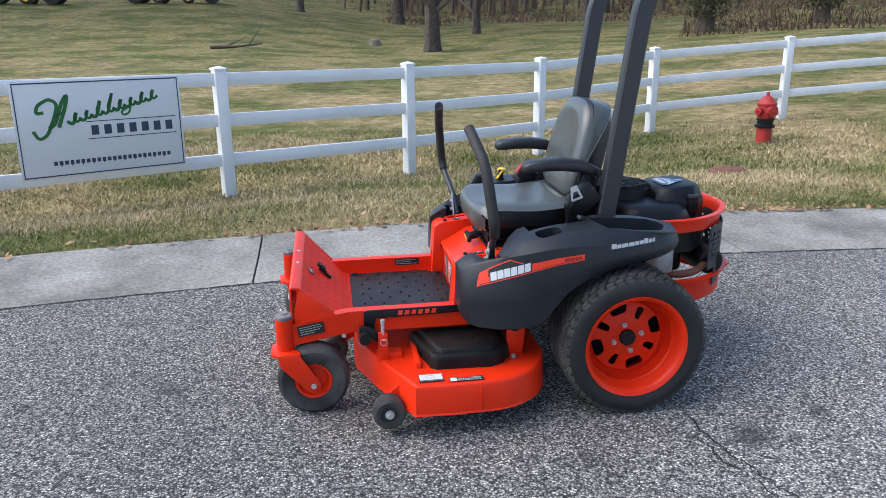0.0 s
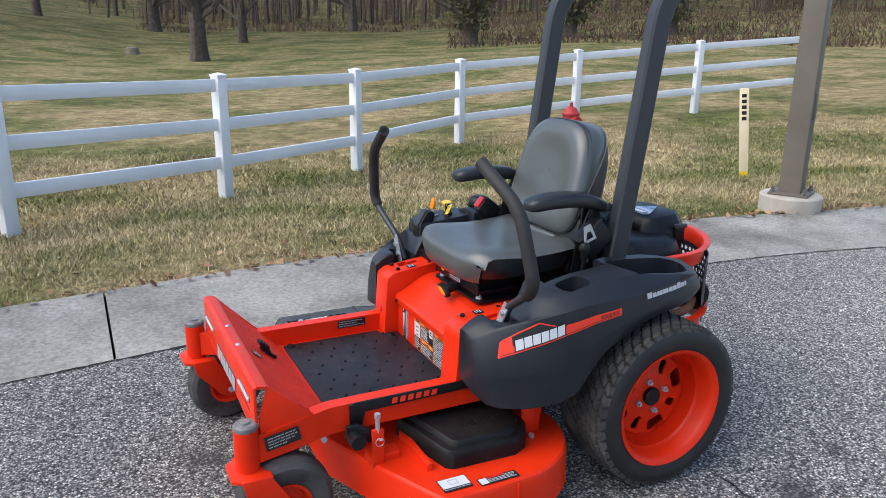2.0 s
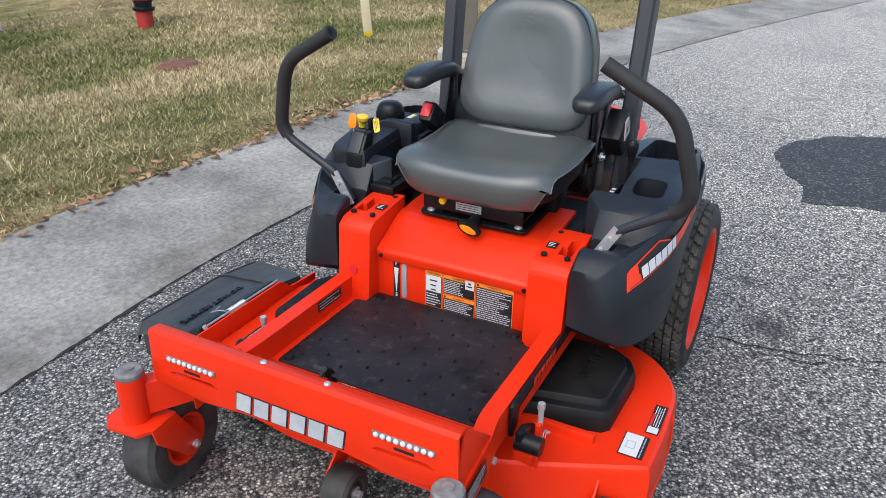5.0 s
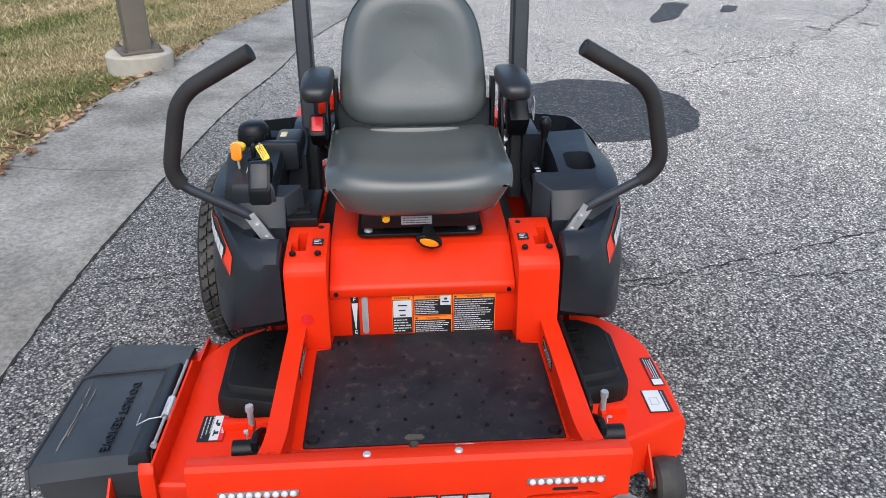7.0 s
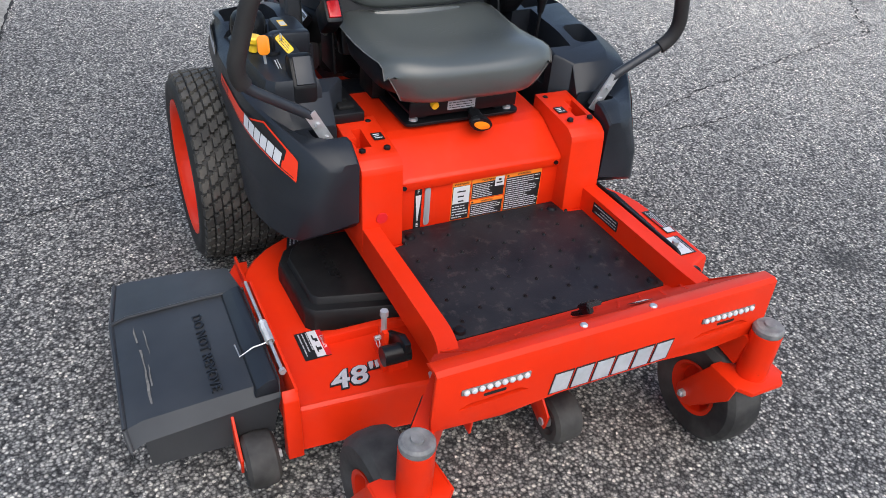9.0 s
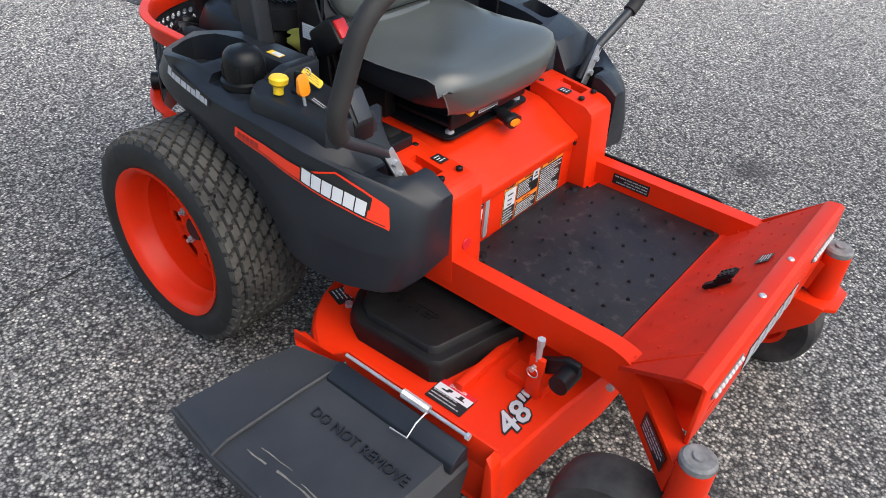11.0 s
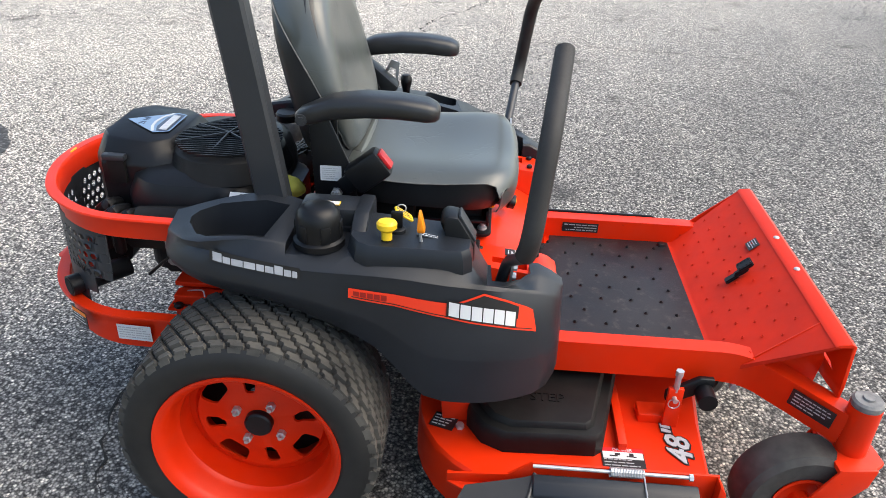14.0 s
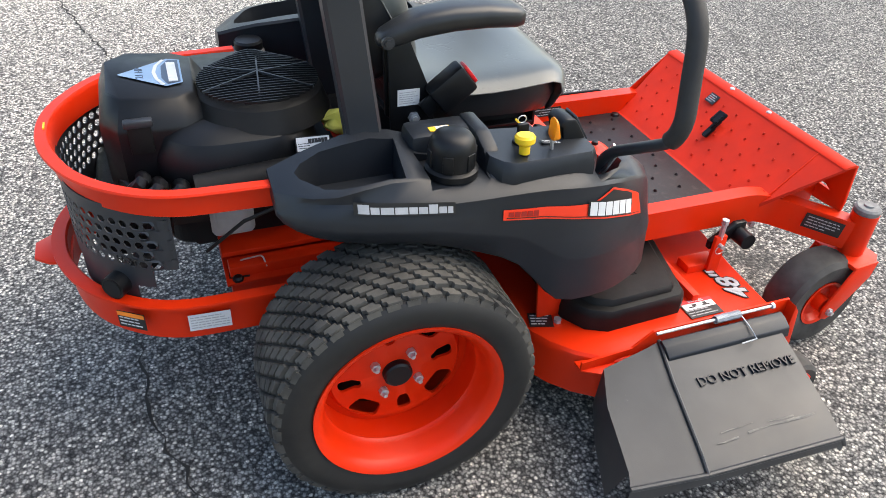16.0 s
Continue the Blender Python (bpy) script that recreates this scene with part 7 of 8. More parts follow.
for s in (-1, 1):
    bm = bmesh.new()
    cy_ = MID + s * 0.264
    dx = -0.012 if s < 0 else 0.0
    rings = []
    for x, w, h, z in ((-0.358, 0.018, 0.011, 0.906), (-0.35, 0.031, 0.018, 0.908), (-0.332, 0.04, 0.022, 0.911), (-0.27, 0.042, 0.024, 0.917), (-0.2, 0.042, 0.025, 0.917), (-0.13, 0.037, 0.025, 0.908), (-0.085, 0.03, 0.022, 0.892), (-0.058, 0.024, 0.018, 0.883), (-0.048, 0.014, 0.01, 0.881)):
        rings.append([(x + dx, cy_ + w * math.copysign(abs(math.cos(t)) ** 0.6, math.cos(t)), z + h * math.copysign(abs(math.sin(t)) ** 0.6, math.sin(t))) for t in [2 * math.pi * k / 18 for k in range(18)]])
    hull_faces(bm, rings)
    arm = part("armrest", bm, VINYL_SIDE, seat, "padded black armrest", 60)
    bm = bmesh.new()
    prism(bm, [(-0.13, 0.895), (-0.07, 0.885), (-0.075, 0.7), (-0.13, 0.67)], cy_ - s * 0.035 - 0.006, cy_ - s * 0.035 + 0.006, "y", 0.002)
    part("arm_bracket", bm, BLACK, arm)
    bm = bmesh.new()
    rod(bm, (-0.064, cy_, 0.882), (-0.064, cy_ + s * 0.028, 0.882), 0.013, 14)
    rod(bm, (-0.064, cy_ + s * 0.028, 0.882), (-0.064, cy_ + s * 0.032, 0.882), 0.008, 6)
    part("arm_bolt", bm, GREY_METAL, arm)
# seat slide and its knob
bm = bmesh.new()
prism(bm, rrect(-0.485, -0.16, MID - 0.168, MID + 0.168, 0.02), 0.562, 0.571, "z", 0.002)
slide = part("seat_slide", bm, BLACK, mower, "black steel seat slide base")
bm = bmesh.new()
box(bm, -0.475, -0.18, MID - 0.155, MID + 0.155, 0.592, 0.6, 0.002)
box(bm, -0.478, -0.47, MID - 0.155, MID + 0.155, 0.585, 0.625, 0.002)
box(bm, -0.46, -0.2, MID - 0.13, MID - 0.1, 0.571, 0.655, 0.003)
box(bm, -0.46, -0.2, MID + 0.1, MID + 0.13, 0.571, 0.655, 0.003)
box(bm, -0.47, -0.44, MID - 0.145, MID + 0.145, 0.63, 0.655, 0.003)
part("slide_frame", bm, BLACK, slide)
for s in (-1, 1):
    bm = bmesh.new()
    lathe(bm, [(0.0, 0.016), (0.005, 0.016), (0.006, 0.008), (0.011, 0.006), (0.012, 0.0)], (-0.462, MID + s * 0.138, 0.571), "z", 12, False)
    part("slide_nut", bm, STEEL, slide)
m = facing((-0.4785, MID, 0.605), (0, -1, 0), (-1, 0, 0))
bm = bmesh.new()
card(bm, m, -0.05, 0.03, -0.01, 0.014)
st = part("slide_sticker", bm, GREY_INK, slide, "silver data sticker")
bm = bmesh.new()
text_bars(bm, m, -0.046, 0.026, -0.008, 0.012, 3)
part("print", bm, BLACK_INK, st)
bm = bmesh.new()
rod(bm, (-0.47, MID + 0.09, 0.62), (-0.49, MID + 0.09, 0.615), 0.012, 12, 0.01)
part("slide_catch", bm, YELLOW, slide, "yellow release catch")
bm = bmesh.new()
rod(bm, (-0.45, MID - 0.02, 0.592), (-0.5, MID - 0.02, 0.582), 0.01, 12)
rod(bm, (-0.495, MID - 0.02, 0.583), (-0.525, MID - 0.02, 0.576), 0.017, 16)
adj = part("weight_knob", bm, BLACK, slide, "black seat suspension knob")
q = Matrix.Translation((-0.535, MID - 0.02, 0.574)) @ Matrix.Rotation(radians(-12), 4, "Y")
bm = bmesh.new()
prism(bm, [(0.036 * math.cos(t), 0.019 * math.sin(t)) for t in [2 * math.pi * k / 22 for k in range(22)]], -0.009, 0.008, "x", 0.004)
bm.transform(q @ Matrix.Rotation(0.35, 4, "X"))
part("knob_body", bm, BLACK, adj)
bm = bmesh.new()
prism(bm, [(0.026 * math.cos(t), 0.011 * math.sin(t)) for t in [2 * math.pi * k / 18 for k in range(18)]], -0.0115, -0.0085, "x", 0.001)
bm.transform(q @ Matrix.Rotation(0.35, 4, "X"))
part("knob_face", bm, AMBER, adj, "orange reflector face")
for s in (-1, 1):
    part("suspension", box(bmesh.new(), -0.3, -0.2, MID + s * 0.17 - 0.02, MID + s * 0.17 + 0.02, 0.565, 0.66, 0.006), DUSTY, slide)

# belt: buckle on the right, latch plate and reel on the left
bm = bmesh.new()
q = Matrix.Translation((-0.193, MID + 0.275, 0.76)) @ Matrix.Rotation(radians(38), 4, "Y")
box(bm, -0.06, 0.03, -0.024, 0.024, -0.034, 0.034, 0.01, q)
buckle = part("belt_buckle", bm, BLACK, mower, "black seat belt buckle with red button")
bm = bmesh.new()
box(bm, -0.067, -0.057, -0.016, 0.016, -0.022, 0.022, 0.003, q)
part("release_button", bm, RED, buckle, "red release button")
bm = bmesh.new()
box(bm, 0.025, 0.06, -0.004, 0.004, -0.02, 0.02, 0.002, q)
part("buckle_strap", bm, BLACK, buckle)
bm = bmesh.new()
q = Matrix.Translation((-0.13, MID - 0.3, 0.79)) @ Matrix.Rotation(radians(-40), 4, "Y")
box(bm, -0.06, 0.05, -0.03, 0.03, -0.045, 0.045, 0.01, q)
reel = part("belt_reel", bm, BLACK, mower, "black seat belt reel with steel latch plate")
bm = bmesh.new()
prism(bm, [(-0.024, 0.0), (0.024, 0.0), (0.016, 0.056), (-0.01, 0.056)], -0.002, 0.002, "y")
bm.transform(Matrix.Translation((-0.17, MID - 0.34, 0.79)) @ Matrix.Rotation(radians(-20), 4, "Y"))
latch = part("latch_plate", bm, STEEL, reel)
bm = bmesh.new()
prism(bm, [(-0.016, 0.008), (0.016, 0.008), (0.009, 0.034), (-0.006, 0.034)], -0.02, 0.02, "y")
bm.transform(Matrix.Translation((-0.17, MID - 0.34, 0.79)) @ Matrix.Rotation(radians(-20), 4, "Y"))
cut(latch, bm)
for s in (-1, 1):
    bm = bmesh.new()
    prism(bm, [(-0.19, 0.6), (-0.082, 0.6), (-0.072, 0.86), (-0.115, 0.88), (-0.165, 0.76)], MID + s * 0.255 - 0.004, MID + s * 0.255 + 0.004, "y", 0.002)
    bracket = part("seat_bracket", bm, BLACK, mower, "black steel seat belt bracket")
    m = facing((-0.117, MID + s * 0.26, 0.75), (-s, 0, 0), (0, s, 0))
    bm = bmesh.new()
    card(bm, m, -0.024, 0.024, -0.018, 0.018)
    st = part("belt_sticker", bm, WHITE_INK, bracket, "white instruction sticker")
    bm = bmesh.new()
    text_bars(bm, m, -0.02, 0.02, -0.015, 0.014, 6)
    part("print", bm, GREY_INK, st)
    bm = bmesh.new()
    rod(bm, (-0.129, MID + s * 0.258, 0.703), (-0.129, MID + s * 0.268, 0.703), 0.013, 6)
    rod(bm, (-0.129, MID + s * 0.268, 0.703), (-0.129, MID + s * 0.275, 0.703), 0.007, 8)
    part("bracket_bolt", bm, STEEL, bracket, "zinc bolt")

# roll bar
def hoop(s):
    return [(-0.0505 + s * 0.0205, MID + 0.004 + s * 0.314, 0.5), (-0.025 + s * 0.022, MID + 0.004 + s * 0.316, 0.7), (0.0815 + s * 0.0265, MID + 0.004 + s * 0.326, 1.52), (0.16 + s * 0.022, MID + 0.004 + s * 0.326, 1.62), (0.27, MID + 0.004 + s * 0.315, 1.73), (0.3, MID + 0.004 + s * 0.2, 1.76)]
path = rounded(hoop(-1), 0.06, 4) + rounded(hoop(1), 0.06, 4)[::-1]
bm = bmesh.new()
rings = []
for p, nxt in zip(path, path[1:] + [path[-1] * 2 - path[-2]]):
    d = (nxt - p).normalized()
    xax = Vector((1, 0, 0))
    xax = (xax - d * xax.dot(d)).normalized()
    yax = d.cross(xax)
    a, b, c = 0.0355, 0.0235, 0.007
    rings.append([p + xax * u + yax * v for u, v in ((-a, c - b), (c - a, -b), (a - c, -b), (a, c - b), (a, b - c), (a - c, b), (c - a, b), (-a, b - c))])
hull_faces(bm, rings)
part("roll_bar", bm, GREY_METAL, mower, "charcoal box-section roll bar")

# engine and guard
def guard_path(hw, rear, front, z, corner):
    return rounded([(front, hw, z), (rear - 0.19, hw - 0.01, z), (rear - 0.06, hw - 0.11, z), (rear, 0.08, z), (rear, -0.06, z), (rear - 0.07, -hw + 0.14, z), (rear - 0.21, -hw + 0.025, z), (front, -hw + 0.01, z)], corner, 6)


bm = bmesh.new()
sweep(bm, guard_path(0.336, 0.595, 0.172, 0.645, 0.12), [(-0.004, -0.027), (0.0, -0.03), (0.004, -0.027), (0.006, 0.02), (0.0, 0.03), (-0.022, 0.03), (-0.024, 0.026), (-0.004, 0.022)])
guard = part("engine_guard", bm, ORANGE, mower, "orange steel hoop guard round the engine")
bm = bmesh.new()
sweep(bm, guard_path(0.328, 0.62, -0.05, 0.362, 0.12), [(-0.004, -0.05), (0.004, -0.05), (0.004, 0.045), (0.0, 0.05), (-0.028, 0.05), (-0.028, 0.044), (-0.004, 0.042)])
tape = bmesh.new()
box(tape, -0.002, 0.0015, -0.014, 0.014, -0.026, 0.033, 0.0, Matrix.Translation((0.6005, 0.0, 0.645)))
part("tape_mark", tape, YELLOW, guard, "strip of yellow tape")
bumper = part("rear_bumper", bm, ORANGE, mower, "orange rear bumper plate")
bm = bmesh.new()
prism(bm, [(0.61, -0.07), (0.66, -0.055), (0.69, -0.03), (0.69, 0.03), (0.66, 0.055), (0.61, 0.07)], 0.37, 0.378, "z", 0.002)
part("hitch_tab", bm, ORANGE, bumper)
m, st = flat_sticker("bumper_sticker", 0.348, 0.3325, 0.358, (-1, 0.06, 0), 0.085, 0.042, bumper, "white serial number label", WHITE_INK, GREY_INK, 5, 0, (0, 1, 0))
m, st = flat_sticker("warning_sticker", 0.498, 0.294, 0.366, (-0.83, 0.56, 0), 0.062, 0.042, bumper, "orange and black hot surface sticker", BLACK_INK, WHITE_INK, 4, 0, (0.56, 0.83, 0))
bm = bmesh.new()
card(bm, m, -0.03, 0.03, 0.009, 0.02, 0.0016, 0.002)
part("heading_bar", bm, ORANGE_INK, st)

# perforated heat shield that follows the rear corner
SHIELD = [Vector((p.x, p.y, 0)) for p in rounded([(0.388, 0.305, 0), (0.45, 0.293, 0), (0.55, 0.21, 0), (0.59, 0.08, 0), (0.59, -0.08, 0), (0.54, -0.208, 0), (0.44, -0.29, 0)], 0.11, 10)]
dist = [0.0]
for a, b in zip(SHIELD, SHIELD[1:]):
    dist.append(dist[-1] + (b - a).length)
def shield_at(s, z, out=0.0):
    i = max(k for k in range(len(dist) - 1) if dist[k] <= min(s, dist[-1] - 1e-6))
    t = (s - dist[i]) / (dist[i + 1] - dist[i])
    p = SHIELD[i].lerp(SHIELD[i + 1], t)
    d = (SHIELD[i + 1] - SHIELD[i]).normalized()
    return Vector((p.x - d.y * out, p.y + d.x * out, z))
TOTAL = dist[-1]
bm = bmesh.new()
cache = {}
def vert(s, z):
    key_ = (round(s, 5), round(z, 5))
    if key_ not in cache:
        cache[key_] = bm.verts.new(shield_at(s, z))
    return cache[key_]
# hexagon holes in a brick pattern, each in a cell of its own
cw, ch = 0.0245, 0.0235
cols = int((TOTAL - 0.05) / cw)
z_top, rows_n = 0.6, 5
z_hole = z_top - rows_n * ch
for j in range(rows_n):
    for i in range(cols):
        off = cw / 2 if j % 2 else 0.0
        s0, s1 = 0.03 + i * cw + off, 0.03 + (i + 1) * cw + off
        z1, z0 = z_top - j * ch, z_top - (j + 1) * ch
        sm, zm = (s0 + s1) / 2, (z0 + z1) / 2
        hexa = [(sm + 0.0098 * math.cos(radians(a)), zm + 0.0092 * math.sin(radians(a))) for a in (0, 60, 120, 180, 240, 300)]
        o = [(s1, zm), (s1, z1), (s0, z1), (s0, zm), (s0, z0), (s1, z0)]
        hv, ov = [vert(*p) for p in hexa], [vert(*p) for p in o]
        for k in range(6):
            q_ = [ov[k], ov[(k + 1) % 6], hv[(k + 1) % 6], hv[k]]
            bm.faces.new(q_)
def strip(s0, s1, z0, z1, n_=40):
    for k in range(n_):
        a, b = s0 + (s1 - s0) * k / n_, s0 + (s1 - s0) * (k + 1) / n_
        if b - a > 1e-5:
            vs = [bm.verts.new(shield_at(a, z0)), bm.verts.new(shield_at(b, z0)), bm.verts.new(shield_at(b, z1)), bm.verts.new(shield_at(a, z1))]
            bm.faces.new(vs)
strip(0.0, TOTAL, z_top, 0.625)
for j in range(rows_n):
    off = cw / 2 if j % 2 else 0.0
    strip(0.0, 0.03 + off, z_top - (j + 1) * ch, z_top - j * ch, 3)
    strip(0.03 + cols * cw + off, TOTAL, z_top - (j + 1) * ch, z_top - j * ch, 3)
strip(0.05, TOTAL, 0.44, z_hole)
strip(0.09, 0.27, 0.385, 0.44, 14)
strip(TOTAL - 0.15, TOTAL - 0.06, 0.36, 0.44, 8)
bmesh.ops.remove_doubles(bm, verts=bm.verts, dist=1e-4)
bmesh.ops.solidify(bm, geom=bm.faces[:], thickness=0.003)
shield = part("heat_shield", bm, GREY_METAL, mower, "charcoal heat shield with hexagon holes")
p = shield_at(0.1, 0.498)
d = (shield_at(0.11, 0.465) - shield_at(0.09, 0.465)).normalized()
outv = Vector((-d.y, d.x, 0))
if outv.dot(Vector((1, 0.6, 0))) < 0:
    outv = -outv
letters("stamped_word", "HOT", 0.024, BLACK_INK, shield, facing(p + outv * 0.004, tuple(outv.cross(Vector((0, 0, 1))) * -1), tuple(outv)), "stamped word", 0.001)
bm = bmesh.new()
p = shield_at(0.13, 0.438)
rod(bm, p - outv * 0.12, p + outv * 0.03, 0.026, 20)
pipe = part("exhaust_outlet", bm, BLACK, mower, "dark round exhaust outlet")
# flat dark disc on the solid pipe: shade of its hollow put into colour
bm = bmesh.new()
rod(bm, p + outv * 0.0305, p + outv * 0.0315, 0.021, 20)
part("pipe_mouth", bm, material("mouth_shade", (0.004, 0.004, 0.004), 0.95), pipe)

bm = bmesh.new()
prism(bm, rrect(0.02, 0.48, MID - 0.17, MID + 0.22, 0.08, 5), 0.5, 0.6, "z", 0.02)
prism(bm, rrect(-0.02, 0.4, MID - 0.13, MID + 0.16, 0.06, 5), 0.4, 0.52, "z", 0.015)
engine = part("engine", bm, BLACK, mower, "black twin cylinder engine with air cleaner and fan screen")
bm = bmesh.new()
rings = []
for k, z in ((1.0, 0.59), (1.0, 0.645), (0.92, 0.69), (0.8, 0.708)):
    rings.append([(0.2 + (x - 0.2) * k, MID + 0.02 + y * k, z) for x, y in rrect(0.06, 0.4, -0.25, 0.25, 0.12, 6)])
hull_faces(bm, rings)
part("blower_housing", bm, BLACK, engine)
bm = bmesh.new()
lathe(bm, [(0.0, 0.758), (0.11, 0.752), (0.132, 0.738), (0.15, 0.69), (0.0, 0.69)], (0.165, 0.05, 0), "z", 40, False)
part("fan_cover", bm, DUSTY, engine, "low round black fan cover")
for k in range(23):
    yy_ = 0.05 - 0.118 + k * 0.01073
    half = math.sqrt(max(0.126 ** 2 - (yy_ - 0.05) ** 2, 0.0004))
    bm = bmesh.new()
    bow = [(0.165 + half * t, yy_ + 0.018 * (1 - t * t) * (k - 11) / 11, 0.7545 + 0.008 * (1 - t * t)) for t in (-1, -0.7, -0.35, 0, 0.35, 0.7, 1)]
    sweep(bm, bow, rect(0.003, 0.0055))
    part("screen_slat", bm, BLACK, engine)
bm = bmesh.new()
for a in (0.4, 1.45, 2.5):
    dx, dy = 0.128 * math.cos(a), 0.128 * math.sin(a)
    sweep(bm, [(0.165 - dx, 0.05 - dy, 0.757), (0.165, 0.05, 0.769), (0.165 + dx, 0.05 + dy, 0.757)], rect(0.0035, 0.005))
part("screen_spokes", bm, GREY_METAL, engine)
# air cleaner
box_pts = [(0.275, -0.07), (0.32, -0.11), (0.435, -0.11), (0.487, -0.06), (0.487, 0.13), (0.455, 0.176), (0.335, 0.186), (0.287, 0.15)]
bm = bmesh.new()
rings = []
for k, z in ((0.97, 0.565), (1.0, 0.58), (1.0, 0.702), (0.985, 0.712), (0.8, 0.754), (0.76, 0.758)):
    rings.append([(0.388 + (x - 0.392) * k * 1.06, MID + 0.045 + (y - 0.045) * k * 1.05, z + 0.008 * (z > 0.75) * (x > 0.4)) for x, y in box_pts])
hull_faces(bm, rings)
air = part("air_cleaner", bm, BLACK, engine, "black air cleaner box with blue badge")
top_m = facing((0.38, MID + 0.045, 0.7645), (0, 1, 0), (-0.05, 0, 1))
KITE = [(-0.004, -0.062), (0.066, 0.03), (0.05, 0.064), (-0.07, 0.066), (-0.078, 0.04)]
bm = bmesh.new()
bm.faces.new([bm.verts.new(top_m @ Vector((*p_, 0.001))) for p_ in KITE])
bdg = part("badge", bm, BADGE, air, "pale blue five-sided badge")
bm = bmesh.new()
sweep(bm, [top_m @ Vector((*p_, 0.002)) for p_ in ((0.06, 0.026), (0.03, 0.014), (-0.004, 0.01), (-0.04, 0.016), (-0.07, 0.032))], rect(0.007, 0.001))
part("badge_line", bm, WHITE_INK, bdg)
bm = bmesh.new()
v = [bm.verts.new(top_m @ Vector((*p_, 0.0018))) for p_ in ((0.058, 0.034), (0.048, 0.06), (-0.066, 0.062), (-0.07, 0.042), (-0.035, 0.026), (0.025, 0.024))]
bm.faces.new(v)
part("badge_field", bm, BADGE_DARK, bdg, "dark blue badge field")
bm = bmesh.new()
glyph_bars(bm, top_m @ Matrix.Translation((0.048, 0.055, 0.0022)) @ Matrix.Rotation(radians(180), 4, "Z"), 0.0, 0.1, 0.018, 6, 0.05)
part("badge_letters", bm, WHITE_INK, bdg)
letters("power_mark", "21 HP", 0.022, BADGE_DARK, bdg, top_m @ Matrix.Translation((-0.006, -0.018, 0.0015)) @ Matrix.Rotation(radians(180), 4, "Z"), "", 0.0004)
for s, y_ in ((1, MID + 0.184), (-1, MID - 0.115)):
    bm = bmesh.new()
    box(bm, 0.392, 0.437, min(y_, y_ + s * 0.014), max(y_, y_ + s * 0.014), 0.662, 0.735, 0.005)
    part("latch", bm, DUSTY, air, "black clip latch")
    bm = bmesh.new()
    box(bm, 0.387, 0.442, min(y_, y_ + s * 0.02), max(y_, y_ + s * 0.02), 0.722, 0.738, 0.004)
    part("latch_bar", bm, GREY_METAL, air)
# hoses, filter, tubes beside the engine
bm = bmesh.new()
rod(bm, (0.1, MID + 0.285, 0.63), (0.33, MID + 0.29, 0.618), 0.032, 20)
part("canister", bm, DUSTY, engine, "long black canister")
m = facing((0.088, MID + 0.264, 0.6745), (-1, 0.05, 0), (0, 0.75, 0.66))
bm = bmesh.new()
box(bm, -0.036, 0.036, -0.016, 0.016, -0.02, 0.0, m=m)
part("label_bracket", bm, BLACK, engine)
bm = bmesh.new()
card(bm, m, -0.034, 0.034, -0.014, 0.014)
st = part("engine_label", bm, WHITE_INK, engine, "white maker label with bars")
bm = bmesh.new()
text_bars(bm, m, -0.031, 0.0, -0.011, 0.003, 3)
glyph_bars(bm, m @ Matrix.Translation((-0.01, 0.001, 0.001)), 0.0, 0.04, 0.009, 6, 0.0, z1=0.0008)
part("print", bm, BLACK_INK, st)
for x, y_ in ((0.4, 0.285), (0.36, 0.3), (0.43, 0.25)):
    bm = bmesh.new()
    sweep(bm, rounded([(x, MID + y_ - 0.08, 0.6), (x - 0.01, MID + y_, 0.635), (x + 0.03, MID + y_ - 0.01, 0.6), (x + 0.04, MID + y_ - 0.03, 0.52)], 0.03, 4), circle(0.014, 10), (1, 0.2, 0.1))
    part("hose", bm, BLACK, engine, "short black hose")
bm = bmesh.new()
prism(bm, rrect(0.22, 0.31, MID + 0.15, MID + 0.235, 0.015), 0.46, 0.55, "z", 0.01)
part("crankcase_side", bm, ALUMINIUM, engine, "dull aluminium crankcase side")
bm = bmesh.new()
prism(bm, rrect(0.2, 0.285, MID - 0.255, MID - 0.16, 0.015), 0.44, 0.545, "z", 0.01)
part("crankcase_side", bm, ALUMINIUM, engine, "dull aluminium crankcase side")
bm = bmesh.new()
sweep(bm, rounded([(0.22, MID - 0.2, 0.45), (0.3, MID - 0.23, 0.42), (0.4, MID - 0.23, 0.43), (0.47, MID - 0.17, 0.45)], 0.05, 4), circle(0.016, 12))
part("exhaust_pipe", bm, RUST, engine, "dull brown exhaust pipe")
bm = bmesh.new()
lathe(bm, [(0.0, -0.21), (0.045, -0.21), (0.055, -0.2), (0.055, 0.13), (0.045, 0.14), (0.0, 0.14)], (0.49, MID + 0.02, 0.455), "y", 28, False)
part("muffler", bm, DUSTY, engine, "dark round muffler behind the shield")
bm = bmesh.new()
sweep(bm, [(0.12, MID + 0.31, 0.585), (0.25, MID + 0.32, 0.55), (0.33, MID + 0.29, 0.47)], circle(0.004, 8), (0, 0.2, 1))
part("dipstick_tube", bm, BLACK, engine)
# chassis
chassis = part("chassis", box(bmesh.new(), -0.05, 0.03, MID - 0.36, MID + 0.36, 0.36, 0.5, 0.006), ORANGE, mower, "orange welded chassis")
for s in (-1, 1):
    part("chassis_rail", box(bmesh.new(), -0.58, 0.29, MID + s * 0.25 - 0.02, MID + s * 0.25 + 0.02, 0.32, 0.4, 0.004), ORANGE, chassis)
part("chassis_wall", box(bmesh.new(), -0.57, -0.545, MID - 0.34, MID + 0.34, 0.33, 0.48, 0.004), ORANGE, chassis)
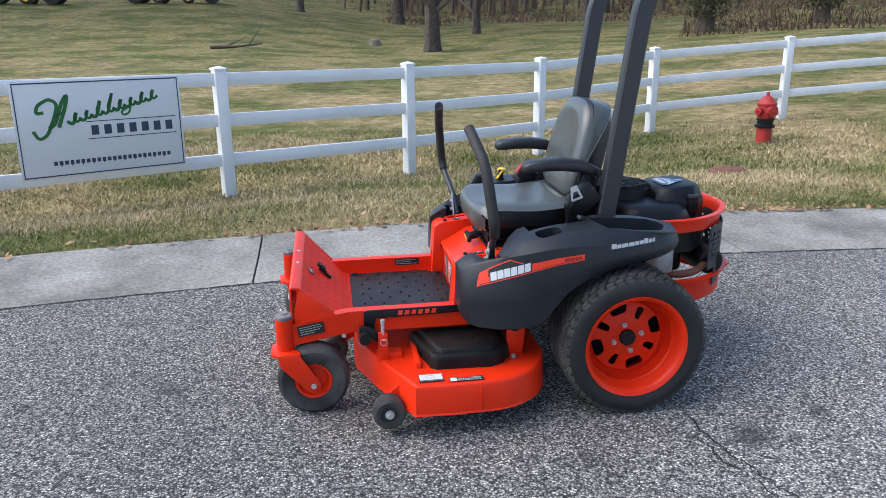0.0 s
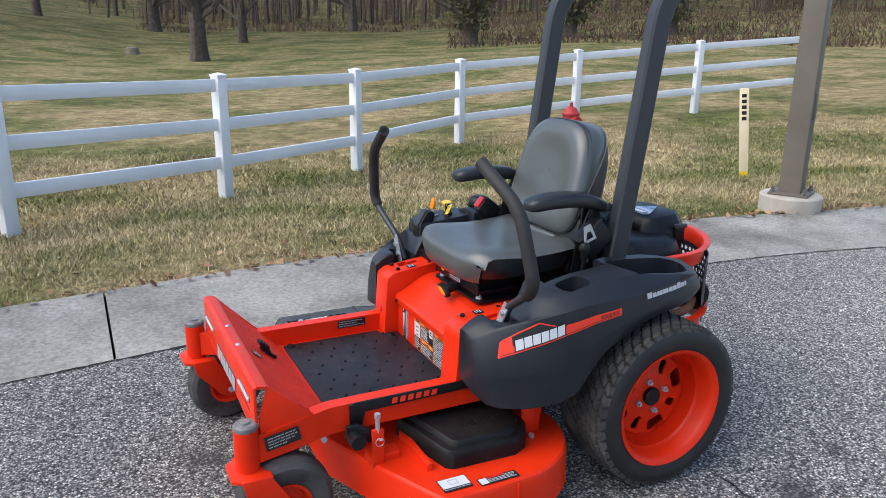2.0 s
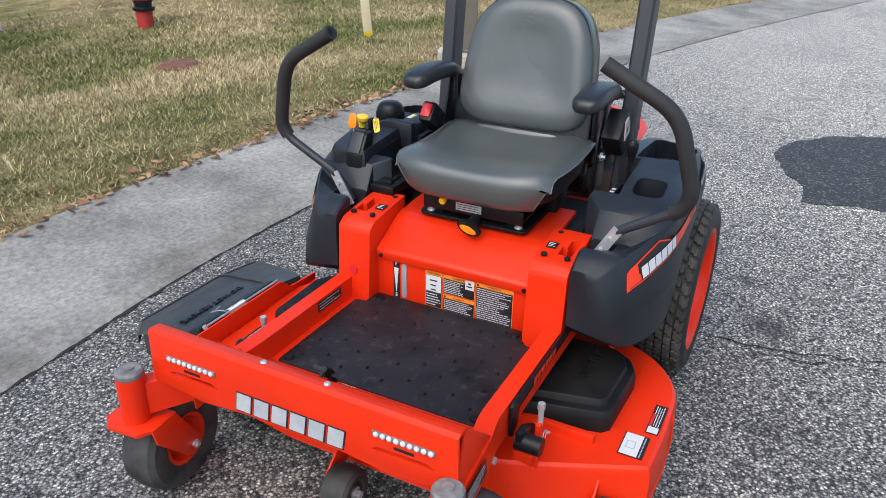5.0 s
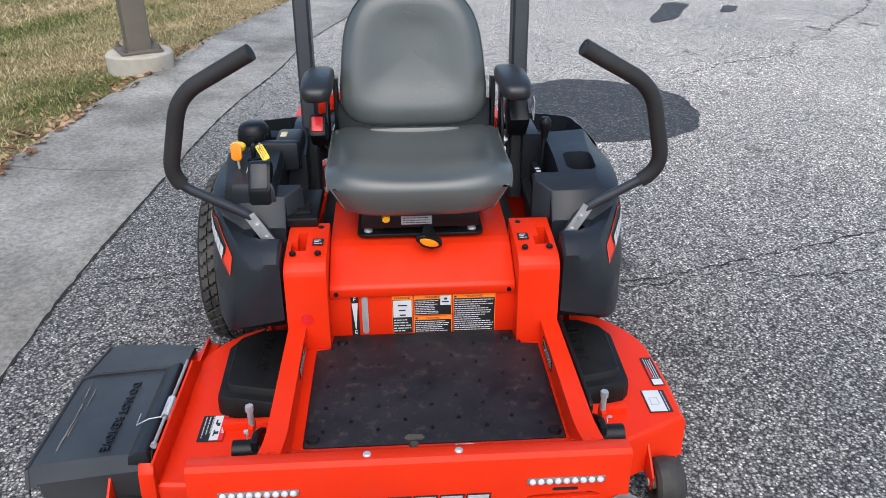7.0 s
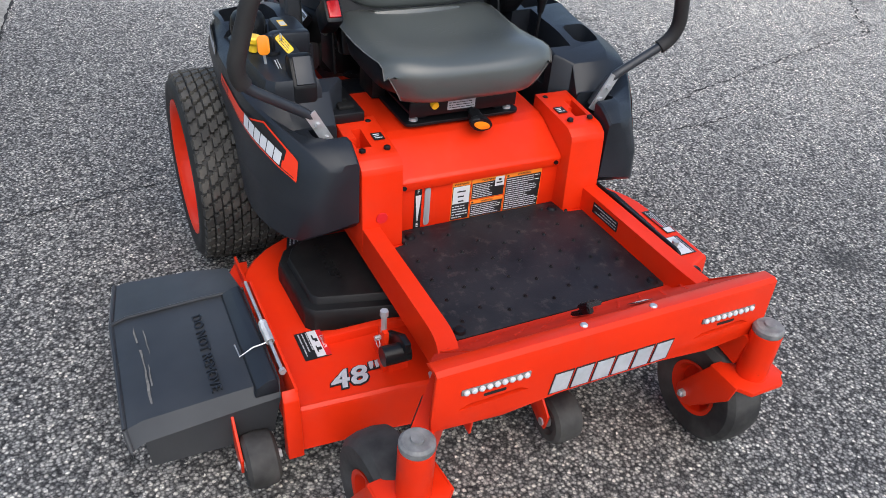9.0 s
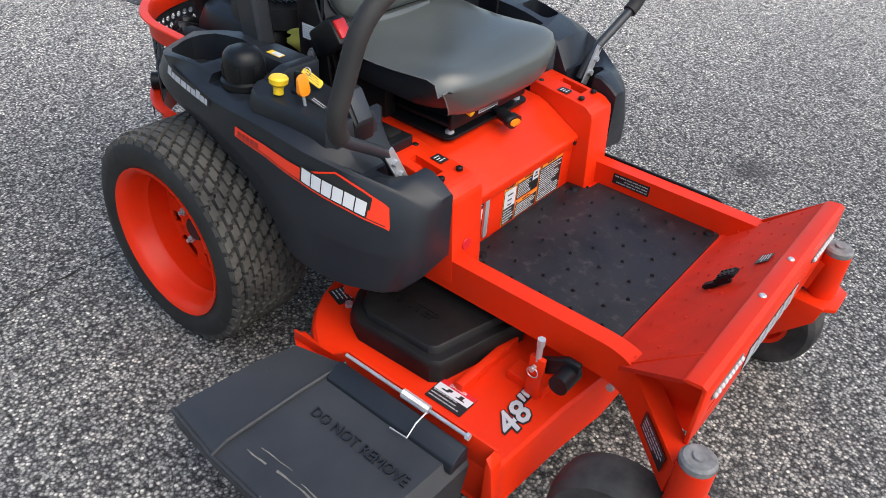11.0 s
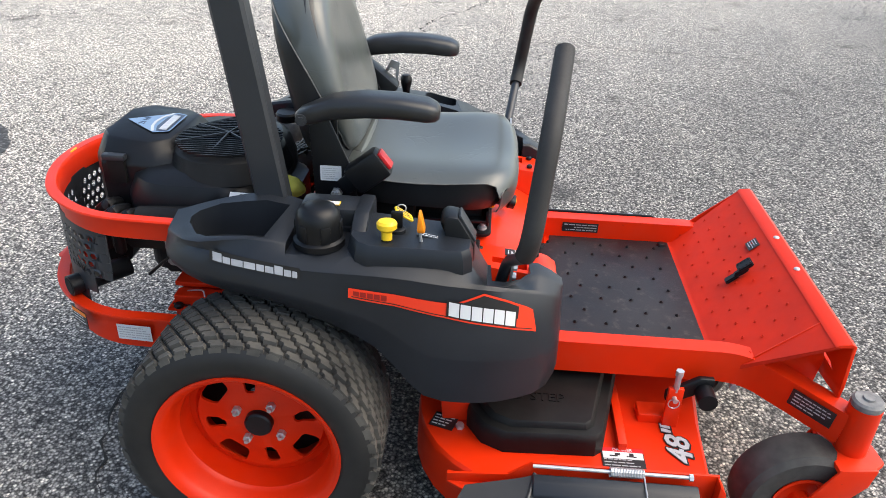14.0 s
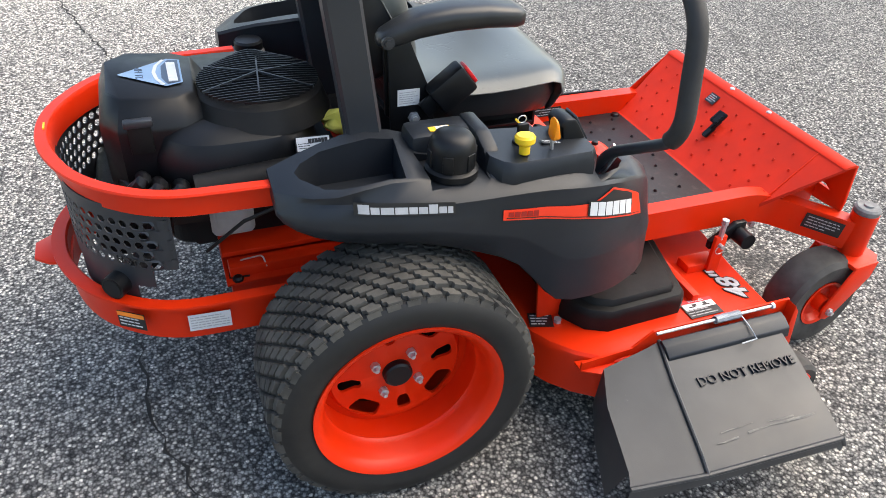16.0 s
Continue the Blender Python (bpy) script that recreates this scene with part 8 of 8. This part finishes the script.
part("engine_plate", box(bmesh.new(), 0.0, 0.3, MID - 0.23, MID + 0.23, 0.402, 0.415, 0.003), ORANGE, chassis)
floor_plate = part("rear_plate", box(bmesh.new(), 0.05, 0.3, MID - 0.24, MID + 0.29, 0.366, 0.374, 0.002), ORANGE, chassis)
bm = bmesh.new()
sweep(bm, rounded([(0.27, MID + 0.235, 0.374), (0.265, MID + 0.245, 0.4), (0.215, MID + 0.26, 0.415), (0.21, MID + 0.27, 0.39)], 0.01, 3), circle(0.002, 6), (0, 1, 0.2))
part("wire_bail", bm, STEEL, floor_plate, "bent steel wire bail")
m_p = facing((0.27, MID + 0.262, 0.3745), (-1, 0.1, 0), (0, 0, 1))
part("plate_sticker", card(bmesh.new(), m_p, -0.022, 0.022, -0.012, 0.012), BLACK_INK, floor_plate, "small black sticker")
part("plate_bolt", lathe(bmesh.new(), [(0.0, 0.01), (0.008, 0.01), (0.012, 0.006), (0.012, 0.0)], (0.275, MID + 0.28, 0.374), "z", 8, False), BLACK, floor_plate)
bm = bmesh.new()
prism(bm, rrect(-0.14, 0.13, MID - 0.24, MID + 0.24, 0.04), 0.19, 0.37, "z", 0.02)
for s in (-1, 1):
    rod(bm, (0, MID + s * 0.2, 0.278), (0, MID + s * 0.42, 0.278), 0.06, 24)
part("transmission", bm, BLACK, mower, "black hydrostatic transmission between the wheels")
bm = bmesh.new()
box(bm, -0.5, -0.05, MID - 0.28, MID + 0.28, 0.4, 0.53, 0.02)
part("fuel_tank", bm, DUSTY, mower, "dark fuel tank under the seat")
# cloth tucked behind the roll bar
bm = bmesh.new()
rings = []
for k, (x, w) in enumerate(((-0.032, 0.014), (-0.02, 0.028), (0.004, 0.036), (0.028, 0.032), (0.045, 0.014))):
    rings.append([(x + 0.006 * math.sin(3 * t + k), 0.136 + w * 0.6 * math.cos(t) + 0.006 * math.sin(4 * t + k), 0.67 + 0.002 * k + w * (0.85 + 0.15 * math.sin(3 * t + 2 * k)) * math.sin(t)) for t in [2 * math.pi * i / 16 for i in range(16)]])
hull_faces(bm, rings)
rag = part("work_glove", bm, CLOTH, None, "", 60)
tagged(rag, "crumpled yellow work glove tucked behind the roll bar", "glove")
